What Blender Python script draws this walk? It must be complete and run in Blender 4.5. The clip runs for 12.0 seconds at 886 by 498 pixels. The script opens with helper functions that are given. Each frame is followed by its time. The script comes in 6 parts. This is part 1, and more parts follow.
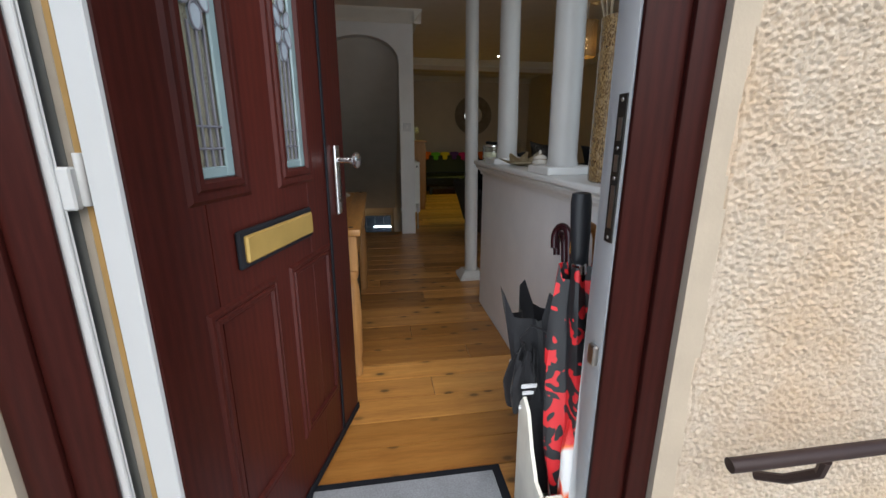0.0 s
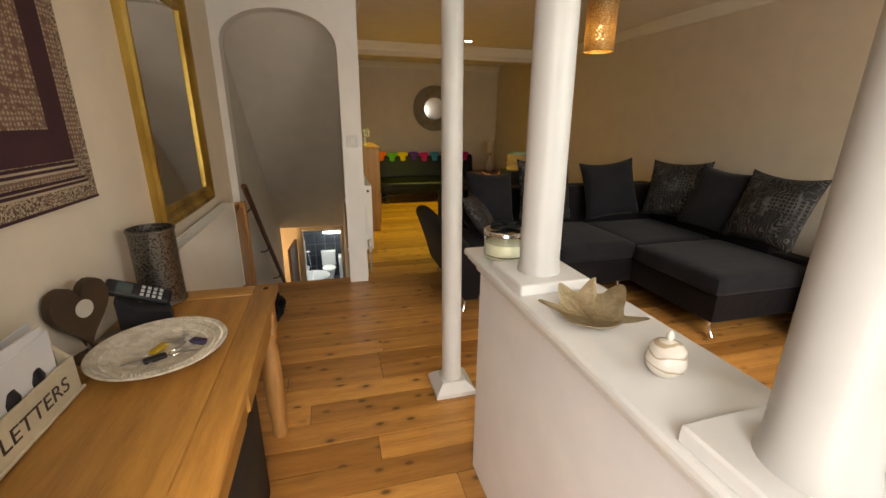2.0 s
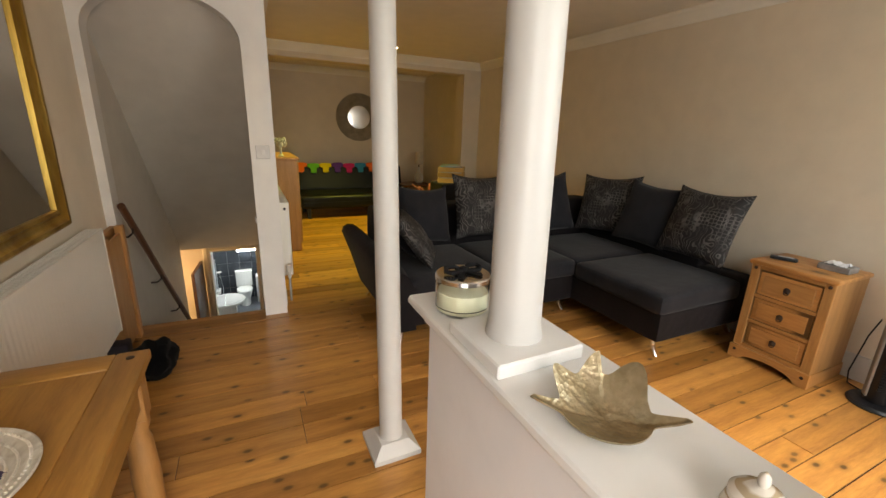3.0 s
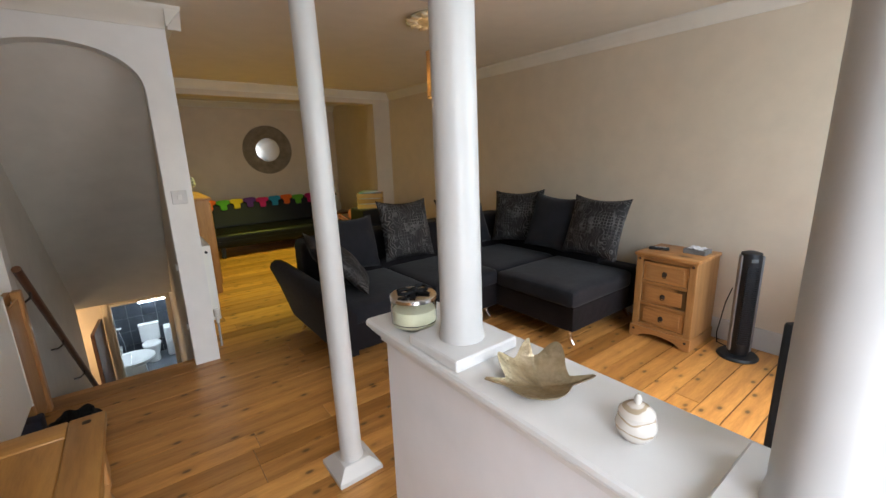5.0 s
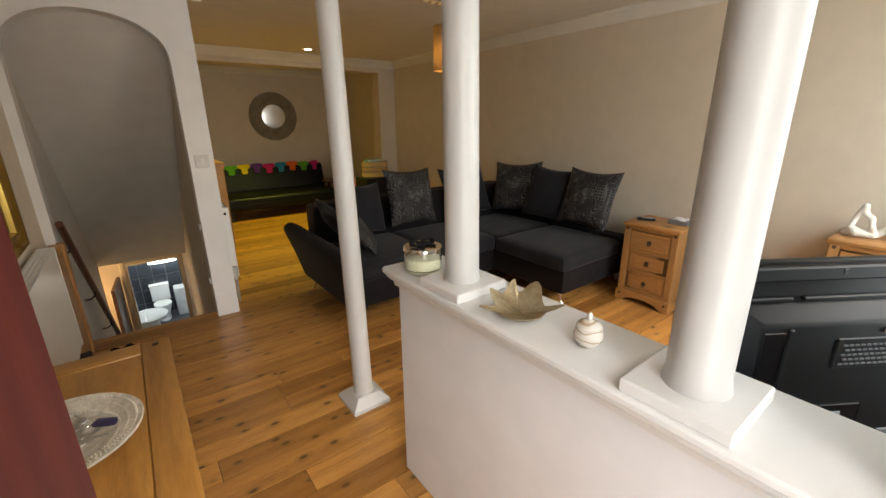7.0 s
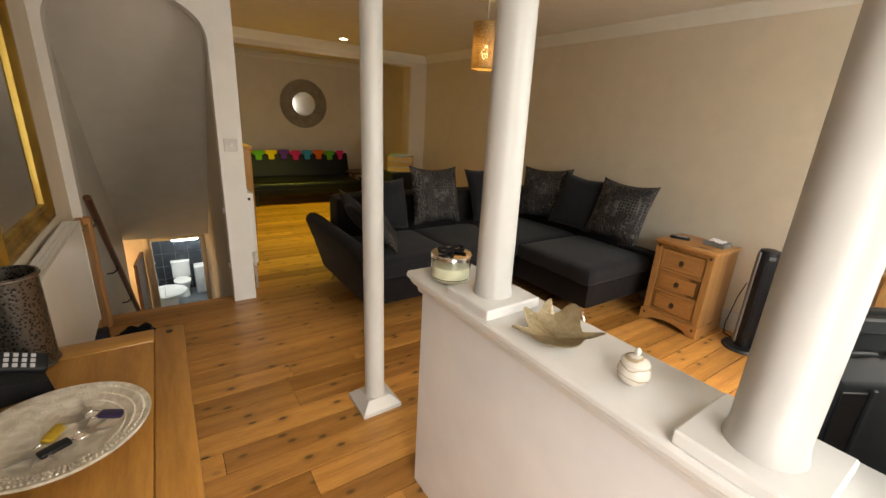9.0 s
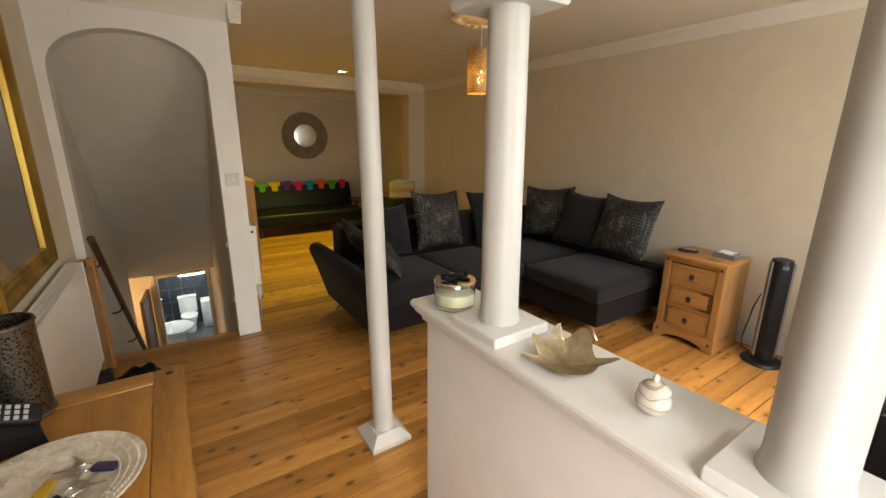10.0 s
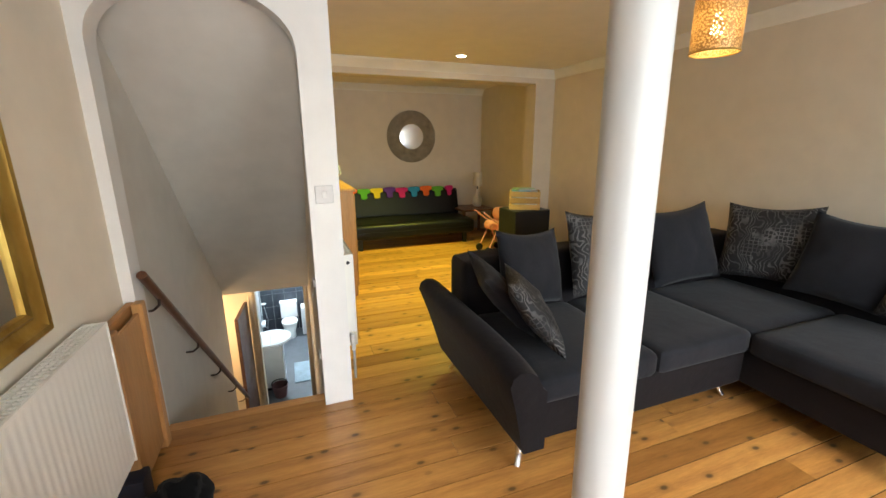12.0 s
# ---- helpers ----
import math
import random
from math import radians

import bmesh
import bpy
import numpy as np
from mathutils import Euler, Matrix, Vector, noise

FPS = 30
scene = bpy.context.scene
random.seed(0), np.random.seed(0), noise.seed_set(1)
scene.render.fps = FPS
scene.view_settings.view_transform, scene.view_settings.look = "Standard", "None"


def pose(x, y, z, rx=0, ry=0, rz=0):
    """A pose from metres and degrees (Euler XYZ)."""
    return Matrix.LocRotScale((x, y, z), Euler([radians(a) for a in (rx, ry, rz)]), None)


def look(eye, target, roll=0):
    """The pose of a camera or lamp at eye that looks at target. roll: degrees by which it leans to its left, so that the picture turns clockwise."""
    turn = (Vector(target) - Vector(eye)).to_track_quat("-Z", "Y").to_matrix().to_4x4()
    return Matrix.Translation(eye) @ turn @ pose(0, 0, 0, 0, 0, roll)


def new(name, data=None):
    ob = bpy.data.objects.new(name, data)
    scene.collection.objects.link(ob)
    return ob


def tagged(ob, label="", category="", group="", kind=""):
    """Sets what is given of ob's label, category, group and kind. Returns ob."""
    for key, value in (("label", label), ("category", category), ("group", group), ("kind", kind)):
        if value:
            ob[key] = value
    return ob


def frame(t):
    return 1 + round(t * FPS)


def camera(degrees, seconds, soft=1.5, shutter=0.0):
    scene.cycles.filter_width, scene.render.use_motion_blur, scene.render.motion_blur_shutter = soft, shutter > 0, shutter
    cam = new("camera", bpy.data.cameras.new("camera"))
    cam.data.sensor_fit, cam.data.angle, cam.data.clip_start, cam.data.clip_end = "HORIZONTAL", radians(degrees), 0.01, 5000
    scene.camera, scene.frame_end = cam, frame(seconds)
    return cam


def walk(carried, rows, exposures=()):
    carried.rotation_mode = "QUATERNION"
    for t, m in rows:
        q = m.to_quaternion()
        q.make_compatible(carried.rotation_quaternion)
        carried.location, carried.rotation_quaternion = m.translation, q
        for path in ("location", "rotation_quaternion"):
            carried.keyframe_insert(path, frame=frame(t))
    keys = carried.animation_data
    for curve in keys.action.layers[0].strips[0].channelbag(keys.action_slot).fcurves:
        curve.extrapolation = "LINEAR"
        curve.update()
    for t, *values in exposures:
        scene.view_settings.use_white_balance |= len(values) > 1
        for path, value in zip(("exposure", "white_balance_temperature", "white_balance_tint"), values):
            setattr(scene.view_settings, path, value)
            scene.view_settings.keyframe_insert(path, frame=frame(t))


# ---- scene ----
cam = camera(94.8, 12.0)
PATH = [
    (0, (0.334, -0.11, 1.076), (0.64, 1.797, 0.557), 0.2),
    (0.5, (0.294, 0.28, 1.235), (0.666, 2.163, 0.673), 0.7),
    (1, (0.288, 0.516, 1.376), (0.883, 2.33, 0.78), 0.3),
    (1.5, (0.393, 0.839, 1.375), (0.918, 2.688, 0.823), -2.1),
    (2, (0.506, 1.154, 1.374), (1.009, 2.994, 0.773), 0.7),
    (2.5, (0.591, 1.469, 1.371), (1.252, 3.268, 0.798), 2.2),
    (4.5, (0.453, 1.5, 1.422), (1.578, 3.067, 0.894), -1.6),
    (5, (0.421, 1.361, 1.442), (1.597, 2.913, 0.985), -1.7),
    (5.5, (0.324, 1.238, 1.469), (1.639, 2.694, 1.082), -1.4),
    (6, (0.253, 1.179, 1.47), (1.618, 2.584, 1.067), -0.3),
    (6.5, (0.244, 1.138, 1.465), (1.542, 2.597, 1.032), -0.0),
    (7, (0.258, 1.174, 1.46), (1.41, 2.698, 0.867), -0.5),
    (9, (0.272, 1.272, 1.466), (1.357, 2.839, 0.861), 3.4),
    (9.5, (0.272, 1.277, 1.467), (1.232, 2.943, 0.917), 0.5),
    (10, (0.3, 1.295, 1.47), (1.376, 2.904, 0.97), 0.5),
    (10.5, (0.401, 1.471, 1.448), (1.308, 3.18, 0.944), -1.7),
    (11, (0.506, 1.726, 1.455), (1.119, 3.569, 0.981), 1.1),
    (11.5, (0.494, 2.1, 1.457), (1.131, 3.937, 0.99), 0.2),
    (12, (0.513, 2.439, 1.447), (1.197, 4.253, 0.955), -0.2),
]
EXPOSURES = [(0.0, 0.15, 6050, 6), (0.3, 0.6, 6100, 6), (0.5, 1.2, 6200, 5), (1.0, 1.35, 6500, 5), (1.5, 1.45, 7100, 8), (2.0, 1.93, 7600, 9), (2.5, 2.05, 7600, 9), (4.5, 2.15, 5950, 8), (5.5, 1.97, 6150, 8), (6.5, 1.92, 6450, 8), (7.0, 1.9, 7000, 8),
             (9.0, 2.05, 7550, 8), (10.5, 2.15, 7200, 7), (11.0, 2.45, 6900, 7), (12.0, 3.0, 6150, 5)]
walk(cam, [(t, look(eye, target, roll)) for t, eye, target, roll in PATH], EXPOSURES)

# ---- world and large lights ----
world = bpy.data.worlds.new("sky")
scene.world = world
world.use_nodes = True
wn = world.node_tree.nodes
sky = wn.new("ShaderNodeTexSky")
sky.sky_type, sky.sun_disc = "NISHITA", False
sky.sun_elevation, sky.sun_rotation = radians(48), radians(170)
sky.air_density, sky.dust_density, sky.ozone_density = 1.0, 4.0, 1.0
world.node_tree.links.new(sky.outputs[0], wn["Background"].inputs[0])
wn["Background"].inputs[1].default_value = 0.15


def lamp(name, kind, at, energy, colour, target=None, **more):
    data = bpy.data.lights.new(name, kind)
    data.energy, data.color = energy, colour
    if "size" in more:
        data.shadow_soft_size = more["size"]
    ob = new(name, data)
    ob.matrix_world = look(at, target) if target else Matrix.Translation(at)
    return ob


sun = lamp("sun", "SUN", (0.6, -6, 8), 0.55, (1.0, 0.97, 0.93), (1.0, 1.0, 0.0))
sun.data.angle = radians(50)
# daylight through the front window
win = lamp("window_daylight", "AREA", (2.56, 0.60, 1.45), 8.6, (0.81, 0.92, 1.0), (2.70, 3.2, 1.15))
win.data.shape, win.data.size, win.data.size_y = "RECTANGLE", 1.9, 1.3
# daylight through the open front doorway
doorway = lamp("doorway_daylight", "AREA", (0.46, 0.66, 1.10), 5.6, (0.95, 0.97, 1.0), (0.26, 3.4, 0.85))
doorway.data.shape, doorway.data.size, doorway.data.size_y = "RECTANGLE", 0.58, 1.9
# pendant bulb, downlight, hall light at the foot of the stairs, bathroom light
lamp("pendant_bulb_light", "POINT", (2.33, 3.85, 1.95), 0.42, (1.0, 0.62, 0.25), size=0.03)
dl = lamp("downlight_beam", "SPOT", (2.33, 6.70, 2.325), 54.0, (1.0, 0.98, 0.13), (1.60, 6.95, 0.0), size=0.04)
dl.data.spot_size, dl.data.spot_blend = radians(100), 0.7
lamp("lower_hall_light", "POINT", (-0.9, 7.6, -0.75), 6.0, (1.0, 0.70, 0.38), size=0.08)
lamp("bathroom_light", "POINT", (0.42, 10.2, -0.55), 8.0, (0.85, 0.93, 1.0), size=0.12)

# ---- mesh helpers ----


def box(bm, x0, x1, y0, y1, z0, z1, bev=0.0, seg=1):
    r = bmesh.ops.create_cube(bm, size=1.0)
    for v in r["verts"]:
        v.co = Vector(((x0 + x1) / 2 + v.co.x * (x1 - x0), (y0 + y1) / 2 + v.co.y * (y1 - y0), (z0 + z1) / 2 + v.co.z * (z1 - z0)))
    if bev:
        es = list({e for v in r["verts"] for e in v.link_edges})
        bmesh.ops.bevel(bm, geom=es, offset=bev, segments=seg, profile=0.5, affect="EDGES")
    return bm


def boxm(*a, **k):
    return box(bmesh.new(), *a, **k)


def lathe(bm, prof, seg=32, at=(0, 0, 0), close=True):
    """Turns (radius, height) pairs about z."""
    rings = []
    for r, z in prof:
        rings.append([bm.verts.new((at[0] + r * math.cos(2 * math.pi * i / seg), at[1] + r * math.sin(2 * math.pi * i / seg), at[2] + z)) for i in range(seg)])
    for a, b in zip(rings, rings[1:]):
        for i in range(seg):
            bm.faces.new((a[i], a[(i + 1) % seg], b[(i + 1) % seg], b[i]))
    if close:
        bm.faces.new(rings[0][::-1])
        bm.faces.new(rings[-1])
    return bm


def tube(bm, pts, r, seg=8, taper=1.0):
    """A round bar along a line of points."""
    pts = [Vector(p) for p in pts]
    rings, up = [], None
    for i, p in enumerate(pts):
        d = (pts[min(i + 1, len(pts) - 1)] - pts[max(i - 1, 0)]).normalized()
        side = d.cross(Vector((0, 0, 1)) if abs(d.z) < 0.95 else Vector((1, 0, 0))).normalized() if up is None else (up - d * up.dot(d)).normalized()
        up = side
        other = d.cross(side)
        k = r * (1 + (taper - 1) * i / max(1, len(pts) - 1))
        rings.append([bm.verts.new(p + k * (math.cos(a) * side + math.sin(a) * other)) for a in (2 * math.pi * j / seg for j in range(seg))])
    for a, b in zip(rings, rings[1:]):
        for j in range(seg):
            bm.faces.new((a[j], a[(j + 1) % seg], b[(j + 1) % seg], b[j]))
    bm.faces.new(rings[0][::-1])
    bm.faces.new(rings[-1])
    return bm


def prism(bm, poly, axis, a, b):
    """Extrudes a flat outline along x, y or z from a to b."""
    def put(p, k):
        return {"x": (k, p[0], p[1]), "y": (p[0], k, p[1]), "z": (p[0], p[1], k)}[axis]
    lo = [bm.verts.new(put(p, a)) for p in poly]
    hi = [bm.verts.new(put(p, b)) for p in poly]
    n = len(poly)
    bm.faces.new(lo)
    bm.faces.new(hi[::-1])
    for i in range(n):
        bm.faces.new((lo[i], hi[i], hi[(i + 1) % n], lo[(i + 1) % n]))
    return bm


def link(name, bm, mat, parent=None, label="", angle=0.6):
    bmesh.ops.recalc_face_normals(bm, faces=bm.faces)
    for f in bm.faces:
        f.smooth = True
    for e in bm.edges:
        if len(e.link_faces) == 2 and e.calc_face_angle(0) > angle:
            e.smooth = False
    me = bpy.data.meshes.new(name)
    bm.to_mesh(me)
    bm.free()
    if mat:
        me.materials.append(mat)
    ob = new(name, me)
    if parent:
        ob.parent = parent
    return tagged(ob, label)


def part(name, bm, mat, parent, label="", angle=0.6):
    return link(name, bm, mat, parent, label, angle)


def thing(name, label, category, m=None, group=""):
    ob = new(name)
    ob.empty_display_size = 0.05
    if m:
        ob.matrix_basis = m
    return tagged(ob, label, category, group)


def solo(name, bm, mat, label, category, m=None, group="", angle=0.6):
    ob = link(name, bm, mat, None, "", angle)
    if m:
        ob.matrix_basis = m
    return tagged(ob, label, category, group)


def setting(name, bm, mat, label="", category="", parent=None):
    return tagged(link(name, bm, mat, parent), label, category, "", "structure" if not parent else "")


# ---- materials ----


class Mat:
    """A procedural material under construction."""

    def __init__(self, name, rough=0.6, metal=0.0, colour=(0.8, 0.8, 0.8), spec=0.5):
        self.m = bpy.data.materials.new(name)
        self.m.use_nodes = True
        self.t = self.m.node_tree
        self.b = self.t.nodes["Principled BSDF"]
        self.b.inputs["Roughness"].default_value = rough
        self.b.inputs["Metallic"].default_value = metal
        self.b.inputs["Base Color"].default_value = (*colour, 1)
        self.b.inputs["Specular IOR Level"].default_value = spec
        self.coord = self.t.nodes.new("ShaderNodeTexCoord").outputs["Object"]

    def n(self, kind, **sockets):
        node = self.t.nodes.new(kind)
        for k, v in sockets.items():
            self.put(node.inputs[k.replace("_", " ")], v)
        return node

    def put(self, socket, v):
        if isinstance(v, bpy.types.NodeSocket):
            self.t.links.new(v, socket)
        else:
            socket.default_value = v

    def scaled(self, s, offset=None):
        mp = self.n("ShaderNodeMapping", Vector=self.coord, Scale=s)
        if offset is not None:
            self.put(mp.inputs["Location"], offset)
        return mp.outputs[0]

    def noise(self, scale, detail=4.0, vector=None, distortion=0.0, rough=0.55):
        nd = self.n("ShaderNodeTexNoise", Vector=vector or self.coord, Scale=scale, Detail=detail, Distortion=distortion, Roughness=rough)
        return nd.outputs["Fac"]

    def ramp(self, fac, *stops):
        r = self.t.nodes.new("ShaderNodeValToRGB")
        els = r.color_ramp.elements
        while len(els) < len(stops):
            els.new(0.5)
        for e, (p, c) in zip(els, stops):
            e.position, e.color = p, (*c, 1) if len(c) == 3 else c
        self.put(r.inputs[0], fac)
        return r.outputs[0]

    def mix(self, fac, a, b, mode="MIX"):
        x = self.t.nodes.new("ShaderNodeMix")
        x.data_type, x.blend_type = "RGBA", mode
        self.put(x.inputs[0], fac)
        self.put(x.inputs[6], a if isinstance(a, bpy.types.NodeSocket) else (*a, 1))
        self.put(x.inputs[7], b if isinstance(b, bpy.types.NodeSocket) else (*b, 1))
        return x.outputs[2]

    def maths(self, op, a, b=0.0):
        x = self.t.nodes.new("ShaderNodeMath")
        x.operation = op
        self.put(x.inputs[0], a)
        self.put(x.inputs[1], b)
        return x.outputs[0]

    def bump(self, height, strength=0.3, distance=0.002):
        bp = self.n("ShaderNodeBump", Strength=strength, Distance=distance, Height=height)
        if self.b.inputs["Normal"].is_linked:
            self.put(bp.inputs["Normal"], self.b.inputs["Normal"].links[0].from_socket)
        self.put(self.b.inputs["Normal"], bp.outputs[0])

    def base(self, v):
        self.put(self.b.inputs["Base Color"], v)

    def rough(self, v):
        self.put(self.b.inputs["Roughness"], v)


def paint(name, colour, rough=0.6, vary=0.06, bump=0.25, scale=6.0, grain=180.0):
    k = Mat(name, rough)
    n1 = k.noise(scale, 5)
    dark = tuple(c * (1 - vary) for c in colour)
    lite = tuple(min(1, c * (1 + vary * 0.5)) for c in colour)
    k.base(k.ramp(n1, (0.3, dark), (0.7, lite)))
    k.bump(k.noise(grain, 3), bump, 0.001)
    k.bump(k.noise(scale * 0.7, 3), 0.25, 0.01)
    return k.m


def wood(name, light, mid, dark, axis="x", rough=0.4, knots=True, ring=9.0, gloss=0.0, knot_scale=3.2, spread=0.35, flat=False):
    """Grain drawn out along an axis, with rings, streaks and knots."""
    k = Mat(name, rough)
    info = k.t.nodes.new("ShaderNodeObjectInfo")
    rnd = info.outputs["Random"]
    off = k.n("ShaderNodeCombineXYZ", X=k.maths("MULTIPLY", rnd, 37.0), Y=k.maths("MULTIPLY", rnd, 91.0), Z=k.maths("MULTIPLY", rnd, 53.0)).outputs[0]
    long = {"x": (0.12, 1, 1), "y": (1, 0.12, 1), "z": (1, 1, 0.12)}[axis]
    v = k.scaled(long, off)
    wob = k.noise(2.2, 3, v, 0.6)
    rings = k.n("ShaderNodeTexWave", Vector=v, Scale=ring, Distortion=9.0, Detail=2.0, Detail_Scale=0.6)
    rings.wave_type = "BANDS"
    rings.bands_direction = {"x": "Y", "y": "X", "z": "X"}[axis]
    fine = k.noise(70, 4, v, 0.0, 0.7)
    c = k.ramp(k.maths("ADD", k.maths("MULTIPLY", rings.outputs["Fac"], 0.22), k.maths("MULTIPLY", wob, 0.85)), (0.2, light), (0.55, mid), (0.85, dark))
    c = k.mix(0.38, c, k.ramp(fine, (0.3, tuple(x * 0.55 for x in mid)), (0.65, light)))
    tone = k.ramp(rnd, (0.0, (1 - spread, 1 - spread * 1.15, 1 - spread * 1.4)), (0.5, (0.9, 0.88, 0.85)), (1.0, (1.12, 1.1, 1.05)))
    c = k.mix(1.0, c, tone, "MULTIPLY")
    if knots:
        kv = k.scaled({"x": (0.55, 1, 0 if flat else 1), "y": (1, 0.55, 0 if flat else 1), "z": (1, 1, 0.55)}[axis], off)
        vor = k.n("ShaderNodeTexVoronoi", Vector=kv, Scale=knot_scale, Randomness=1.0)
        if flat:
            vor.voronoi_dimensions = "2D"
        spots = k.ramp(vor.outputs["Distance"], (0.045, (1, 1, 1)), (0.10, (0, 0, 0)))
        halo = k.ramp(vor.outputs["Distance"], (0.06, (0.5, 0.5, 0.5)), (0.22, (0, 0, 0)))
        pick = k.ramp(k.noise(2.3, 2, kv), (0.38, (0, 0, 0)), (0.48, (1, 1, 1)))
        c = k.mix(k.maths("MULTIPLY", halo, pick), c, tuple(x * 0.45 for x in mid))
        c = k.mix(k.maths("MULTIPLY", spots, pick), c, tuple(x * 0.22 for x in mid))
    k.base(c)
    k.rough(k.maths("ADD", rough - 0.08, k.maths("MULTIPLY", k.noise(14, 4, v), 0.2)))
    k.bump(fine, 0.18, 0.0008)
    if gloss:
        k.b.inputs["Coat Weight"].default_value = gloss
        k.b.inputs["Coat Roughness"].default_value = 0.18
    return k.m


def cloth(name, colour, weave=900.0, rough=0.95, vary=0.35, sheen=0.3):
    k = Mat(name, rough, spec=0.2)
    n1 = k.noise(5, 4)
    n2 = k.noise(weave * 0.4, 2)
    c = k.ramp(n1, (0.3, tuple(x * (1 - vary) for x in colour)), (0.7, tuple(x * (1 + vary * 0.4) for x in colour)))
    c = k.mix(0.3, c, k.ramp(n2, (0.3, tuple(x * 0.5 for x in colour)), (0.7, tuple(x * 1.5 for x in colour))))
    k.base(c)
    k.b.inputs["Sheen Weight"].default_value = sheen
    k.b.inputs["Sheen Roughness"].default_value = 0.5
    k.bump(n2, 0.4, 0.001)
    k.bump(k.noise(18, 3), 0.3, 0.01)
    return k.m


def metal(name, colour, rough=0.25, scratch=0.15):
    k = Mat(name, rough, 1.0, colour)
    k.rough(k.maths("ADD", rough * 0.7, k.maths("MULTIPLY", k.noise(40, 5), scratch + rough * 0.4)))
    return k.m


def plain(name, colour, rough=0.5, metallic=0.0, vary=0.15, grain=60.0, spec=0.5, bump=0.1):
    k = Mat(name, rough, metallic, colour, spec)
    n1 = k.noise(9, 4)
    k.base(k.ramp(n1, (0.3, tuple(c * (1 - vary) for c in colour)), (0.7, tuple(min(1, c * (1 + vary * 0.4)) for c in colour))))
    k.bump(k.noise(grain, 3), bump, 0.001)
    return k.m


WALL = paint("wall_cream_emulsion", (0.635, 0.548, 0.43), 0.75, 0.05, 0.2)
HALL = paint("hall_cream_emulsion", (0.80, 0.71, 0.58), 0.7, 0.05, 0.2)
STAIRWALL = paint("stair_taupe_emulsion", (0.62, 0.58, 0.52), 0.7, 0.06, 0.2)
CEIL = paint("ceiling_paint", (0.73, 0.67, 0.57), 0.8, 0.04, 0.2)
# same white gloss as WHITE, lightened to paint in the window light
WHITE_LIT = paint("white_gloss_paint_lit", (0.73, 0.72, 0.70), 0.30, 0.04, 0.12, 8.0)
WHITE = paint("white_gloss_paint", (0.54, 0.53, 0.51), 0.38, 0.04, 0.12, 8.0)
HALFWALL = paint("half_wall_emulsion", (0.77, 0.755, 0.755), 0.65, 0.05, 0.25)
UPVC = paint("white_upvc", (0.72, 0.745, 0.75), 0.3, 0.03, 0.05)
PLANK = wood("varnished_pine_boards", (0.70, 0.375, 0.115), (0.55, 0.258, 0.066), (0.30, 0.116, 0.027), "x", 0.34, True, 3.6, 0.25, 7.2, 0.42, True)
PINE = wood("waxed_pine", (0.55, 0.29, 0.105), (0.45, 0.215, 0.068), (0.31, 0.13, 0.038), "y", 0.42, True, 4.0, 0.1, 3.0, 0.2, True)
TPINE = wood("aged_golden_pine", (0.50, 0.265, 0.068), (0.40, 0.19, 0.044), (0.25, 0.10, 0.022), "y", 0.38, True, 4.0, 0.15, 3.0, 0.25, True)
TPINE_X = wood("aged_golden_pine_cross", (0.50, 0.265, 0.068), (0.40, 0.19, 0.044), (0.25, 0.10, 0.022), "x", 0.38, True, 4.0, 0.15, 3.0, 0.25, True)
PINE_Z = wood("waxed_pine_upright", (0.56, 0.31, 0.12), (0.47, 0.24, 0.08), (0.33, 0.15, 0.045), "z", 0.42, True, 4.0, 0.1, 2.4, 0.2)
PINE_X = wood("waxed_pine_cross", (0.56, 0.31, 0.12), (0.47, 0.24, 0.08), (0.33, 0.15, 0.045), "x", 0.42, True, 4.0, 0.1, 2.4, 0.2)
RAILWOOD = wood("dark_stained_rail", (0.20, 0.085, 0.04), (0.14, 0.055, 0.028), (0.08, 0.03, 0.016), "y", 0.35, False, 14.0, 0.1)
MAHOG = wood("mahogany_woodgrain_foil", (0.070, 0.0135, 0.010), (0.045, 0.0085, 0.0065), (0.019, 0.004, 0.004), "z", 0.40, False, 16.0, 0.0, 3.0, 0.05)
GREYFAB = cloth("charcoal_corduroy", (0.017, 0.0175, 0.022), 900, sheen=0.08)
DARKFAB = cloth("black_brown_upholstery", (0.0085, 0.0065, 0.008), 700, 0.8, sheen=0.05)
LEATHER = plain("black_leatherette", (0.004, 0.004, 0.0055), 0.42, 0, 0.3, 90, 0.22, 0.3)
BLACKP = plain("black_plastic", (0.014, 0.015, 0.018), 0.42, 0, 0.2, 400, 0.35, 0.1)
TVGREY = plain("tv_casing", (0.007, 0.009, 0.012), 0.5, 0, 0.15, 500, 0.3, 0.15)
CHROME = metal("chrome", (0.82, 0.82, 0.84), 0.12)
STEEL = metal("brushed_nickel", (0.60, 0.58, 0.55), 0.3)
IRON = metal("dark_iron", (0.10, 0.08, 0.07), 0.5)
BRASS = plain("letterbox_brass", (0.45, 0.30, 0.085), 0.42, 0.35)
RUBBER = plain("black_rubber", (0.012, 0.013, 0.017), 0.75, 0, 0.15, 60, 0.15)
MAHOG.node_tree.nodes["Principled BSDF"].inputs["Specular IOR Level"].default_value = 0.22
STAIRCARPET = cloth("stair_carpet", (0.16, 0.13, 0.10), 500)

# ---- structure ----
# plan: hall x -0.245..0.99, living room to x 3.84, back room to y 9.05; front wall inner face y 0.645; floor z 0, ceiling z 2.36
CZ, LX, RX, BY, FY = 2.36, -0.245, 3.84, 9.05, 0.645

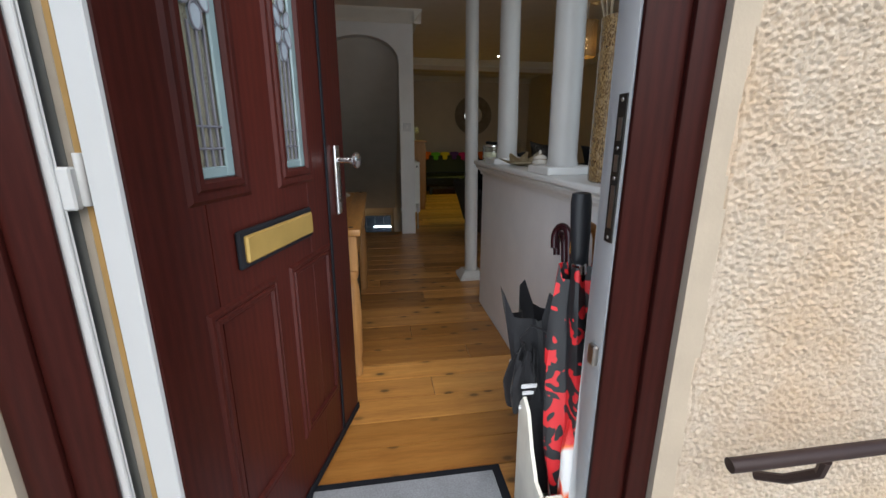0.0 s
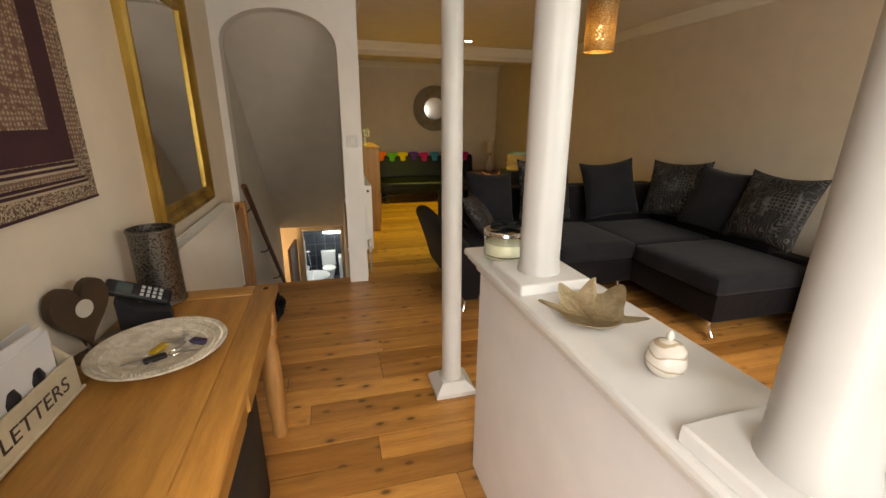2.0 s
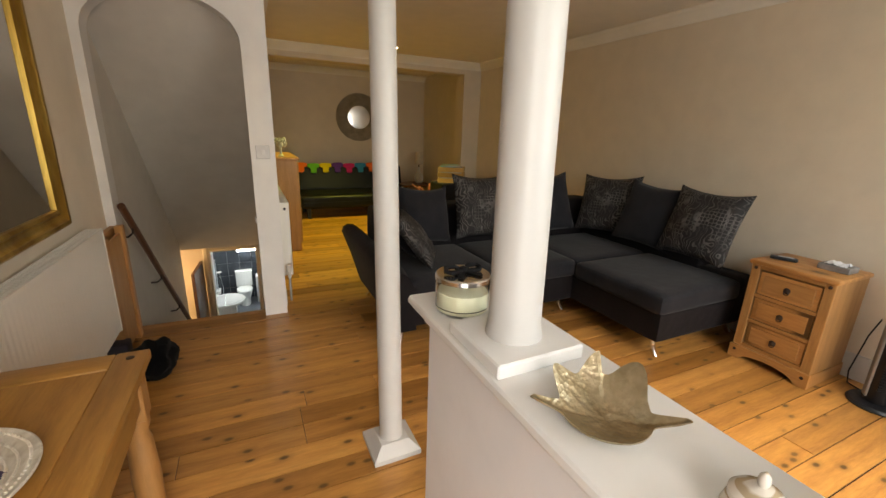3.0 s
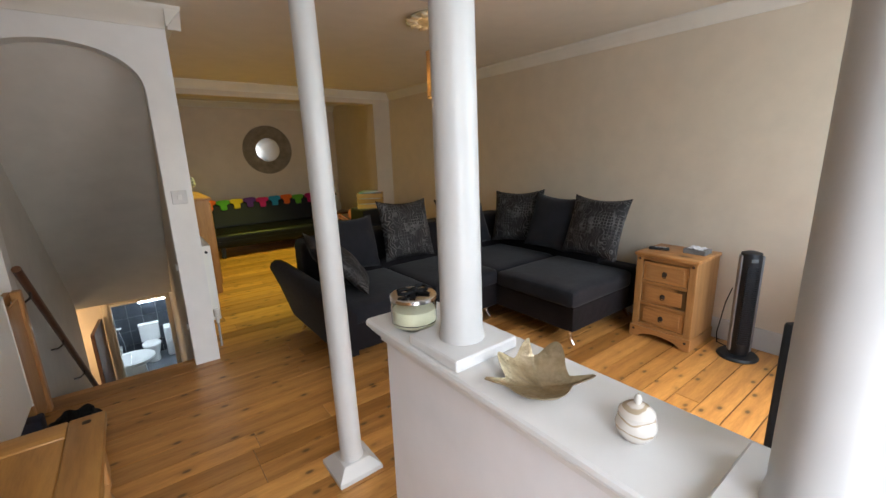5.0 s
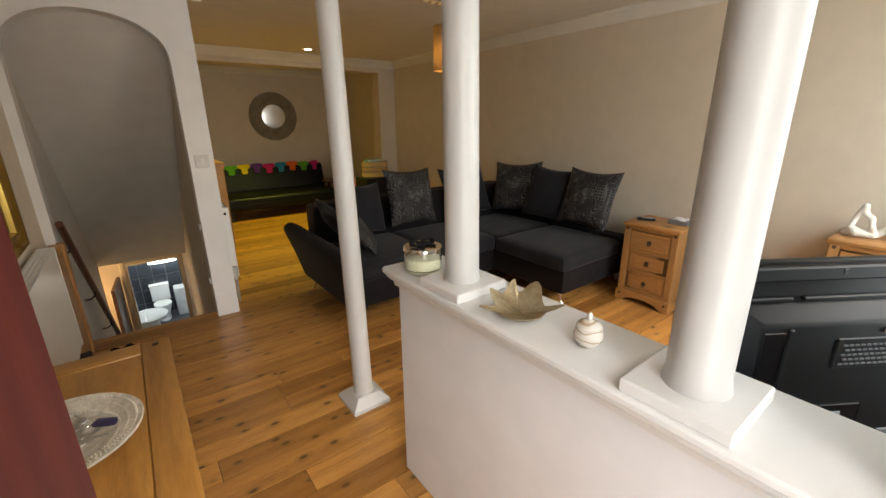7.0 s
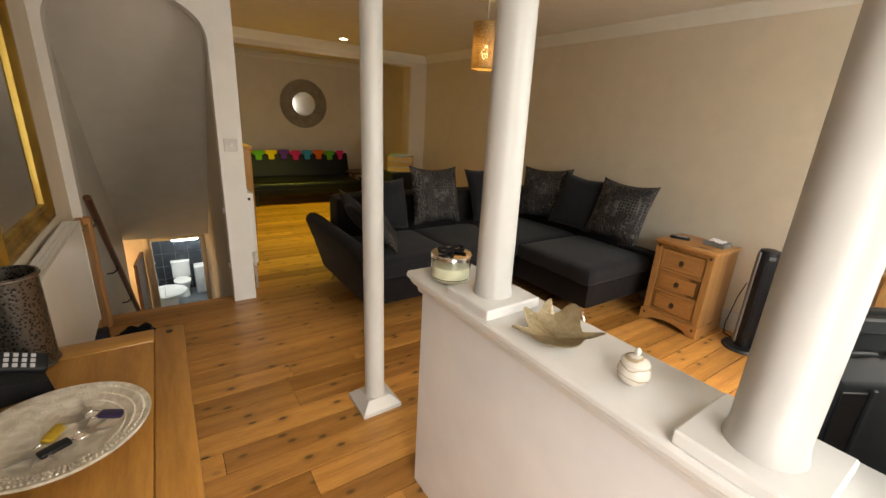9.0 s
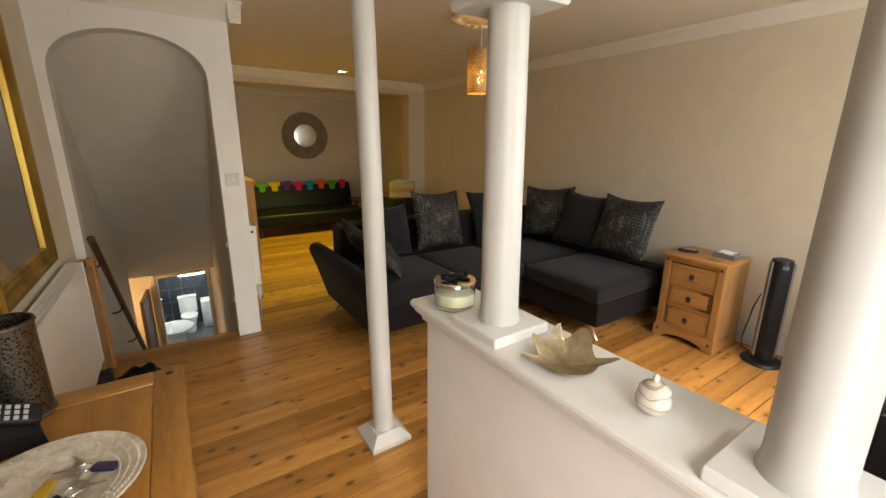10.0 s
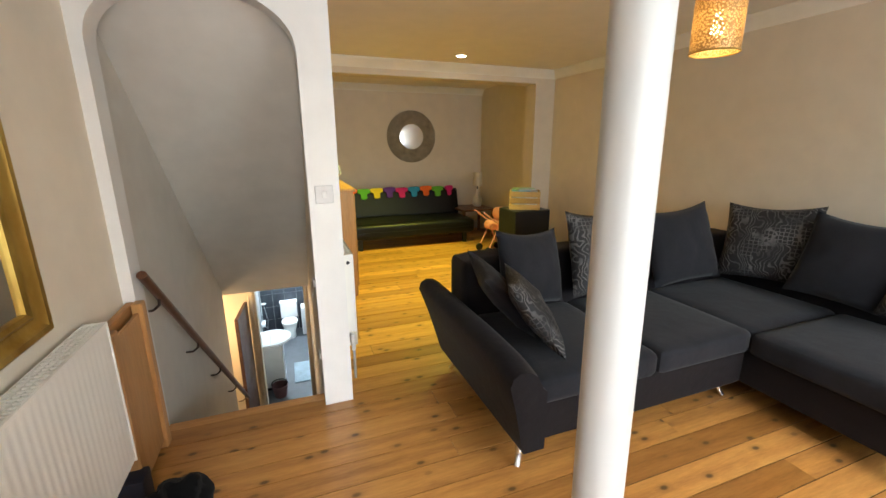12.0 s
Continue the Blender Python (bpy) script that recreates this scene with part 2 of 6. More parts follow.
setting("wall_left", boxm(LX - 0.15, LX, 0.645, 4.60, -0.25, CZ), HALL, "cream painted hall wall", "wall")
setting("wall_right", boxm(RX, RX + 0.15, 0.645, 7.16, -0.2, CZ), WALL, "cream painted living room wall", "wall")
setting("wall_right_back", boxm(3.72, RX + 0.15, 7.40, BY, -0.2, CZ), WALL, "cream painted back room wall", "wall")
setting("wall_back", boxm(0.63, RX + 0.15, BY, BY + 0.15, -0.2, CZ), WALL, "cream painted back room end wall", "wall")
setting("pilaster", boxm(3.56, RX + 0.15, 7.16, 7.40, 0, CZ), WALL, "cream pilaster carrying the ceiling beam", "pilaster")
bm = boxm(0.76, 3.56, 7.16, 7.40, 2.20, CZ)
setting("ceiling_beam", bm, WALL, "painted beam across the ceiling", "beam")

# front wall with door and window openings
WY = 0.555
DX0, DX1 = -0.27, 0.905
bm = bmesh.new()
box(bm, DX0, DX1, WY, FY, 2.16, CZ)
box(bm, DX1, 1.55, WY, FY, -0.25, CZ)
box(bm, 1.55, 3.55, WY, FY, -0.25, 0.80)
box(bm, 1.55, 3.55, WY, FY, 2.12, CZ)
box(bm, 3.55, RX + 0.15, WY, FY, -0.25, CZ)
setting("wall_front", bm, HALL, "painted inside of the front wall", "wall")
bm = bmesh.new()
for a, b, c, d in ((1.55, 3.55, 0.80, 0.86), (1.55, 3.55, 2.06, 2.12), (1.55, 1.61, 0.86, 2.06), (3.49, 3.55, 0.86, 2.06), (2.52, 2.58, 0.86, 2.06)):
    box(bm, a, b, 0.575, 0.625, c, d, 0.006)
setting("window_1", bm, UPVC, "white upvc front window frame", "window")

# roughcast outer face of the front wall
ROUGHCAST = Mat("roughcast_render", 0.9)
rn = ROUGHCAST.noise(75, 6, None, 0.3, 0.7)
ROUGHCAST.base(ROUGHCAST.mix(ROUGHCAST.ramp(ROUGHCAST.noise(4.5, 5), (0.42, (0, 0, 0)), (0.70, (0.42, 0.42, 0.42))), ROUGHCAST.ramp(rn, (0.28, (0.58, 0.47, 0.34)), (0.62, (0.78, 0.69, 0.57))), (0.70, 0.50, 0.30)))
ROUGHCAST.bump(ROUGHCAST.noise(220, 5), 0.6, 0.002)


def roughcast(name, x0, x1, z0, z1, y, step, amp):
    bm = bmesh.new()
    nx, nz = int((x1 - x0) / step), int((z1 - z0) / step)
    rows = []
    for j in range(nz + 1):
        row = []
        for i in range(nx + 1):
            x, z = x0 + (x1 - x0) * i / nx, z0 + (z1 - z0) * j / nz
            p = Vector((x * 105, 3.1, z * 135))
            h = max(-0.35, noise.noise(p) + 0.55 * noise.noise(p * 1.9)) + 0.45 * noise.noise(p * 3.3) + 0.4 * noise.noise(Vector((x * 9, 7, z * 9)))
            # the rough coat ends in a ragged line with a hair crack beside the smooth margin
            rag = x - x0 - 0.016 - 0.016 * noise.noise(Vector((2.5, z * 11, 0))) - 0.006 * noise.noise(Vector((5.5, z * 60, 0)))
            edge = max(0.04, min(1.0, rag / 0.02, (x1 - x) / 0.018 + 0.05))
            crack = 0.006 if step < 0.01 and abs(rag) < 0.0022 and noise.noise(Vector((8.5, z * 7, 0))) > -0.25 else 0.0
            row.append(bm.verts.new((x, y - amp * h * edge + crack, z)))
        rows.append(row)
    for a, b in zip(rows, rows[1:]):
        for i in range(nx):
            bm.faces.new((a[i], a[i + 1], b[i + 1], b[i]))
    return tagged(link(name, bm, ROUGHCAST.m, None, "", 3.2), "cream pebbledash render on the front wall", "wall", "", "structure")


RY = 0.542
roughcast("wall_outside", 0.95, 1.95, 0.10, 1.60, RY, 0.0028, 0.0074)
roughcast("wall_outside_far", 1.95, 4.0, -0.25, 0.80, RY, 0.03, 0.005)
roughcast("wall_outside_low", 0.95, 1.95, -0.25, 0.10, RY, 0.02, 0.005)
roughcast("wall_outside_high", 0.95, 1.55, 1.60, 2.55, RY, 0.02, 0.005)
roughcast("wall_outside_left", -2.2, -0.305, -0.25, 2.55, RY, 0.025, 0.005)
SMOOTHCAST = paint("smooth_render_margin", (0.66, 0.57, 0.44), 0.85, 0.12, 0.5, 5.0, 120)
bm = bmesh.new()
for i in range(40):
    z0 = -0.25 + i * 2.41 / 40
    w = 0.948 + 0.016 * noise.noise(Vector((0.3, 1.7, z0 * 7))) + 0.006 * noise.noise(Vector((0.3, 4.7, z0 * 31)))
    box(bm, 0.905, w + 0.006, 0.534, 0.556, z0, z0 + 2.41 / 40)
setting("trim_render_margin", bm, SMOOTHCAST, "smooth cream render margin round the doorway", "trim")
setting("trim_render_margin_left", boxm(-0.31, -0.27, 0.534, 0.556, -0.25, 2.16), SMOOTHCAST, "smooth cream render margin round the doorway", "trim")

# arch wall at the head of the stairs
bm = bmesh.new()
ax0, ax1, spring, rise = -0.195, 0.605, 1.85, 0.27
N = 28
cxa, hw = (ax0 + ax1) / 2, (ax1 - ax0) / 2
arc = [(cxa + hw * math.cos(math.pi * i / N), spring + rise * math.sin(math.pi * i / N) ** 0.85) for i in range(N + 1)]
outline = [(LX, 0.0), (ax0, 0.0)] + arc[::-1] + [(ax1, 0.0), (0.76, 0.0), (0.76, CZ), (LX, CZ)]
prism(bm, outline, "y", 4.60, 4.73)
setting("wall_arch", bm, paint("arch_wall_paint", (0.76, 0.74, 0.71), 0.6, 0.05, 0.2), "white painted wall with an arched opening", "wall")

# stairwell
setting("wall_stair_left", boxm(LX - 0.15, LX + 0.005, 4.73, 7.05, -2.5, CZ), STAIRWALL, "taupe stairwell wall", "wall")
bm = bmesh.new()
box(bm, 0.63, 0.76, 4.73, BY, -0.2, CZ)
setting("wall_stair_right", bm, WALL, "cream wall between stairs and back room", "wall")
setting("wall_stair_right_low", boxm(0.63, 0.76, 4.73, 8.05, -2.5, -0.2), STAIRWALL, "taupe stairwell wall", "wall")
bm = prism(bmesh.new(), [(4.73, 2.12), (7.12, -0.10), (8.05, -0.10), (8.05, 0.02), (7.19, 0.02), (4.73, 2.30)], "x", LX - 0.9, 0.63)
setting("ceiling_stair", bm, STAIRWALL, "sloping taupe stair soffit", "ceiling")
bm = bmesh.new()
box(bm, LX - 0.9, -0.06, 8.05, 8.17, -2.5, -0.02)
box(bm, 0.665, 0.90, 8.05, 8.17, -2.5, -0.02)
box(bm, -0.06, 0.665, 8.05, 8.17, -0.36, -0.02)
setting("wall_lower_hall", bm, WALL, "cream lower hall wall", "wall")
setting("wall_lower_hall_left", boxm(LX - 1.05, LX - 0.9, 6.6, 8.05, -2.5, -0.02), WALL, "cream lower hall wall", "wall")
setting("wall_lower_hall_near", boxm(LX - 0.9, LX - 0.15, 6.6, 7.05, -2.5, -0.02), WALL, "cream lower hall wall", "wall")
setting("floor_lower", boxm(LX - 1.05, 1.2, 4.6, 11.6, -2.62, -2.5), plain("grey_vinyl", (0.12, 0.13, 0.15), 0.35), "grey lower floor", "floor")

# ceilings and floors beneath the boards
setting("ceiling", boxm(LX - 0.15, RX + 0.15, WY, BY + 0.15, CZ, CZ + 0.12), CEIL, "warm white painted ceiling", "ceiling")
SUBF = plain("dark_subfloor", (0.03, 0.016, 0.008), 0.9)
bm = bmesh.new()
box(bm, LX, RX, FY, 4.66, -0.12, -0.0055)
box(bm, 0.76, RX, 4.66, BY, -0.12, -0.0055)
setting("floor_base", bm, SUBF, "dark void under the floorboards", "floor")

# cornices: a stepped cove run along a wall
COVE = [(0, 0), (0.0, -0.095), (0.012, -0.095), (0.016, -0.082), (0.03, -0.07), (0.05, -0.045), (0.072, -0.026), (0.085, -0.016), (0.09, -0.004), (0.09, 0)]
COVING = paint("cornice_paint", (0.72, 0.68, 0.60), 0.6, 0.05, 0.15)


def cornice(name, axis, at, sign, a, b):
    poly = [((at + sign * d), CZ - 0.001 + h * (1.25 if "arch" in name or "stairwall" in name else 1.0)) for d, h in COVE]
    setting(name, prism(bmesh.new(), poly, axis, a, b), COVING, "white plaster cove cornice", "trim")


cornice("trim_cornice_right", "y", RX, -1, FY, 7.16)
cornice("trim_cornice_left", "y", LX, 1, FY, 4.60)
cornice("trim_cornice_arch", "x", 4.60, -1, LX, 0.76 + 0.085)
cornice("trim_cornice_stairwall", "y", 0.76, 1, 4.515, 7.16)
cornice("trim_cornice_beam", "x", 7.16, -1, 0.76, RX)
cornice("trim_cornice_back", "x", BY, -1, 0.76, 3.72)
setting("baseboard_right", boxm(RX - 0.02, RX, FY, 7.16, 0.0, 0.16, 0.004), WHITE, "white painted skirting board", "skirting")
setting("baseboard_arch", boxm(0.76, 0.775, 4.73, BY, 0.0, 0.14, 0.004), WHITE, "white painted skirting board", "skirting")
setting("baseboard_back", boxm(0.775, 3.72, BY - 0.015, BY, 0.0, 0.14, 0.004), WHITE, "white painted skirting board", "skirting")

# half wall and its moulded cap
setting("half_wall", boxm(0.994, 1.144, FY, 2.43, 0.0, 0.905, 0.003), HALFWALL, "pale painted half wall beside the hall", "wall")
edge = [(0.0, 0.866), (-0.008, 0.866), (-0.011, 0.880), (-0.018, 0.890), (-0.028, 0.896), (-0.030, 0.900), (-0.030, 0.905), (-0.037, 0.907), (-0.042, 0.912),
        (-0.042, 0.918), (-0.037, 0.922), (-0.041, 0.924), (-0.052, 0.926), (-0.057, 0.932), (-0.057, 0.943), (-0.053, 0.949), (-0.049, 0.950)]
cap = [(0.994 + d, z) for d, z in edge] + [(1.144 - d, z) for d, z in edge[::-1]] + [(1.144, 0.905), (0.994, 0.905)]
bm = bmesh.new()
prism(bm, [(x, z) for x, z in cap], "y", FY, 2.447)
box(bm, 0.944, 1.194, 2.447, 2.456, 0.928, 0.948, 0.003)
box(bm, 0.962, 1.176, 2.447, 2.452, 0.900, 0.922, 0.002)
# cap takes the lightened white: window light put into its colour
tagged(link("trim_half_wall_cap", bm, WHITE_LIT, None, "", 0.3), "white glossy moulded cap of the half wall", "trim", "", "structure")

# ground outside, step
setting("ground", boxm(-60, 60, -60, 0.555, -0.42, -0.30), plain("grey_concrete_path", (0.42, 0.40, 0.37), 0.9, 0, 0.25, 90, 0.3, 0.6), "grey concrete ground outside the door", "ground")
setting("doorstep", boxm(-0.35, 1.0, -0.45, 0.58, -0.30, -0.12, 0.01), plain("step_concrete", (0.33, 0.31, 0.28), 0.9, 0, 0.25, 90, 0.3, 0.6), "concrete doorstep", "step")
setting("threshold", boxm(-0.27, 0.905, 0.5605, 0.66, -0.12, 0.012, 0.004), plain("threshold_metal", (0.25, 0.24, 0.22), 0.5), "worn door threshold", "threshold")

# ---- columns ----


def square(bm, prof):
    """A mitred square moulding from (half width, height) pairs."""
    rings = [[bm.verts.new((sx * r, sy * r, z)) for sx, sy in ((-1, -1), (1, -1), (1, 1), (-1, 1))] for r, z in prof[1:-1]]
    bm.faces.new(rings[0][::-1])
    bm.faces.new(rings[-1])
    for a, b in zip(rings, rings[1:]):
        for i in range(4):
            bm.faces.new((a[i], a[(i + 1) % 4], b[(i + 1) % 4], b[i]))


def column(x, y, z0, r0, r1, base, top, plate, label):
    col = thing("column", label, "column", Matrix.Translation((x, y, z0)) @ Matrix.Rotation(radians(-0.9), 4, "Y"), "white columns along the hall")
    h = top - z0
    bm = bmesh.new()
    if base:  # square plinth with a splayed top
        s = 0.105
        lo = [bm.verts.new((sx * s, sy * s, 0)) for sx, sy in ((-1, -1), (1, -1), (1, 1), (-1, 1))]
        m1 = [bm.verts.new((sx * s, sy * s, 0.022)) for sx, sy in ((-1, -1), (1, -1), (1, 1), (-1, 1))]
        m2 = [bm.verts.new((sx * 0.078, sy * 0.078, 0.05)) for sx, sy in ((-1, -1), (1, -1), (1, 1), (-1, 1))]
        m3 = [bm.verts.new((sx * 0.062, sy * 0.062, 0.064)) for sx, sy in ((-1, -1), (1, -1), (1, 1), (-1, 1))]
        bm.faces.new(lo[::-1])
        bm.faces.new(m3)
        for a, b in ((lo, m1), (m1, m2), (m2, m3)):
            for i in range(4):
                bm.faces.new((a[i], a[(i + 1) % 4], b[(i + 1) % 4], b[i]))
        foot = 0.062
    else:
        box(bm, -plate, plate, -plate, plate, 0, 0.03, 0.004)
        foot = 0.029
    # plates on the cap share its painted-in window light
    part("plinth", bm, WHITE if base else WHITE_LIT, col)
    prof = [(r0 * 1.10, foot), (r0 * 1.06, foot + 0.012), (r0, foot + 0.03)]
    for i in range(1, 9):
        k = i / 8
        prof.append((r0 + (r1 - r0) * k ** 1.2, foot + 0.03 + (h - foot - 0.03) * k))
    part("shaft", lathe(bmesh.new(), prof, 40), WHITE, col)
    bm = bmesh.new()
    prof = [(0.0, 0.0), (0.096, 0.0), (0.100, 0.006), (0.100, 0.024), (0.104, 0.027), (0.104, 0.036), (0.107, 0.046), (0.114, 0.056), (0.124, 0.063), (0.128, 0.066), (0.128, 0.074), (0.135, 0.079), (0.138, 0.086), (0.138, 0.118), (0.0, 0.125)]
    square(bm, [(s, h + z) for s, z in prof])
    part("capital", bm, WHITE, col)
    if z0 + h + 0.118 < CZ - 0.01:
        part("stub", boxm(-0.10, 0.10, -0.10, 0.10, h + 0.118, CZ - z0 - 0.003), WALL, col, "cream painted block up to the ceiling")
    return col


column(1.058, 2.967, 0.0, 0.050, 0.046, True, 2.07, 0, "slim tapered white column standing on the floorboards")
column(1.048, 2.117, 0.95, 0.054, 0.050, False, 1.785, 0.100, "white column standing on the half wall cap")
column(1.048, 1.417, 0.95, 0.055, 0.052, False, 1.785, 0.100, "white column standing on the half wall cap beside the television")

# ---- front door and frame ----
dirx, diry = 0.2924, 0.9563
DOOR = Matrix.Translation((-0.0795, 0.4604, 0.018)) @ Matrix.Rotation(math.atan2(diry, dirx), 4, "Z")
door = tagged(new("door_1"), "open mahogany woodgrain front door with leaded glass panes", "door", "", "structure")
door.matrix_basis = DOOR
# leaf axes: x along the width from the hinge, y through the thickness (outer face at y=-0.035), z up
W, T, H, U0 = 0.956, 0.024, 2.05, 0.10
P1, P2, PZ0, PZ1 = (0.258, 0.356), (0.558, 0.662), 0.985, 1.87
Q1, Q2, QZ0, QZ1 = (0.215, 0.465), (0.525, 0.785), 0.20, 0.735
bm = bmesh.new()
box(bm, U0, P1[0], -T, T, 0, H, 0.003)
box(bm, P1[1], P2[0], -T, T, PZ0, PZ1)
box(bm, P2[1], W, -T, T, 0, H, 0.003)
box(bm, P1[0], P2[1], -T, T, 0, PZ0)
box(bm, P1[0], P2[1], -T, T, PZ1, H)
part("leaf", bm, MAHOG, door)
part("leaf_edge", boxm(U0 - 0.012, U0 - 0.001, -T, T, 0.0, H, 0.002), UPVC, door, "white edge of the door leaf")
part("weather_seal", boxm(U0, W, -T - 0.006, -T - 0.0005, 0.0, 0.028, 0.002), RUBBER, door, "black rubber weather seal")
part("edge_seal", boxm(0.790, 0.804, -T - 0.006, -T - 0.0005, 0.03, H, 0.002), RUBBER, door, "black rubber edge seal")


def moulding(bm, x0, x1, z0, z1, y, w, d):
    """A raised frame of four mitred strips."""
    prof = [(0, 0), (0.18, 0.7), (0.4, 0.75), (0.5, 0.45), (0.62, 0.95), (0.85, 1.0), (1, 0.1)]
    rings = []
    for a, h in prof:
        o = -w + w * 1.0 * a
        rings.append([bm.verts.new(p) for p in ((x0 + o, y - d * h, z0 + o), (x1 - o, y - d * h, z0 + o), (x1 - o, y - d * h, z1 - o), (x0 + o, y - d * h, z1 - o))])
    for a, b in zip(rings, rings[1:]):
        for i in range(4):
            bm.faces.new((a[i], a[(i + 1) % 4], b[(i + 1) % 4], b[i]))


for pane in (P1, P2):
    bm = bmesh.new()
    moulding(bm, pane[0], pane[1], PZ0, PZ1, -T, 0.045, 0.009)
    part("glazing_bead", bm, MAHOG, door)
for q in (Q1, Q2):
    bm = bmesh.new()
    moulding(bm, q[0] + 0.035, q[1] - 0.035, QZ0 + 0.035, QZ1 - 0.035, -T, 0.035, 0.008)
    part("raised_panel", bm, MAHOG, door)
GLASS = Mat("leaded_glass", 0.06, 0.0, (0.62, 0.62, 0.50))
GLASS.b.inputs["Transmission Weight"].default_value = 0.82
GLASS.b.inputs["IOR"].default_value = 1.45
GLASS.bump(GLASS.noise(20, 3), 0.15, 0.004)
BEVELG = plain("bevelled_glass_strip", (0.20, 0.27, 0.285), 0.12, 0.0, 0.15, 30, 0.8)
FROST = plain("frosted_glass_petal", (0.32, 0.37, 0.42), 0.25, 0.0, 0.1, 50, 0.6)
LEAD = plain("lead_came", (0.15, 0.15, 0.18), 0.5, 0.1)
for x0, x1 in (P1, P2):
    g = part("pane", boxm(x0, x1, -T + 0.006, -T + 0.016, PZ0, PZ1), GLASS.m, door, "leaded glass pane with a white flower")
    g.visible_shadow = False
    w = x1 - x0
    part("bevel_strip", boxm(x1 - w * 0.26, x1 - 0.002, -T - 0.002, -T + 0.0055, PZ0, PZ1, 0.003), BEVELG, g)
    part("bevel_strip", boxm(x0 + 0.002, x1 - w * 0.26 - 0.001, -T - 0.002, -T + 0.0055, PZ0, PZ0 + 0.022, 0.003), BEVELG, g)
    bm = bmesh.new()
    for k in (0.22, 0.42, 0.62):
        box(bm, x0 + w * k - 0.0022, x0 + w * k + 0.0022, -T, -T + 0.0055, PZ0, PZ0 + 0.27, 0.001)
        box(bm, x0 + w * k - 0.0022, x0 + w * k + 0.0022, -T, -T + 0.0055, PZ0 + 0.40, PZ1, 0.001)
    for zz in (0.055, 0.095):
        box(bm, x0, x1, -T - 0.001, -T + 0.0055, PZ0 + zz - 0.002, PZ0 + zz + 0.002, 0.001)
    part("lead_line", bm, LEAD, g)
    cx, cz = x0 + w * 0.42, PZ0 + 0.334
    petals = [(0, 0.054, 0.014, 0.022, 0), (0.0, -0.054, 0.014, 0.022, 0), (-0.023, 0.021, 0.013, 0.021, 0.45), (0.023, 0.021, 0.013, 0.021, -0.45), (-0.023, -0.021, 0.013, 0.021, -0.45), (0.023, -0.021, 0.013, 0.021, 0.45)]
    for px, pz, ra, rb, rot in petals:
        pm, lm, ring = bmesh.new(), bmesh.new(), []
        for i in range(14):
            a = 2 * math.pi * i / 14
            ex, ez = ra * math.cos(a) * (1 - 0.35 * max(0, math.sin(a)) * (1 if pz > 0 else -1)), rb * math.sin(a)
            ring.append((cx + px + ex * math.cos(rot) - ez * math.sin(rot), cz + pz + ex * math.sin(rot) + ez * math.cos(rot)))
        prism(pm, ring, "y", -T - 0.001, -T + 0.0055)
        part("petal", pm, FROST, g)
        tube(lm, [(x, -T - 0.001, z) for x, z in ring + ring[:1]], 0.0022, 6)
        part("petal_lead", lm, LEAD, g)
# letterbox
part("letterbox", boxm(0.338, 0.645, -T - 0.02, -T - 0.001, 0.802, 0.861, 0.004), BRASS, door, "polished brass letterbox flap")
part("letterbox_frame", boxm(0.322, 0.656, -T - 0.012, -T - 0.0005, 0.790, 0.873, 0.004), RUBBER, door, "black letterbox surround")
# handle
hd = part("door_handle", boxm(0.852, 0.890, -T - 0.014, -T - 0.001, 0.815, 1.040, 0.006, 2), CHROME, door, "chrome handle with back plate")
HX, HZZ = 0.871, 0.993
part("spindle", tube(bmesh.new(), [(HX, -T - 0.012, HZZ), (HX, -T - 0.045, HZZ), (HX + 0.004, -T - 0.060, HZZ - 0.002)], 0.010, 12), CHROME, hd)
knob = lathe(bmesh.new(), [(0.008, 0), (0.011, 0.008), (0.020, 0.012), (0.026, 0.020), (0.026, 0.027), (0.018, 0.034), (0.006, 0.036)], 22)
bmesh.ops.transform(knob, matrix=Matrix.Translation((HX, -T - 0.052, HZZ)) @ Matrix.Rotation(radians(90), 4, "X"), verts=knob.verts)
part("knob", knob, CHROME, hd)
part("keyhole", lathe(bmesh.new(), [(0.009, 0), (0.009, 0.003)], 12, (0, 0, 0)), IRON, hd).matrix_basis = Matrix.Translation((HX, -T - 0.0145, 0.865)) @ Matrix.Rotation(radians(90), 4, "X")

# frame: woodgrain outside, white inside
fr = tagged(new("door_frame_1"), "mahogany woodgrain door frame, white on the inside", "door frame", "", "structure")
bm = bmesh.new()
box(bm, 0.770, 0.905, 0.560, 0.572, -0.12, 2.16, 0.004, 2)
box(bm, 0.852, 0.905, 0.548, 0.562, -0.12, 2.16, 0.005, 2)
part("jamb", bm, MAHOG, fr)
bm = bmesh.new()
box(bm, -0.270, -0.1415, 0.560, 0.570, -0.12, 2.16, 0.004, 2)
box(bm, -0.270, -0.205, 0.548, 0.562, -0.12, 2.16, 0.005, 2)
part("jamb", bm, MAHOG, fr)
part("head", boxm(-0.1415, 0.770, 0.560, 0.572, 2.085, 2.16, 0.004), MAHOG, fr)
bm = bmesh.new()
box(bm, 0.768, 0.905, 0.5725, 0.636, -0.10, 2.16, 0.004, 2)
box(bm, 0.772, 0.905, 0.636, 0.648, -0.10, 2.16, 0.003)
part("inner_jamb", bm, UPVC, fr, "white inner jamb")
bm = bmesh.new()
box(bm, -0.270, -0.130, 0.5705, 0.576, -0.10, 2.16, 0.002)
box(bm, -0.270, -0.128, 0.576, 0.580, -0.10, 2.16, 0.002)
box(bm, -0.270, -0.100, 0.604, 0.612, -0.10, 2.16, 0.003)
box(bm, -0.270, -0.098, 0.612, 0.622, -0.10, 2.16)
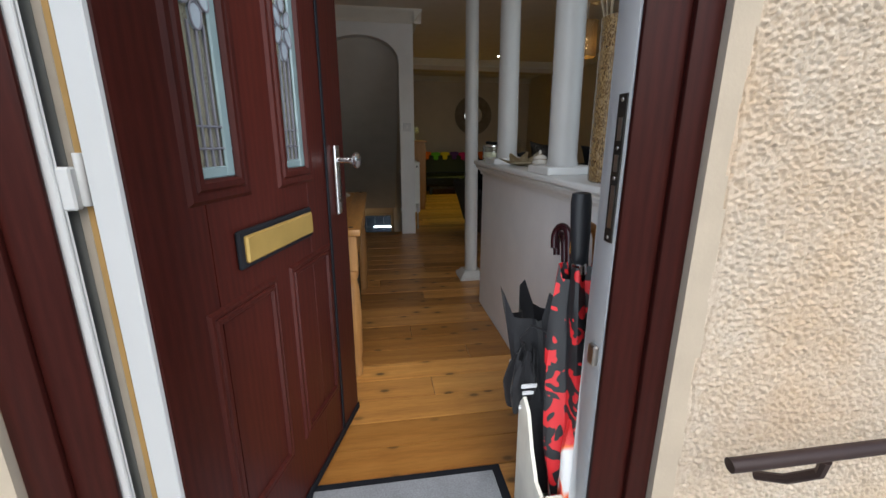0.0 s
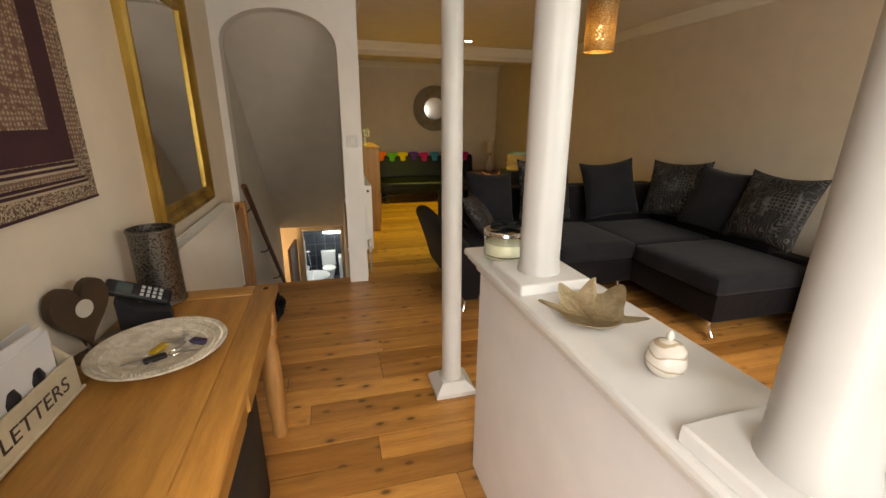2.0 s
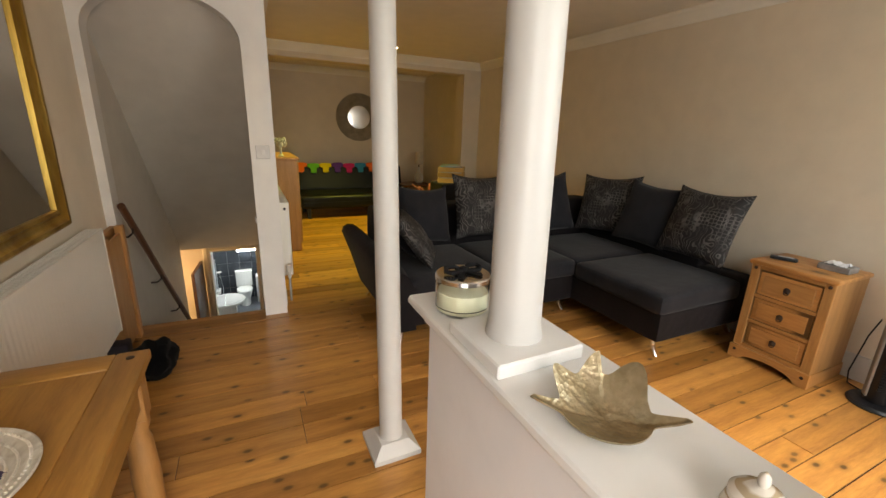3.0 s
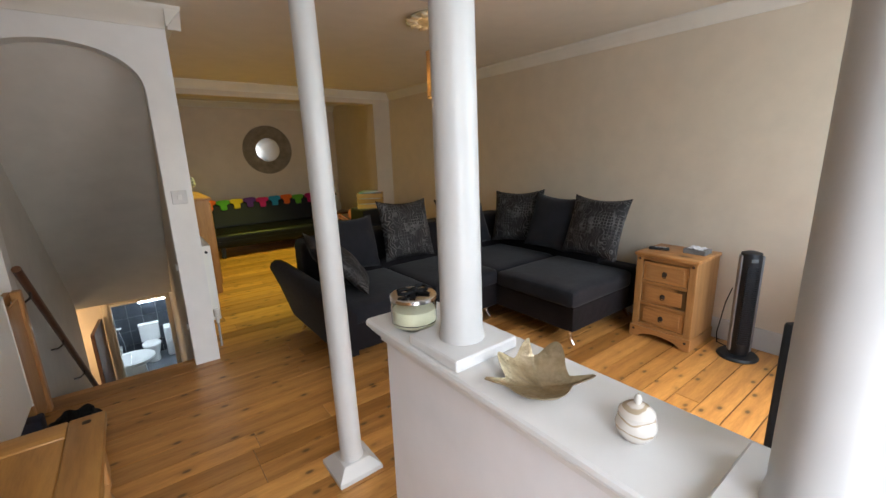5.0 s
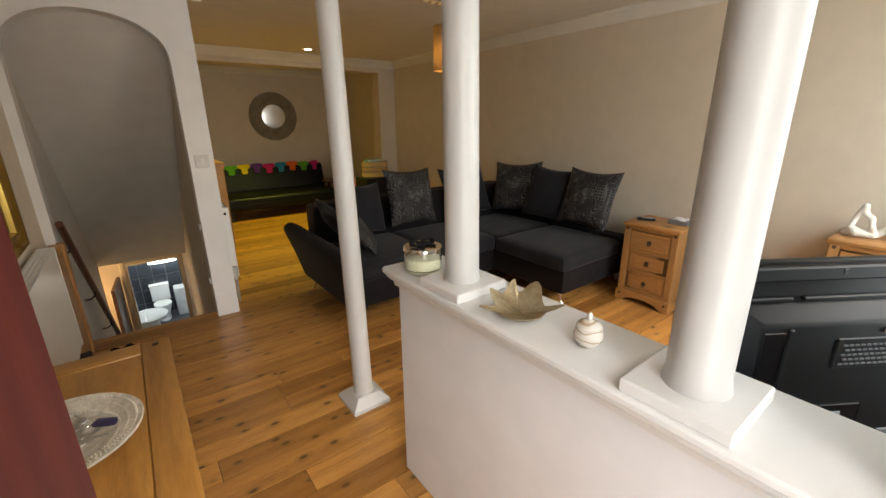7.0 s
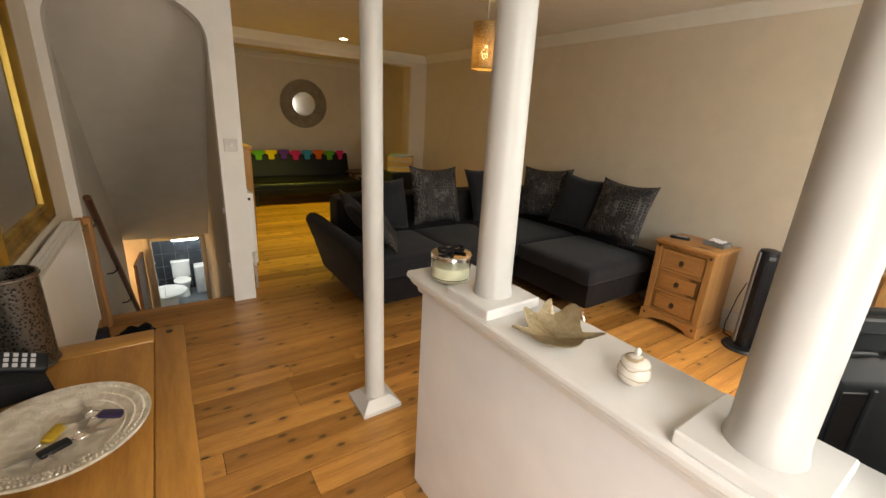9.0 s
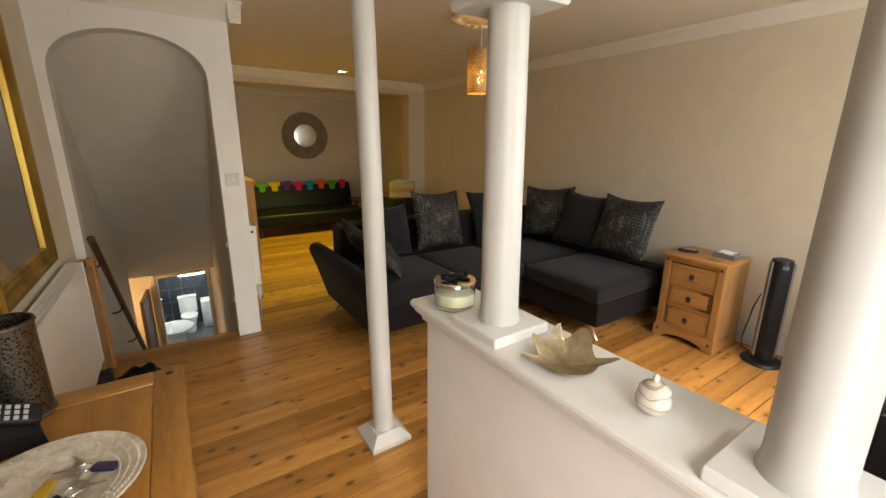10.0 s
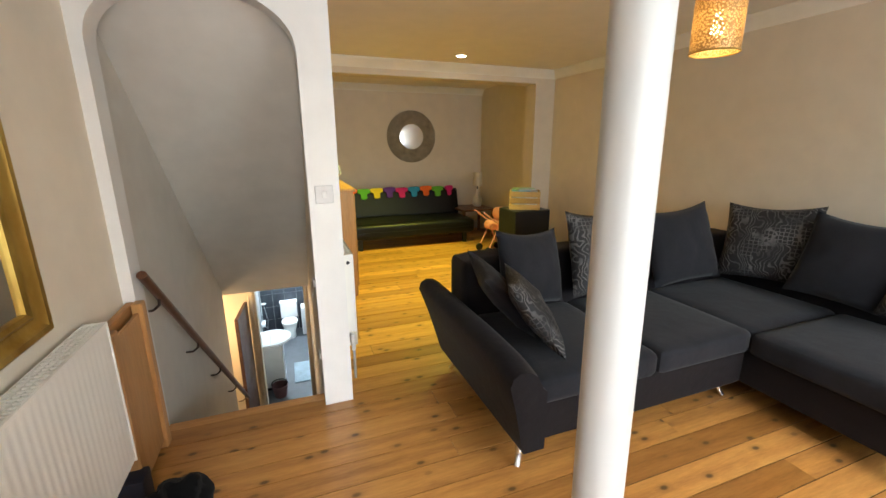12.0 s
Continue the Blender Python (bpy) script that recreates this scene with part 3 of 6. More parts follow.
box(bm, -0.270, -0.086, 0.622, 0.648, -0.10, 2.16, 0.004)
part("inner_jamb", bm, UPVC, fr, "white inner jamb")
# dark grey backing paints the shadow inside the rebate
part("jamb_recess", boxm(-0.270, -0.127, 0.598, 0.604, -0.10, 2.16), plain("shaded_rebate", (0.16, 0.17, 0.165), 0.6), fr, "rebate of the frame with its shade painted grey")
part("rebate_edge", boxm(-0.127, -0.114, 0.5985, 0.604, -0.10, 2.16, 0.001), plain("aged_cream_plastic", (0.42, 0.38, 0.32), 0.6), fr, "aged cream lip of the rebate")
part("gasket", boxm(-0.114, -0.1045, 0.598, 0.604, -0.10, 2.16, 0.001), plain("aged_sealant", (0.46, 0.29, 0.10), 0.7), fr, "yellowed sealant strip")
part("inner_head", boxm(-0.0905, 0.768, 0.5725, 0.645, 2.085, 2.16, 0.004), UPVC, fr)
sp = part("strike_plate", boxm(0.7645, 0.7675, 0.575, 0.602, 0.887, 1.155, 0.001), plain("dark_worn_steel", (0.10, 0.095, 0.085), 0.4, 0.7, 0.4), fr, "worn dark steel strike plate")
for z0, z1 in ((0.915, 0.995), (1.02, 1.05), (1.075, 1.115)):
    part("latch_slot", boxm(0.7636, 0.7644, 0.582, 0.594, z0, z1), STEEL, sp)
for z in (0.897, 1.008, 1.062, 1.145):
    part("screw", lathe(bmesh.new(), [(0.004, 0), (0.003, 0.0015)], 10), STEEL, sp).matrix_basis = Matrix.Translation((0.7645, 0.589, z)) @ Matrix.Rotation(radians(-90), 4, "Y")
part("keep", boxm(0.755, 0.7675, 0.577, 0.602, 0.625, 0.670, 0.003), STEEL, fr, "small steel keep")
for z in (0.28, 1.015, 1.75):
    hg = part("hinge", lathe(bmesh.new(), [(0.006, -0.04), (0.007, -0.038), (0.007, 0.038), (0.006, 0.04)], 14, (-0.108, 0.594, z)), UPVC, fr, "white hinge barrel")
    part("hinge_leaf", boxm(-0.150, -0.112, 0.575, 0.592, z - 0.045, z + 0.02, 0.003), UPVC, hg)

# ---- outside handrail ----
RAILPAINT = plain("brown_painted_iron", (0.045, 0.026, 0.024), 0.5)
rail = thing("handrail", "brown painted iron handrail fixed to the render", "handrail", Matrix.Translation((0.995, 0.44, 0.49)))
part("bar", tube(bmesh.new(), [(-0.04, -0.02, 0.008), (0.0, -0.025, 0.012), (0.3, -0.03, 0.014), (0.8, -0.04, 0.012)], 0.014, 12), RAILPAINT, rail)
part("bracket", tube(bmesh.new(), [(0.16, -0.03, 0.0), (0.17, -0.02, -0.04), (0.15, 0.02, -0.09), (0.13, 0.065, -0.12)], 0.010, 8), RAILPAINT, rail)

# ---- doormat ----
mat = thing("doormat", "grey ribbed doormat with a black rubber border", "doormat", Matrix.Translation((0.372, 0.80, 0.0)))
part("border", boxm(-0.30, 0.335, -0.125, 0.200, 0.0, 0.008, 0.002), RUBBER, mat)
pile = cloth("grey_mat_pile", (0.22, 0.23, 0.25), 500)
part("mat_surface", boxm(-0.27, 0.305, -0.10, 0.172, 0.008, 0.014, 0.003), pile, mat)

# ---- umbrella stand and umbrellas ----
CREAMP = plain("cream_moulded_plastic", (0.72, 0.69, 0.60), 0.45)
st = thing("umbrella_stand", "cream open-topped umbrella bin full of umbrellas", "umbrella stand", Matrix.Translation((0.82, 0.765, 0.0)) @ Matrix.Diagonal((1.0, 0.72, 1.0, 1.0)))
bm = bmesh.new()
side = [(-0.13, 0.0), (0.13, 0.0), (0.14, 0.34), (0.10, 0.38), (0.05, 0.355), (0.0, 0.27), (-0.06, 0.20), (-0.12, 0.19), (-0.135, 0.2)]
prism(bm, [(y, z) for y, z in side], "x", -0.105, -0.095)
prism(bm, [(y, z) for y, z in side], "x", 0.095, 0.105)
box(bm, -0.095, 0.095, 0.13, 0.14, 0, 0.34)
box(bm, -0.095, 0.095, -0.135, -0.125, 0, 0.20)
box(bm, -0.095, 0.095, -0.125, 0.13, 0, 0.012)
part("bin", bm, CREAMP, st)
UMB = cloth("black_nylon", (0.012, 0.012, 0.014), 300, 0.55, 0.3, 0.1)
UMBR = cloth("red_nylon", (0.55, 0.015, 0.02), 300, 0.55, 0.2, 0.1)
UMBW = plain("white_print", (0.75, 0.75, 0.76), 0.6)
REDBLACK = Mat("red_and_black_nylon", 0.55)
REDBLACK.base(REDBLACK.ramp(REDBLACK.noise(17, 1, None, 1.2), (0.54, (0.012, 0.012, 0.014)), (0.555, (0.55, 0.015, 0.02))))
CROOK = plain("dark_cherry_handle", (0.035, 0.008, 0.012), 0.25)
TANW = plain("tan_wood_handle", (0.45, 0.19, 0.035), 0.3)


def canopy(bm, z0, z1, r, folds, seed, loose=0.0):
    """A furled canopy: a pleated cone with loose flaps."""
    rg = random.Random(seed)
    n, m = 40, 12
    rows = []
    ph = rg.uniform(0, 6)
    for j in range(m + 1):
        k = j / m
        row = []
        for i in range(n):
            a = 2 * math.pi * i / n
            rr = r * ((0.35 + 0.65 * math.sin(math.pi * min(1, 0.15 + 0.75 * k))) * (1 - loose) + loose * (0.3 + 0.75 * k ** 0.8)) * (1 + 0.28 * math.sin(folds * a + ph + 2.2 * k) + 0.1 * noise.noise(Vector((a, k * 4, seed))))
            flap = 0.10 * k ** 3 * max(0.0, math.sin(folds * a + ph + 2.2)) ** 3 if loose else 0.03 * k * k * (1 if (int(folds * a / math.pi + 0.5) % 2) else -0.2)
            row.append(bm.verts.new((rr * math.cos(a), rr * math.sin(a), z0 + (z1 - z0) * k + flap)))
        rows.append(row)
    for a, b in zip(rows, rows[1:]):
        for i in range(n):
            bm.faces.new((a[i], a[(i + 1) % n], b[(i + 1) % n], b[i]))
    bm.faces.new(rows[0][::-1])
    return bm


def umbrella(label, at, tip, yaw, handle, hmat, cmat, r, seed, spikes=0, trim=False):
    """A furled umbrella standing on 'at' with its handle end at 'tip'."""
    axis = Vector(tip) - Vector(at)
    top = axis.length
    u = thing("umbrella", label, "umbrella", Matrix.Translation(at) @ axis.to_track_quat("Z", "X").to_matrix().to_4x4() @ Matrix.Rotation(radians(yaw), 4, "Z"), "umbrellas in the stand")
    part("canopy", canopy(bmesh.new(), 0.05, top - (0.10 if handle == "none" else 0.20), r, 5, seed, 1.0 if handle == "none" else 0.0), cmat, u)
    part("shaft", tube(bmesh.new(), [(0, 0, 0.0), (0, 0, top - 0.12)], 0.006, 8), STEEL, u)
    if handle == "crook":
        pts = [(0, 0, top - 0.21), (0, 0, top - 0.05)] + [(0.038 - 0.038 * math.cos(a), 0, top - 0.05 + 0.042 * math.sin(a)) for a in [math.pi * i / 10 for i in range(1, 11)]] + [(0.076, 0, top - 0.075)]
        part("handle", tube(bmesh.new(), pts, 0.0115, 12), hmat, u)
    elif handle == "straight":
        bmh = lathe(bmesh.new(), [(0.015, top - 0.17), (0.02, top - 0.16), (0.023, top - 0.10), (0.024, top - 0.02), (0.021, top), (0.010, top + 0.003)], 20)
        part("handle", bmh, hmat, u)
        part("ferrule", lathe(bmesh.new(), [(0.014, top - 0.20), (0.018, top - 0.195), (0.018, top - 0.172), (0.013, top - 0.168)], 18), CHROME, u)
    for i in range(spikes):
        a = 2.2 + i * 0.75
        part("rib_tip", tube(bmesh.new(), [(r * 0.9 * math.cos(a), r * 0.9 * math.sin(a), top - 0.30), (r * 1.05 * math.cos(a), r * 1.05 * math.sin(a), top - 0.13)], 0.004, 6, 0.5), UMB, u)
    if trim:
        for i in range(4):
            a = 0.4 + i * 1.5
            bm2 = bmesh.new()
            for j in range(7):
                k = j / 6
                rr = r * 1.33
                va = bm2.verts.new((rr * math.cos(a + 0.5 * k), rr * math.sin(a + 0.5 * k), top - 0.19 - 0.26 * k))
                vb = bm2.verts.new((rr * 1.02 * math.cos(a + 0.85 - 0.2 * k), rr * 1.02 * math.sin(a + 0.85 - 0.2 * k), top - 0.20 - 0.30 * k))
                if j:
                    bm2.faces.new((pa, pb, vb, va))
                pa, pb = va, vb
            part("red_panel", bm2, UMBR, u, "red nylon panel")
    return u


u1 = umbrella("black folded golf umbrella with rib tips showing", (0.81, 0.81, 0.02), (0.822, 0.95, 0.68), -65, "none", UMB, UMB, 0.108, 3, 3)
# printed emblem and bars
bm = bmesh.new()
for i in range(5):
    box(bm, -0.02 + i * 0.009, -0.015 + i * 0.009, -0.004, 0.0, -0.03 + 0.006 * abs(i - 2), 0.03 - 0.006 * abs(i - 2))
em = part("printed_emblem", bm, UMBW, u1, "white printed emblem")
em.matrix_basis = Matrix.Rotation(radians(25), 4, "Z") @ Matrix.Translation((-0.004, -0.115, 0.44))
em = part("printed_bar", boxm(-0.03, 0.03, -0.004, 0, -0.007, 0.007), UMBW, u1, "white printed bar")
em.matrix_basis = Matrix.Rotation(radians(20), 4, "Z") @ Matrix.Translation((-0.004, -0.122, 0.51)) @ Matrix.Rotation(radians(20), 4, "Y")
em = part("printed_bar", boxm(-0.02, 0.02, -0.004, 0, -0.012, 0.012), UMBW, u1, "white printed bar")
em.matrix_basis = Matrix.Rotation(radians(70), 4, "Z") @ Matrix.Translation((0.0, -0.115, 0.43))
umbrella("umbrella with a dark cherry crook handle", (0.87, 0.815, 0.02), (0.925, 1.10, 0.795), 185, "crook", CROOK, UMB, 0.04, 5)
umbrella("black umbrella with a dark cherry crook handle", (0.86, 0.79, 0.02), (0.90, 1.02, 0.835), 200, "crook", CROOK, UMB, 0.04, 6)
umbrella("umbrella with a black crook handle", (0.885, 0.79, 0.02), (0.935, 0.985, 0.815), 190, "crook", BLACKP, UMB, 0.04, 9)
umbrella("red and black umbrella with a fat black grip", (0.845, 0.745, 0.02), (0.807, 0.785, 0.955), 20, "straight", BLACKP, REDBLACK.m, 0.070, 8)
umbrella("black umbrella with a tan wooden crook handle", (0.88, 0.735, 0.02), (0.885, 0.835, 0.875), 290, "crook", TANW, UMB, 0.04, 11)
# small folded umbrella hanging on the stand by its strap
pu = thing("compact_umbrella", "small black compact umbrella hanging by its strap", "umbrella", Matrix.Translation((0.728, 0.905, 0.30)) @ Matrix.Rotation(radians(12), 4, "X"), "umbrellas in the stand")
part("canopy", canopy(bmesh.new(), 0.0, 0.20, 0.042, 5, 31), UMB, pu)
part("strap", tube(bmesh.new(), [(0.0, 0.0, 0.19), (-0.02, 0.01, 0.25), (0.0, 0.0, 0.30), (0.03, -0.04, 0.31)], 0.004, 6), UMB, pu, "thin black strap")
for z, w in ((0.13, 0.022), (0.105, 0.016), (0.05, 0.02)):
    part("printed_bar", boxm(-w, w, -0.050, -0.046, z - 0.006, z + 0.006), UMBW, pu, "white printed bar")
# carrier bag hanging out of the stand
bag = Mat("red_white_orange_plastic", 0.35)
bagc = bag.ramp(bag.noise(7.5, 1, None, 0.8), (0.44, (0.72, 0.03, 0.03)), (0.46, (0.85, 0.16, 0.03)), (0.51, (0.80, 0.78, 0.76)))
bag.base(bagc)
bag.bump(bag.noise(26, 3), 0.7, 0.012)
bm = canopy(bmesh.new(), 0.02, 0.40, 0.068, 3, 21)
solo("carrier_bag", bm, bag.m, "crumpled red and white carrier bag beside the umbrellas", "bag", Matrix.Translation((0.835, 0.72, 0.0)))

# ---- console table ----
TX0, TX1, TY0, TY1, TZ = -0.235, 0.257, 1.59, 2.872, 0.712
tb = thing("console_table", "golden waxed pine console table with a framed planked top", "table", Matrix.Translation((0.0, 2.1, 0.0)))
oy = 2.1
top = part("tabletop", boxm(TX0 + 0.075, TX1 - 0.085, TY0 + 0.09 - oy, TY1 - 0.09 - oy, TZ - 0.030, TZ - 0.004, 0.003), TPINE, tb)
part("edge_board", boxm(TX1 - 0.084, TX1, TY0 - oy, TY1 - oy, TZ - 0.032, TZ, 0.006, 2), TPINE, tb)
part("edge_board", boxm(TX0, TX0 + 0.074, TY0 - oy, TY1 - oy, TZ - 0.032, TZ, 0.006, 2), TPINE, tb)
for y0, y1 in ((TY0, TY0 + 0.089), (TY1 - 0.089, TY1)):
    part("end_board", boxm(TX0 + 0.075, TX1 - 0.085, y0 - oy, y1 - oy, TZ - 0.032, TZ - 0.0005, 0.005, 2), TPINE_X, tb)
for x in (TX0 + 0.05, TX1 - 0.042):
    for y in (TY0 + 0.045, TY1 - 0.045):
        part("stud", lathe(bmesh.new(), [(0.011, 0), (0.011, 0.002), (0.006, 0.004)], 12, (x, y - oy, TZ - 0.0005)), IRON, tb, "dark iron stud")
part("apron", boxm(TX1 - 0.05, TX1 - 0.028, TY0 + 0.09 - oy, TY1 - 0.09 - oy, TZ - 0.15, TZ - 0.033, 0.003), TPINE, tb)
part("apron", boxm(TX0 + 0.02, TX0 + 0.04, TY0 + 0.09 - oy, TY1 - 0.09 - oy, TZ - 0.15, TZ - 0.033, 0.003), TPINE, tb)
for y in (TY0 + 0.03, TY1 - 0.05):
    part("end_apron", boxm(TX0 + 0.08, TX1 - 0.09, y - oy, y + 0.02 - oy, TZ - 0.15, TZ - 0.033, 0.003), TPINE_X, tb)
leg = [(0.030, 0.0), (0.033, 0.05), (0.028, 0.07), (0.036, 0.12), (0.040, 0.30), (0.034, 0.44), (0.027, 0.47), (0.036, 0.50), (0.036, 0.52)]
for x in (TX0 + 0.05, TX1 - 0.055):
    for y in (TY0 + 0.06, TY1 - 0.06):
        bm = bmesh.new()
        lathe(bm, leg, 20, (x, y - oy, 0))
        box(bm, x - 0.036, x + 0.036, y - oy - 0.036, y - oy + 0.036, 0.52, TZ - 0.033, 0.004)
        part("leg", bm, PINE_Z, tb)
for k in range(2):
    y0 = TY0 + 0.13 + k * 0.51
    part("drawer", boxm(TX1 - 0.034, TX1 - 0.020, y0 - oy, y0 + 0.46 - oy, TZ - 0.14, TZ - 0.045, 0.004), TPINE, tb)
# dark box stored under the table
solo("storage_box", boxm(-0.2, 0.2, -0.28, 0.28, 0, 0.52, 0.02, 2), plain("dark_basket", (0.03, 0.026, 0.022), 0.8, 0, 0.3, 200, 0.3, 0.6), "dark storage box under the console table", "box", Matrix.Translation((0.0, 2.22, 0.0)))

# plate with keys
PLATE = Mat("mother_of_pearl_plate", 0.3)
pv = PLATE.n("ShaderNodeTexVoronoi", Vector=PLATE.coord, Scale=42.0)
PLATE.base(PLATE.ramp(PLATE.noise(24, 4, None, 1.5), (0.3, (0.46, 0.40, 0.31)), (0.65, (0.70, 0.65, 0.56))))
PLATE.bump(pv.outputs["Distance"], 0.7, 0.004)
pl = thing("plate", "large round beaded pearl plate holding keys on the console table", "plate", Matrix.Translation((0.0, 2.355, TZ)) @ Matrix.Scale(1.1, 4))
prof = [(0.06, 0.0), (0.065, 0.004), (0.10, 0.012), (0.135, 0.026), (0.155, 0.036), (0.157, 0.040), (0.154, 0.042), (0.13, 0.034), (0.10, 0.020), (0.06, 0.012), (0.005, 0.011)]
part("dish", lathe(bmesh.new(), prof, 56, (0, 0, 0)), PLATE.m, pl)
for r, z in ((0.142, 0.040), (0.125, 0.033), (0.108, 0.025)):
    bm = bmesh.new()
    for i in range(96):
        a = 2 * math.pi * i / 96
        bmesh.ops.create_icosphere(bm, subdivisions=1, radius=0.0034, matrix=Matrix.Translation((r * math.cos(a), r * math.sin(a), z)))
    tagged(part("beading", bm, PLATE.m, pl), "", "", "", "stuff")


def keybunch(at, yaw, fob, label):
    k = thing("keys", label, "keys", Matrix.Translation(at) @ Matrix.Rotation(radians(yaw), 4, "Z"))
    part("ring", tube(bmesh.new(), [(0.014 * math.cos(a), 0.014 * math.sin(a), 0.004) for a in [2 * math.pi * i / 16 for i in range(17)]], 0.0015, 6), CHROME, k)
    for j, a in enumerate((0.2, 0.9, -0.6)):
        bm = boxm(0.03, 0.062, -0.003, 0.003, 0.002, 0.0045)
        lathe(bm, [(0.011, 0.002), (0.011, 0.0045)], 12, (0.022, 0, 0))
        bmesh.ops.rotate(bm, matrix=Matrix.Rotation(a, 3, "Z"), verts=bm.verts)
        bmesh.ops.translate(bm, vec=(0, 0, 0.002 * j), verts=bm.verts)
        part("key", bm, STEEL, k)
    bm = boxm(-0.075, -0.018, -0.013, 0.013, 0.0, 0.012, 0.005, 2)
    part("fob", bm, fob, k)


keybunch((0.035, 2.345, TZ + 0.013), 30, BLACKP, "bunch of keys with a black car fob")
keybunch((0.05, 2.41, TZ + 0.018), 150, plain("purple_fob", (0.04, 0.03, 0.09), 0.4), "keys with a dark purple fob")
keybunch((-0.03, 2.335, TZ + 0.013), 250, plain("yellow_fob", (0.55, 0.36, 0.03), 0.5), "keys with a yellow fob")

# punched metal lamp on the table
PUNCH = Mat("punched_pewter", 0.35, 0.9)
pvn = PUNCH.n("ShaderNodeTexVoronoi", Vector=PUNCH.coord, Scale=125.0)
PUNCH.base(PUNCH.mix(PUNCH.ramp(pvn.outputs["Distance"], (0.25, (0, 0, 0)), (0.5, (1, 1, 1))), (0.05, 0.044, 0.036), (0.21, 0.19, 0.165)))
PUNCH.bump(pvn.outputs["Distance"], 0.35, 0.003)
lm = thing("candle_holder", "punched pewter cylinder lantern on the console table", "lantern", Matrix.Translation((-0.135, 2.79, TZ)))
part("cylinder", lathe(bmesh.new(), [(0.072, 0), (0.072, 0.28), (0.074, 0.285), (0.069, 0.285), (0.068, 0.01), (0.01, 0.01)], 48), PUNCH.m, lm)
RIMM = metal("pewter_rim", (0.25, 0.22, 0.2), 0.35)
for z in (0.006, 0.278):
    bm = tube(bmesh.new(), [(0.073 * math.cos(a), 0.073 * math.sin(a), z) for a in [2 * math.pi * i / 48 for i in range(49)]], 0.004, 6)
    part("rim", bm, RIMM, lm)

# cordless phone on its cradle
ph = thing("cordless_phone", "black cordless phone lying in its charging cradle", "telephone", Matrix.Translation((-0.135, 2.62, TZ)) @ Matrix.Rotation(radians(-72), 4, "Z") @ Matrix.Scale(1.12, 4))
bm = prism(bmesh.new(), [(-0.06, 0.0), (0.07, 0.0), (0.065, 0.03), (-0.01, 0.05), (-0.05, 0.095), (-0.062, 0.09)], "x", -0.035, 0.035)
part("cradle", bm, BLACKP, ph)
hs = part("handset", boxm(-0.025, 0.025, -0.085, 0.08, -0.012, 0.012, 0.009, 3), BLACKP, ph)
hs.matrix_basis = Matrix.Translation((0.012, 0.0, 0.098)) @ Matrix.Rotation(radians(-26), 4, "X") @ Matrix.Rotation(radians(38), 4, "Y")
KEYCAP = plain("grey_keycaps", (0.55, 0.56, 0.58), 0.5)
for i in range(3):
    for j in range(4):
        part("button", boxm(-0.018 + i * 0.013, -0.008 + i * 0.013, 0.0 + j * 0.015, 0.009 + j * 0.015, 0.0122, 0.0142, 0.001), KEYCAP, hs)
part("screen", boxm(-0.017, 0.017, -0.06, -0.02, 0.0122, 0.0132, 0.0005), plain("lcd", (0.05, 0.07, 0.075), 0.15), hs)

# wooden heart on a stand
ht = thing("heart_ornament", "small brown wooden heart ornament on a wire stem", "ornament", Matrix.Translation((-0.197, 2.41, TZ)) @ Matrix.Rotation(radians(70), 4, "Z") @ Matrix.Scale(1.28, 4))
hp = []
for i in range(36):
    a = 2 * math.pi * i / 36
    hp.append((0.0042 * 16 * math.sin(a) ** 3, 0.115 + 0.0052 * (13 * math.cos(a) - 5 * math.cos(2 * a) - 2 * math.cos(3 * a) - math.cos(4 * a))))
part("heart", prism(bmesh.new(), hp, "y", -0.01, 0.01), plain("brown_wood", (0.055, 0.030, 0.014), 0.6, 0, 0.4), ht)
part("stem", tube(bmesh.new(), [(0, 0, 0.008), (0, 0, 0.06)], 0.003, 8), STEEL, ht)
part("foot", boxm(-0.04, 0.04, -0.025, 0.025, 0, 0.012, 0.003), plain("brown_foot", (0.08, 0.04, 0.02), 0.6), ht)
part("inlay", lathe(bmesh.new(), [(0.02, 0), (0.02, 0.002)], 16), plain("pale_inlay", (0.5, 0.45, 0.38), 0.6), ht).matrix_basis = Matrix.Translation((0, -0.0125, 0.12)) @ Matrix.Rotation(radians(90), 4, "X")

# letter rack
lr = thing("letter_rack", "cream wooden letter rack lettered LETTERS and full of post", "letter rack", Matrix.Translation((-0.190, 2.09, TZ)) @ Matrix.Diagonal((0.47, 1.0, 0.85, 1.0)))
CREAMW = paint("distressed_cream_paint", (0.66, 0.58, 0.42), 0.6, 0.18, 0.3, 14)
part("front", boxm(0.085, 0.100, -0.155, 0.155, 0.0, 0.115, 0.003), CREAMW, lr)
part("back", boxm(-0.10, -0.088, -0.155, 0.155, 0.0, 0.20, 0.003), CREAMW, lr)
part("divider", boxm(-0.005, 0.005, -0.14, 0.14, 0.01, 0.15, 0.002), CREAMW, lr)
for y in (-0.155, 0.143):
    prf = [(-0.088, 0.0), (0.085, 0.0), (0.085, 0.115), (0.05, 0.135), (0.01, 0.165), (-0.05, 0.195), (-0.088, 0.20)]
    part("end", prism(bmesh.new(), prf, "y", y, y + 0.012), CREAMW, lr)
part("base", boxm(-0.105, 0.108, -0.165, 0.165, 0.0, 0.010, 0.003), CREAMW, lr)
fc = bpy.data.curves.new("letters", "FONT")
fc.body, fc.size, fc.extrude, fc.align_x, fc.align_y = "LETTERS", 0.060, 0.001, "CENTER", "CENTER"
fo = bpy.data.objects.new("letters", fc)
scene.collection.objects.link(fo)
bpy.context.view_layer.update()
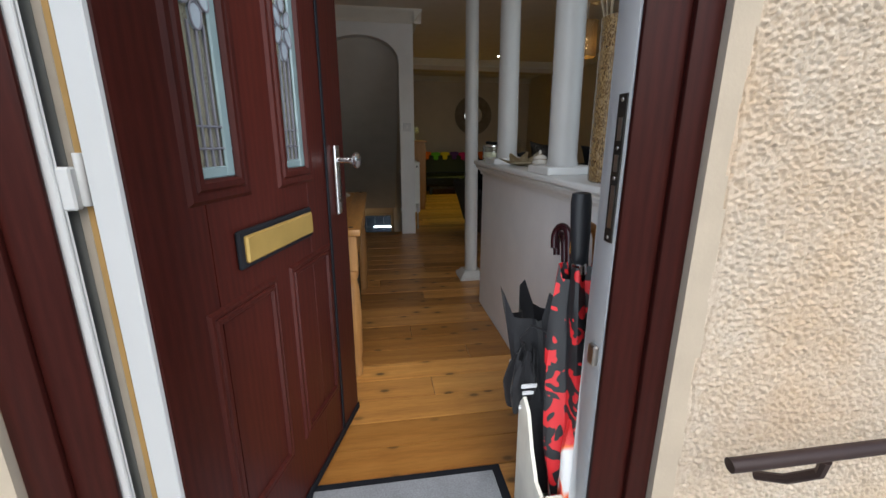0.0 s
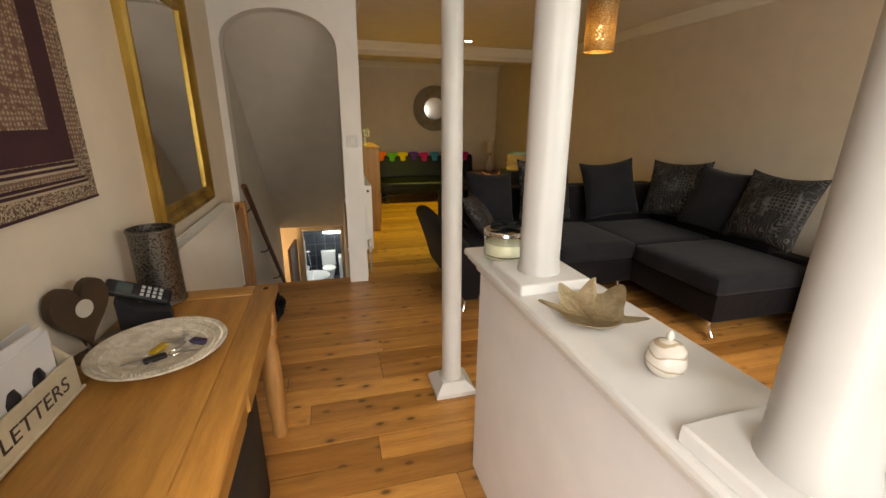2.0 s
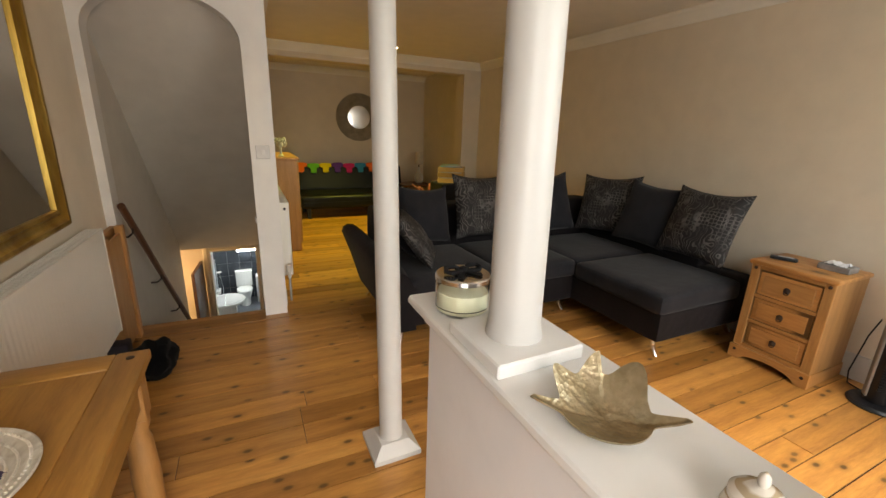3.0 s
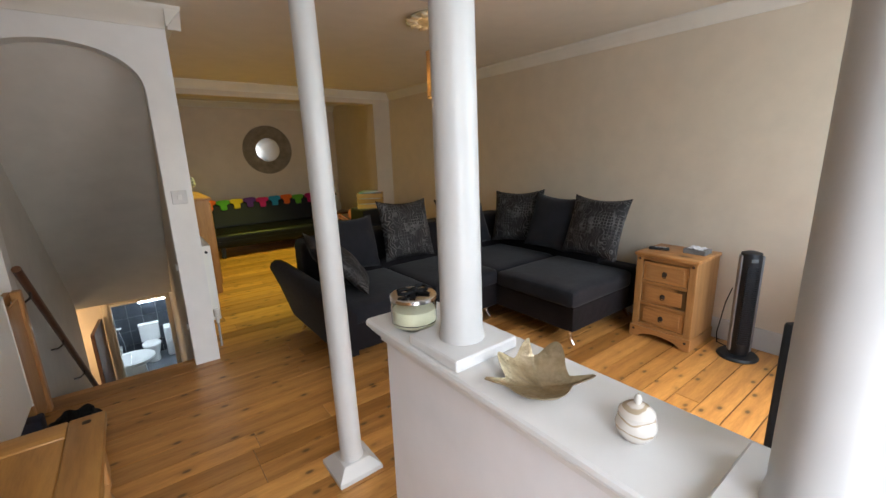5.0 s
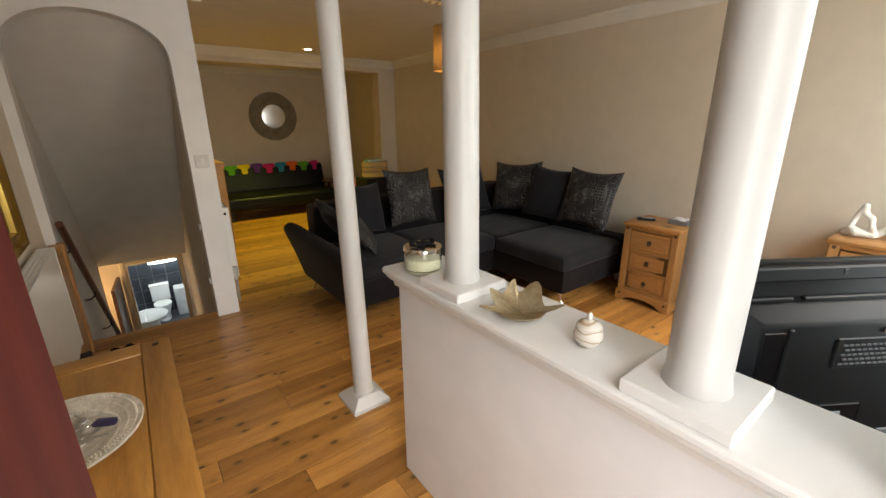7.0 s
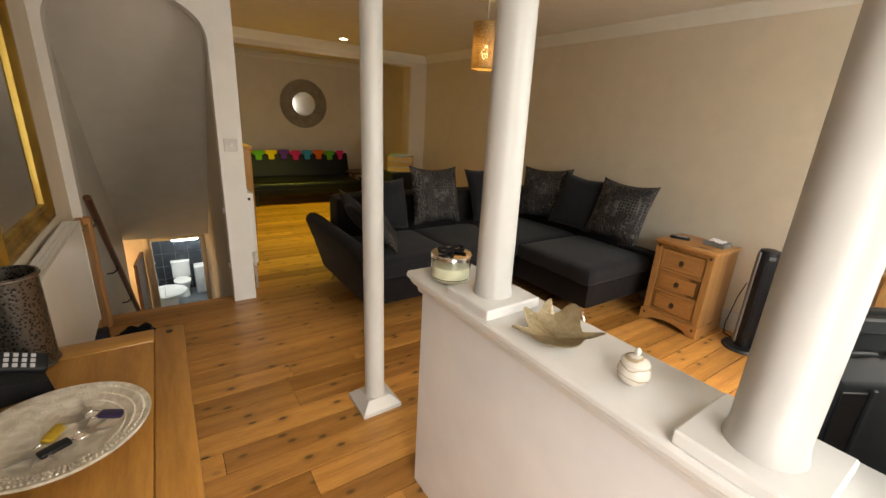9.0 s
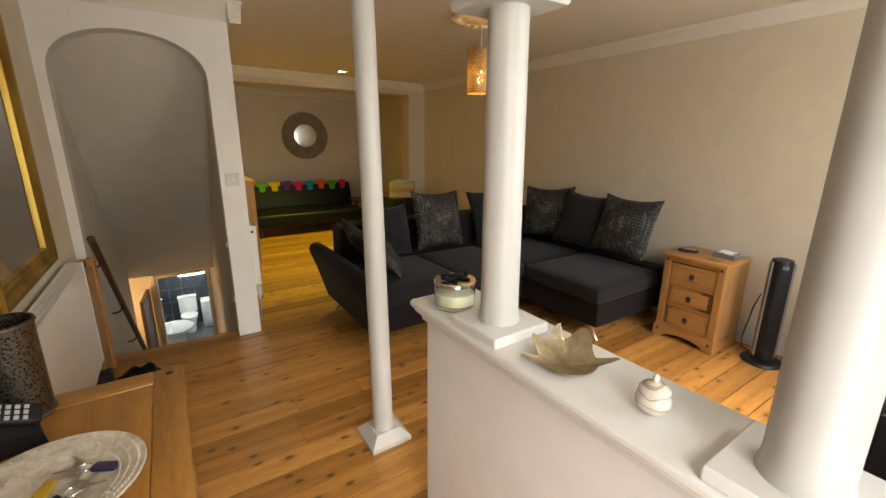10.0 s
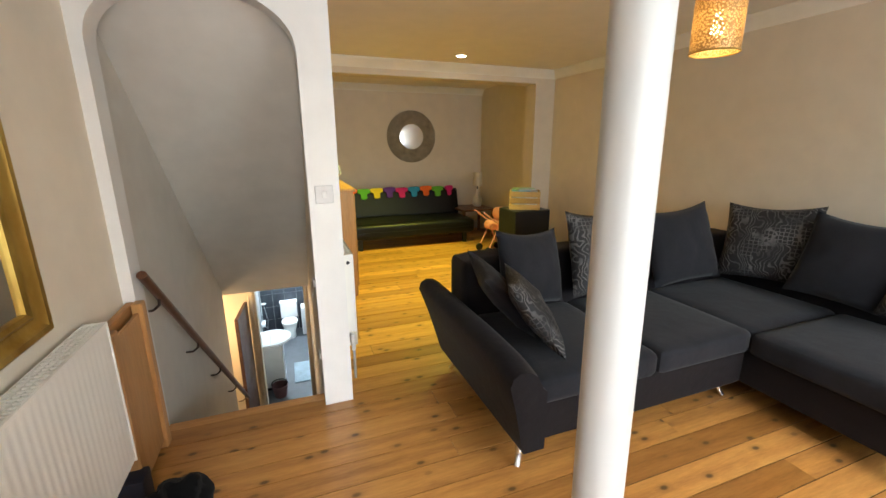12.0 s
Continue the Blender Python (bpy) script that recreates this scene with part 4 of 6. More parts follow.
fme = bpy.data.meshes.new_from_object(fo.evaluated_get(bpy.context.evaluated_depsgraph_get()))
bpy.data.objects.remove(fo)
fme.materials.append(plain("dark_brown_ink", (0.06, 0.04, 0.028), 0.7))
lt = new("lettering", fme)
lt.parent = lr
lt.matrix_basis = Matrix.Translation((0.1015, 0, 0.056)) @ Matrix(((0, 0, 1, 0), (1, 0, 0, 0), (0, 1, 0, 0), (0, 0, 0, 1)))
PAPER = plain("envelope_paper", (0.74, 0.74, 0.76), 0.8, 0, 0.06)
KRAFT = plain("yellow_envelope", (0.62, 0.42, 0.12), 0.8)
rl = random.Random(7)
for i in range(9):
    w, h = rl.uniform(0.17, 0.23), rl.uniform(0.16, 0.225)
    x = -0.075 + i * 0.017
    y = rl.uniform(-0.03, 0.03)
    e = solo("envelope", boxm(-0.0012, 0.0012, -w / 2, w / 2, 0, h, 0.0004), KRAFT if i == 1 else PAPER, "yellow envelope in the letter rack" if i == 1 else "white envelope standing in the letter rack", "envelope",
             Matrix.Translation((-0.188 + x * 0.42, 2.09 + y, TZ + 0.011)) @ Matrix.Rotation(radians(rl.uniform(-5, 5)), 4, "X") @ Matrix.Rotation(radians(rl.uniform(2, 7)), 4, "Y"), "post in the letter rack")
for y in (1.97, 2.04, 2.12):
    bm = lathe(bmesh.new(), [(0.006, 0), (0.02, 0.004), (0.024, 0.03), (0.016, 0.05), (0.006, 0.055)], 16)
    solo("glasses_case", bm, BLACKP, "black rounded end of a case in the letter rack", "case", Matrix.Translation((-0.163, y + 0.02, TZ + 0.075)) @ Matrix.Diagonal((0.7, 1.0, 1.0, 1.0)), "cases in the letter rack")

# ---- wall picture ----
pic = thing("wall_picture", "square brown patterned textile picture on the hall wall", "picture", Matrix.Translation((LX, 2.285, 1.545)))
TEX = Mat("woven_pattern", 0.85)
v1 = TEX.n("ShaderNodeTexVoronoi", Vector=TEX.coord, Scale=26.0, Randomness=0.0)
v2 = TEX.n("ShaderNodeTexVoronoi", Vector=TEX.coord, Scale=78.0, Randomness=0.15)
w2 = TEX.n("ShaderNodeTexWave", Vector=TEX.coord, Scale=22.0, Distortion=14.0, Detail=2.0)
TEX.base(TEX.mix(TEX.ramp(TEX.maths("ADD", TEX.maths("MULTIPLY", v1.outputs["Distance"], 1.1), TEX.maths("MULTIPLY", w2.outputs["Fac"], 0.5)), (0.55, (0, 0, 0)), (0.66, (1, 1, 1))), (0.16, 0.085, 0.06),
                 TEX.mix(TEX.ramp(v2.outputs["Distance"], (0.3, (0, 0, 0)), (0.45, (1, 1, 1))), (0.40, 0.31, 0.22), (0.20, 0.12, 0.085))))
TEX.bump(TEX.noise(700, 2), 0.3, 0.001)
BORD = Mat("scroll_border", 0.85)
w3 = BORD.n("ShaderNodeTexWave", Vector=BORD.coord, Scale=30.0, Distortion=20.0, Detail=3.0, Detail_Scale=2.0)
BORD.base(BORD.ramp(w3.outputs["Fac"], (0.45, (0.10, 0.05, 0.035)), (0.55, (0.46, 0.37, 0.26))))
PLUM = plain("plum_band", (0.055, 0.018, 0.024), 0.85)
part("scroll_border", boxm(0.0, 0.022, -0.415, 0.415, -0.415, 0.415, 0.002), BORD.m, pic)
part("side_band", boxm(0.0222, 0.0245, -0.385, 0.385, -0.29, 0.29), TEX.m, pic)
PALE = plain("pale_thread", (0.50, 0.41, 0.29), 0.85, 0, 0.2, 300)
part("plum_band", boxm(0.0248, 0.0268, -0.325, 0.325, -0.29, 0.29), PLUM, pic, "dark plum band")
part("field", boxm(0.027, 0.029, -0.235, 0.235, -0.205, 0.205), TEX.m, pic)
md = part("medallion", lathe(bmesh.new(), [(0.062, 0), (0.062, 0.0015)], 32), BORD.m, pic)
md.matrix_basis = Matrix.Translation((0.0293, 0, 0)) @ Matrix.Rotation(radians(90), 4, "Y")
md = part("medallion_centre", lathe(bmesh.new(), [(0.036, 0), (0.036, 0.001)], 32), PLUM, pic)
md.matrix_basis = Matrix.Translation((0.0312, 0, 0)) @ Matrix.Rotation(radians(90), 4, "Y")
for sgn in (-1, 1):
    for d, half, w in ((0.298, 0.330, 0.004), (0.312, 0.340, 0.004), (0.345, 0.366, 0.004), (0.357, 0.374, 0.004)):
        part("stripe", boxm(0.0222, 0.0240, -half, half, sgn * d - w, sgn * d + w), PLUM, pic)
        part("stripe", boxm(0.0222, 0.0236, -half, half, sgn * (d + 0.0075) - 0.003, sgn * (d + 0.0075) + 0.003), PALE, pic, "pale woven stripe")
    part("patterned_stripe", boxm(0.0222, 0.0232, -0.350, 0.350, sgn * 0.329 - 0.009, sgn * 0.329 + 0.009), TEX.m, pic)
    part("edge_stripe", boxm(0.0222, 0.0236, -0.415, 0.415, sgn * 0.411 - 0.004, sgn * 0.411 + 0.004), PLUM, pic)

# ---- tall gold mirror ----
GOLD = Mat("antique_gold_leaf", 0.38, 0.85)
GOLD.base(GOLD.ramp(GOLD.noise(7, 5, GOLD.scaled((1, 1, 0.3))), (0.3, (0.30, 0.17, 0.03)), (0.6, (0.58, 0.40, 0.10)), (0.8, (0.70, 0.52, 0.18))))
GOLD.bump(GOLD.noise(60, 4), 0.3, 0.002)
MIRROR = Mat("mirror_silver", 0.015, 1.0, (0.86, 0.87, 0.87)).m
gm = thing("wall_mirror", "tall mirror in a broad antique gold frame on the hall wall", "mirror", Matrix.Translation((LX, 3.55, 1.447)))
fw = [(0.0, 0.0), (0.0, 0.030), (0.012, 0.042), (0.028, 0.040), (0.042, 0.026), (0.062, 0.022), (0.072, 0.028), (0.085, 0.022), (0.088, 0.010)]
rings = []
bm = bmesh.new()
HY, HZ = 0.415, 0.553
for o, d in fw:
    rings.append([bm.verts.new(p) for p in ((d, -HY + o, -HZ + o), (d, HY - o, -HZ + o), (d, HY - o, HZ - o), (d, -HY + o, HZ - o))])
for a, b in zip(rings, rings[1:]):
    for i in range(4):
        bm.faces.new((a[i], a[(i + 1) % 4], b[(i + 1) % 4], b[i]))
part("frame", bm, GOLD.m, gm)
part("glass", boxm(0.004, 0.011, -HY + 0.087, HY - 0.087, -HZ + 0.087, HZ - 0.087), MIRROR, gm, "silvered mirror glass")

# ---- radiators ----
RADW = paint("radiator_enamel", (0.80, 0.78, 0.72), 0.35, 0.03, 0.05)


def radiator(label, length, height, m):
    """Ribbed panel in the x-z plane, front at +y."""
    r = thing("radiator", label, "radiator", m)
    n = int(length / 0.033)
    outline = []
    for i in range(n + 1):
        x = -length / 2 + length * i / n
        outline += [(x, 0.080), (x + 0.008, 0.080), (x + 0.013, 0.0793), (x + 0.024, 0.0793), (x + 0.029, 0.080)] if i < n else [(x, 0.080)]
    poly = outline + [(length / 2, 0.06), (-length / 2, 0.06)]
    part("panel", prism(bmesh.new(), poly, "z", 0.012, height - 0.012), RADW, r)
    part("rear_panel", boxm(-length / 2, length / 2, 0.012, 0.03, 0.01, height - 0.01, 0.004), RADW, r)
    for s in (-1, 1):
        part("side_cover", boxm(s * length / 2 - 0.004, s * length / 2 + 0.004, 0.008, 0.084, 0.0, height, 0.003), RADW, r)
    g = part("grille", boxm(-length / 2, length / 2, 0.010, 0.018, height - 0.012, height + 0.002, 0.002), RADW, r)
    bm = bmesh.new()
    box(bm, -length / 2, length / 2, 0.074, 0.084, height - 0.012, height + 0.002, 0.002)
    for i in range(int(length / 0.02)):
        x = -length / 2 + 0.01 + i * 0.02
        box(bm, x - 0.004, x + 0.004, 0.018, 0.074, height - 0.005, height + 0.0005)
    for y in (0.036, 0.055):
        box(bm, -length / 2, length / 2, y - 0.002, y + 0.002, height - 0.006, height + 0.001)
    part("grille_bar", bm, RADW, g)
    return r


radiator("white ribbed panel radiator on the hall wall", 1.14, 0.60, Matrix.Translation((LX + 0.012, 3.59, 0.228)) @ Matrix.Rotation(radians(-90), 4, "Z"))
rd = radiator("white panel radiator beside the stair wall", 1.1, 0.60, Matrix.Translation((0.76, 5.42, 0.21)) @ Matrix.Rotation(radians(-90), 4, "Z"))
bm = lathe(bmesh.new(), [(0.010, -0.05), (0.014, -0.04), (0.014, 0.0), (0.022, 0.01), (0.022, 0.06), (0.016, 0.068)], 16, (0.60, 0.05, 0.04))
part("valve", bm, plain("valve_white", (0.7, 0.68, 0.64), 0.4), rd, "white thermostatic valve")
part("pipe", tube(bmesh.new(), [(0.60, 0.05, -0.205), (0.60, 0.05, 0.0)], 0.009, 10), plain("grey_pipe", (0.35, 0.34, 0.33), 0.4), rd)
part("air_plug", lathe(bmesh.new(), [(0.011, 0), (0.011, 0.004)], 12), BLACKP, rd).matrix_basis = Matrix.Translation((0.5545, 0.05, 0.55)) @ Matrix.Rotation(radians(90), 4, "Y")

# ---- stair gate, rail, and the small things at the stair head ----
gate = thing("stair_gate", "folded pine stair gate standing against the wall", "gate", Matrix.Translation((-0.19, 4.43, 0.0)))
for y0, y1 in ((-0.25, -0.19), (0.20, 0.26)):
    part("stile", boxm(-0.05, -0.012, y0, y1, 0.0, 0.78, 0.006), PINE_Z, gate)
for z in (0.03, 0.70):
    part("rail", boxm(-0.047, -0.015, -0.19, 0.20, z, z + 0.05, 0.004), PINE, gate)
part("board", boxm(-0.040, -0.026, -0.19, 0.20, 0.08, 0.70, 0.003), PINE_Z, gate)
for y0, y1 in ((-0.24, -0.18), (0.10, 0.16)):
    part("stile", boxm(-0.008, 0.035, y0, y1, 0.0, 0.76, 0.006), PINE_Z, gate)
part("board", boxm(0.006, 0.020, -0.18, 0.10, 0.04, 0.72, 0.003), PINE_Z, gate)
hr = thing("stair_handrail", "dark stained mopstick handrail on iron brackets", "handrail", Matrix.Translation((LX, 4.70, 0.80)))
sl = -0.876
part("rail", tube(bmesh.new(), [(0.085, -0.08, 0.07), (0.085, 2.6, 0.07 + 2.68 * sl)], 0.022, 14), RAILWOOD, hr)
for y in (0.1, 0.72, 1.3, 1.9, 2.4):
    z = 0.07 + (y + 0.08) * sl
    part("bracket", tube(bmesh.new(), [(0.006, y, z - 0.085), (0.05, y, z - 0.085), (0.08, y, z - 0.06), (0.085, y, z - 0.018)], 0.007, 8), IRON, hr, "dark iron bracket")
fur = cloth("black_fleece", (0.003, 0.003, 0.0035), 120, 1.0, 0.5, 0.05)
bm = bmesh.new()
bmesh.ops.create_icosphere(bm, subdivisions=4, radius=1.0)
for v in bm.verts:
    k = 1 + 0.30 * noise.noise(v.co * 1.9) + 0.05 * noise.noise(v.co * 7) + 0.03 * noise.noise(v.co * 17)
    v.co = Vector((v.co.x * 0.115 * k, v.co.y * 0.10 * k, max(0, 0.10 + v.co.z * 0.12 * k)))
solo("fleece_jacket", bm, fur, "black crumpled fleece bundle on the floorboards", "clothing", Matrix.Translation((0.01, 4.0, 0.0)))
solo("shoe_box", boxm(-0.05, 0.05, -0.05, 0.05, 0, 0.16, 0.01, 2), plain("navy_card", (0.012, 0.014, 0.03), 0.6), "small navy box beneath the radiator end", "box", Matrix.Translation((-0.18, 4.16, 0.0)))
sw = thing("wall_switch", "pale square switch plate on the arch pier", "switch", Matrix.Translation((0.682, 4.599, 1.208)))
part("plate", boxm(-0.045, 0.045, -0.008, 0.0, -0.045, 0.045, 0.003), plain("switch_plastic", (0.62, 0.60, 0.58), 0.4), sw)
part("rocker", boxm(-0.012, 0.012, -0.013, -0.007, -0.018, 0.018, 0.002), plain("rocker_plastic", (0.68, 0.66, 0.63), 0.35), sw)
for z in (0.72, 0.28):
    solo("wall_clip", boxm(-0.006, 0.006, -0.05, 0.0, -0.02, 0.02, 0.003), WHITE, "small white gate clip on the pier", "clip", Matrix.Translation((0.599, 4.71, z)), "clips on the pier")

# ---- things on the half wall ----
VASEM = Mat("crackle_gold_mosaic", 0.16, 0.0)
wob = VASEM.n("ShaderNodeVectorMath", Vector=VASEM.n("ShaderNodeTexNoise", Vector=VASEM.coord, Scale=45.0).outputs["Color"])
wob.operation = "SCALE"
wob.inputs["Scale"].default_value = 0.016
wadd = VASEM.n("ShaderNodeVectorMath", Vector=VASEM.scaled((1, 1, 0.5)))
VASEM.put(wadd.inputs[1], wob.outputs[0])
vv = VASEM.n("ShaderNodeTexVoronoi", Vector=wadd.outputs[0], Scale=155.0)
vv.feature = "DISTANCE_TO_EDGE"
vc2 = VASEM.n("ShaderNodeTexVoronoi", Vector=wadd.outputs[0], Scale=155.0)
VASEM.base(VASEM.mix(VASEM.ramp(vv.outputs["Distance"], (0.04, (1, 1, 1)), (0.12, (0, 0, 0))), VASEM.ramp(VASEM.noise(60, 2, vc2.outputs["Color"]), (0.35, (0.060, 0.030, 0.012)), (0.55, (0.15, 0.085, 0.032)), (0.75, (0.40, 0.30, 0.18))), (0.38, 0.26, 0.12)))
VASEM.b.inputs["Coat Weight"].default_value = 0.6
VASEM.b.inputs["Coat Roughness"].default_value = 0.06
VASEM.bump(vv.outputs["Distance"], 0.8, 0.003)
vs = thing("vase", "tall cylinder vase of gold crackle mosaic glass holding twigs", "vase", Matrix.Translation((1.05, 1.065, 0.95)) @ Matrix.Diagonal((0.84, 0.84, 1.04, 1.0)))
part("body", lathe(bmesh.new(), [(0.075, 0), (0.084, 0.004), (0.086, 0.02), (0.086, 0.425), (0.088, 0.44), (0.084, 0.442), (0.080, 0.43), (0.078, 0.02), (0.01, 0.015)], 56), VASEM.m, vs)
TWIG = plain("silver_gold_twigs", (0.42, 0.33, 0.22), 0.5, 0.3, 0.35, 200)
rt = random.Random(3)
for i in range(11):
    a = (0.9, 2.7, 5.3)[i % 3] + rt.uniform(-0.45, 0.45)
    lean = rt.uniform(0.04, 0.24)
    pts, ph = [], rt.uniform(0, 6)
    for j in range(16):
        k = j / 15
        cur = (0.026 * math.sin(13 * k + ph) + 0.020 * math.sin(27 * k + ph * 2) + 0.008 * math.sin(51 * k + ph)) * min(1, 2 * k)
        pts.append((0.05 * math.cos(a) + lean * k * k * math.cos(a) + cur * math.sin(a), 0.05 * math.sin(a) + lean * k * k * math.sin(a) - cur * math.cos(a), 0.05 + k * rt.uniform(0.94, 0.96) * 0.95))
    pts = [(x, y, z) for x, y, z in pts]
    part("twig", tube(bmesh.new(), pts, 0.0048, 7, 0.45), TWIG, vs)

pot = thing("trinket_pot", "small cream and gold lidded trinket pot", "pot", Matrix.Translation((1.053, 1.656, 0.95)) @ Matrix.Scale(1.1, 4))
POTM = Mat("cream_gold_glaze", 0.2)
pw = POTM.n("ShaderNodeTexWave", Vector=POTM.coord, Scale=17.0, Distortion=5.0, Detail=2.0)
pw.bands_direction = "Z"
POTM.base(POTM.ramp(pw.outputs["Fac"], (0.03, (0.46, 0.36, 0.24)), (0.10, (0.70, 0.65, 0.58))))
part("body", lathe(bmesh.new(), [(0.018, 0), (0.021, 0.003), (0.028, 0.012), (0.031, 0.024), (0.028, 0.036), (0.025, 0.04), (0.005, 0.04)], 32), POTM.m, pot)
part("lid", lathe(bmesh.new(), [(0.027, 0.0405), (0.027, 0.046), (0.021, 0.053), (0.010, 0.058), (0.004, 0.060), (0.006, 0.065), (0.005, 0.072), (0.001, 0.077)], 28), POTM.m, pot)

# gold leaf dish: five pointed lobes turned up at the rim
LEAFM = Mat("hammered_champagne_gold", 0.36, 0.9)
lv = LEAFM.n("ShaderNodeTexVoronoi", Vector=LEAFM.coord, Scale=110.0)
LEAFM.base(LEAFM.ramp(LEAFM.noise(30, 4), (0.3, (0.34, 0.27, 0.16)), (0.7, (0.56, 0.48, 0.33))))
LEAFM.bump(lv.outputs["Distance"], 0.45, 0.003)
LEAFM.bump(LEAFM.noise(260, 3), 0.25, 0.002)
bm = bmesh.new()
n, m = 96, 14
rows = []
for sgn in (1, -1):
    row2 = []
    for j in range(m + 1):
        k = j / m
        row = []
        for i in range(n):
            a = 2 * math.pi * i / n
            d = abs((a + math.pi) % (2 * math.pi) - math.pi)
            far = 1 / (1 + math.exp((d - 1.25) / 0.10))
            wave = 0.66 + 0.34 * math.cos(5.6 * a)
            tip = math.exp(-((d - 1.75) / 0.13) ** 2)
            crease = 0.0018 * math.cos(9.0 * a) * k * (1 - 0.4 * k) * far
            R = 0.066 + 0.030 * far * wave + 0.050 * tip + 0.010 * max(0, -math.cos(a))
            r = R * k
            z = 0.004 + k ** 2.2 * (0.016 + 0.046 * far * wave + 0.018 * tip) + crease + 0.0016 * noise.noise(Vector((r * math.cos(a) * 70, r * math.sin(a) * 70, 3.0)))
            row.append(bm.verts.new((r * math.cos(a), r * math.sin(a), z if sgn > 0 else z - 0.0028)))
        row2.append(row)
    for p, q in zip(row2, row2[1:]):
        for i in range(n):
            bm.faces.new((p[i], p[(i + 1) % n], q[(i + 1) % n], q[i]))
    rows.append(row2)
for i in range(n):
    bm.faces.new((rows[0][-1][i], rows[0][-1][(i + 1) % n], rows[1][-1][(i + 1) % n], rows[1][-1][i]))
bmesh.ops.remove_doubles(bm, verts=bm.verts, dist=0.0003)
solo("leaf_dish", bm, LEAFM.m, "champagne gold leaf-shaped metal dish", "dish", Matrix.Translation((1.045, 1.865, 0.951)) @ Matrix.Rotation(radians(52), 4, "Z"), "", 1.2)

# candle in a glass bowl with a black bow
cd = thing("candle", "cream candle in a glass bowl with a black bow", "candle", Matrix.Translation((1.03, 2.315, 0.95)))
WAX = plain("cream_wax", (0.72, 0.68, 0.48), 0.5)
part("wax", lathe(bmesh.new(), [(0.058, 0.008), (0.062, 0.02), (0.062, 0.055), (0.02, 0.057)], 40), WAX, cd)
CLEAR = Mat("clear_glass", 0.02, 0.0, (0.95, 0.97, 0.96))
CLEAR.b.inputs["Transmission Weight"].default_value = 1.0
gb = part("bowl", lathe(bmesh.new(), [(0.056, 0.0), (0.064, 0.006), (0.067, 0.02), (0.067, 0.085), (0.0645, 0.085), (0.0645, 0.02), (0.05, 0.006)], 40, (0, 0, 0), False), CLEAR.m, cd, "clear glass bowl")
gb.visible_shadow = False
part("rim", lathe(bmesh.new(), [(0.066, 0.083), (0.069, 0.085), (0.069, 0.094), (0.066, 0.097), (0.02, 0.098)], 40), CHROME, cd, "silver lid")
BOW = cloth("black_ribbon", (0.004, 0.004, 0.005), 300, 0.7, 0.3, 0.0)
for s in (-1, 1):
    bm = bmesh.new()
    tubep = [(0, 0, 0.102), (s * 0.02, 0.012, 0.112), (s * 0.042, 0.014, 0.111), (s * 0.048, 0.0, 0.106), (s * 0.038, -0.012, 0.106), (s * 0.015, -0.008, 0.105), (0, 0, 0.103)]
    tube(bm, tubep, 0.006, 6)
    part("bow_loop", bm, BOW, cd, "black ribbon bow")
    part("bow_tail", boxm(-0.007, 0.007, 0.0, 0.05, -0.001, 0.001), BOW, cd).matrix_basis = Matrix.Translation((0, 0, 0.104)) @ Matrix.Rotation(radians(s * 35 + 180), 4, "Z") @ Matrix.Rotation(radians(-4), 4, "X")
part("bow_knot", lathe(bmesh.new(), [(0.003, 0.099), (0.010, 0.103), (0.010, 0.112), (0.003, 0.116)], 12), BOW, cd)

# ---- television seen from behind ----
tv_at = Vector((1.625, 1.225, 0.0))
TVM = Matrix.Translation(tv_at) @ Matrix.Rotation(math.atan2(-0.54, 0.84), 4, "Z")
tv = thing("television", "black flat television seen from behind, vented plastic casing", "television", TVM @ Matrix.Translation((0, 0, 0.47)))
# local x along the set, -y towards its back
part("bezel", boxm(-0.49, 0.49, 0.012, 0.035, 0.06, 0.69, 0.006, 2), BLACKP, tv)
part("screen", boxm(-0.47, 0.47, 0.0355, 0.038, 0.08, 0.67), plain("dark_screen", (0.008, 0.008, 0.01), 0.08), tv)
bm = bmesh.new()
box(bm, -0.485, 0.485, -0.012, 0.012, 0.065, 0.685, 0.01, 2)
part("back_shell", bm, TVGREY, tv)
bm = bmesh.new()
lo = [(-0.425, 0.10), (0.425, 0.10), (0.425, 0.600), (-0.425, 0.600)]
hi = [(-0.375, 0.13), (0.375, 0.13), (0.375, 0.565), (-0.375, 0.565)]
va = [bm.verts.new((x, -0.012, z)) for x, z in lo]
vb = [bm.verts.new((x, -0.052, z)) for x, z in hi]
bm.faces.new(vb)
for i in range(4):
    bm.faces.new((va[i], va[(i + 1) % 4], vb[(i + 1) % 4], vb[i]))
bmesh.ops.bevel(bm, geom=[e for e in bm.edges], offset=0.008, segments=2, profile=0.5, affect="EDGES")
part("rear_hump", bm, TVGREY, tv)
part("side_recess", boxm(-0.372, -0.318, -0.0545, -0.050, 0.32, 0.548, 0.002), LEATHER, tv, "dark recess in the casing")
part("recess_frame", boxm(-0.318, -0.304, -0.058, -0.050, 0.30, 0.556, 0.003), TVGREY, tv)
part("top_rail", boxm(-0.480, 0.480, -0.026, -0.010, 0.655, 0.688, 0.004), TVGREY, tv)
for a, b in ((-0.47, -0.29), (-0.265, 0.01), (0.035, 0.24), (0.265, 0.47)):
    part("ledge", boxm(a, b, -0.022, -0.010, 0.606, 0.616, 0.003), TVGREY, tv)
for x in (-0.19, 0.105, 0.35):
    part("rail_clip", boxm(x - 0.006, x + 0.006, -0.0275, -0.020, 0.668, 0.682, 0.002), BLACKP, tv)
vg = part("vent_panel", boxm(-0.195, 0.235, -0.056, -0.050, 0.452, 0.528, 0.003), TVGREY, tv)
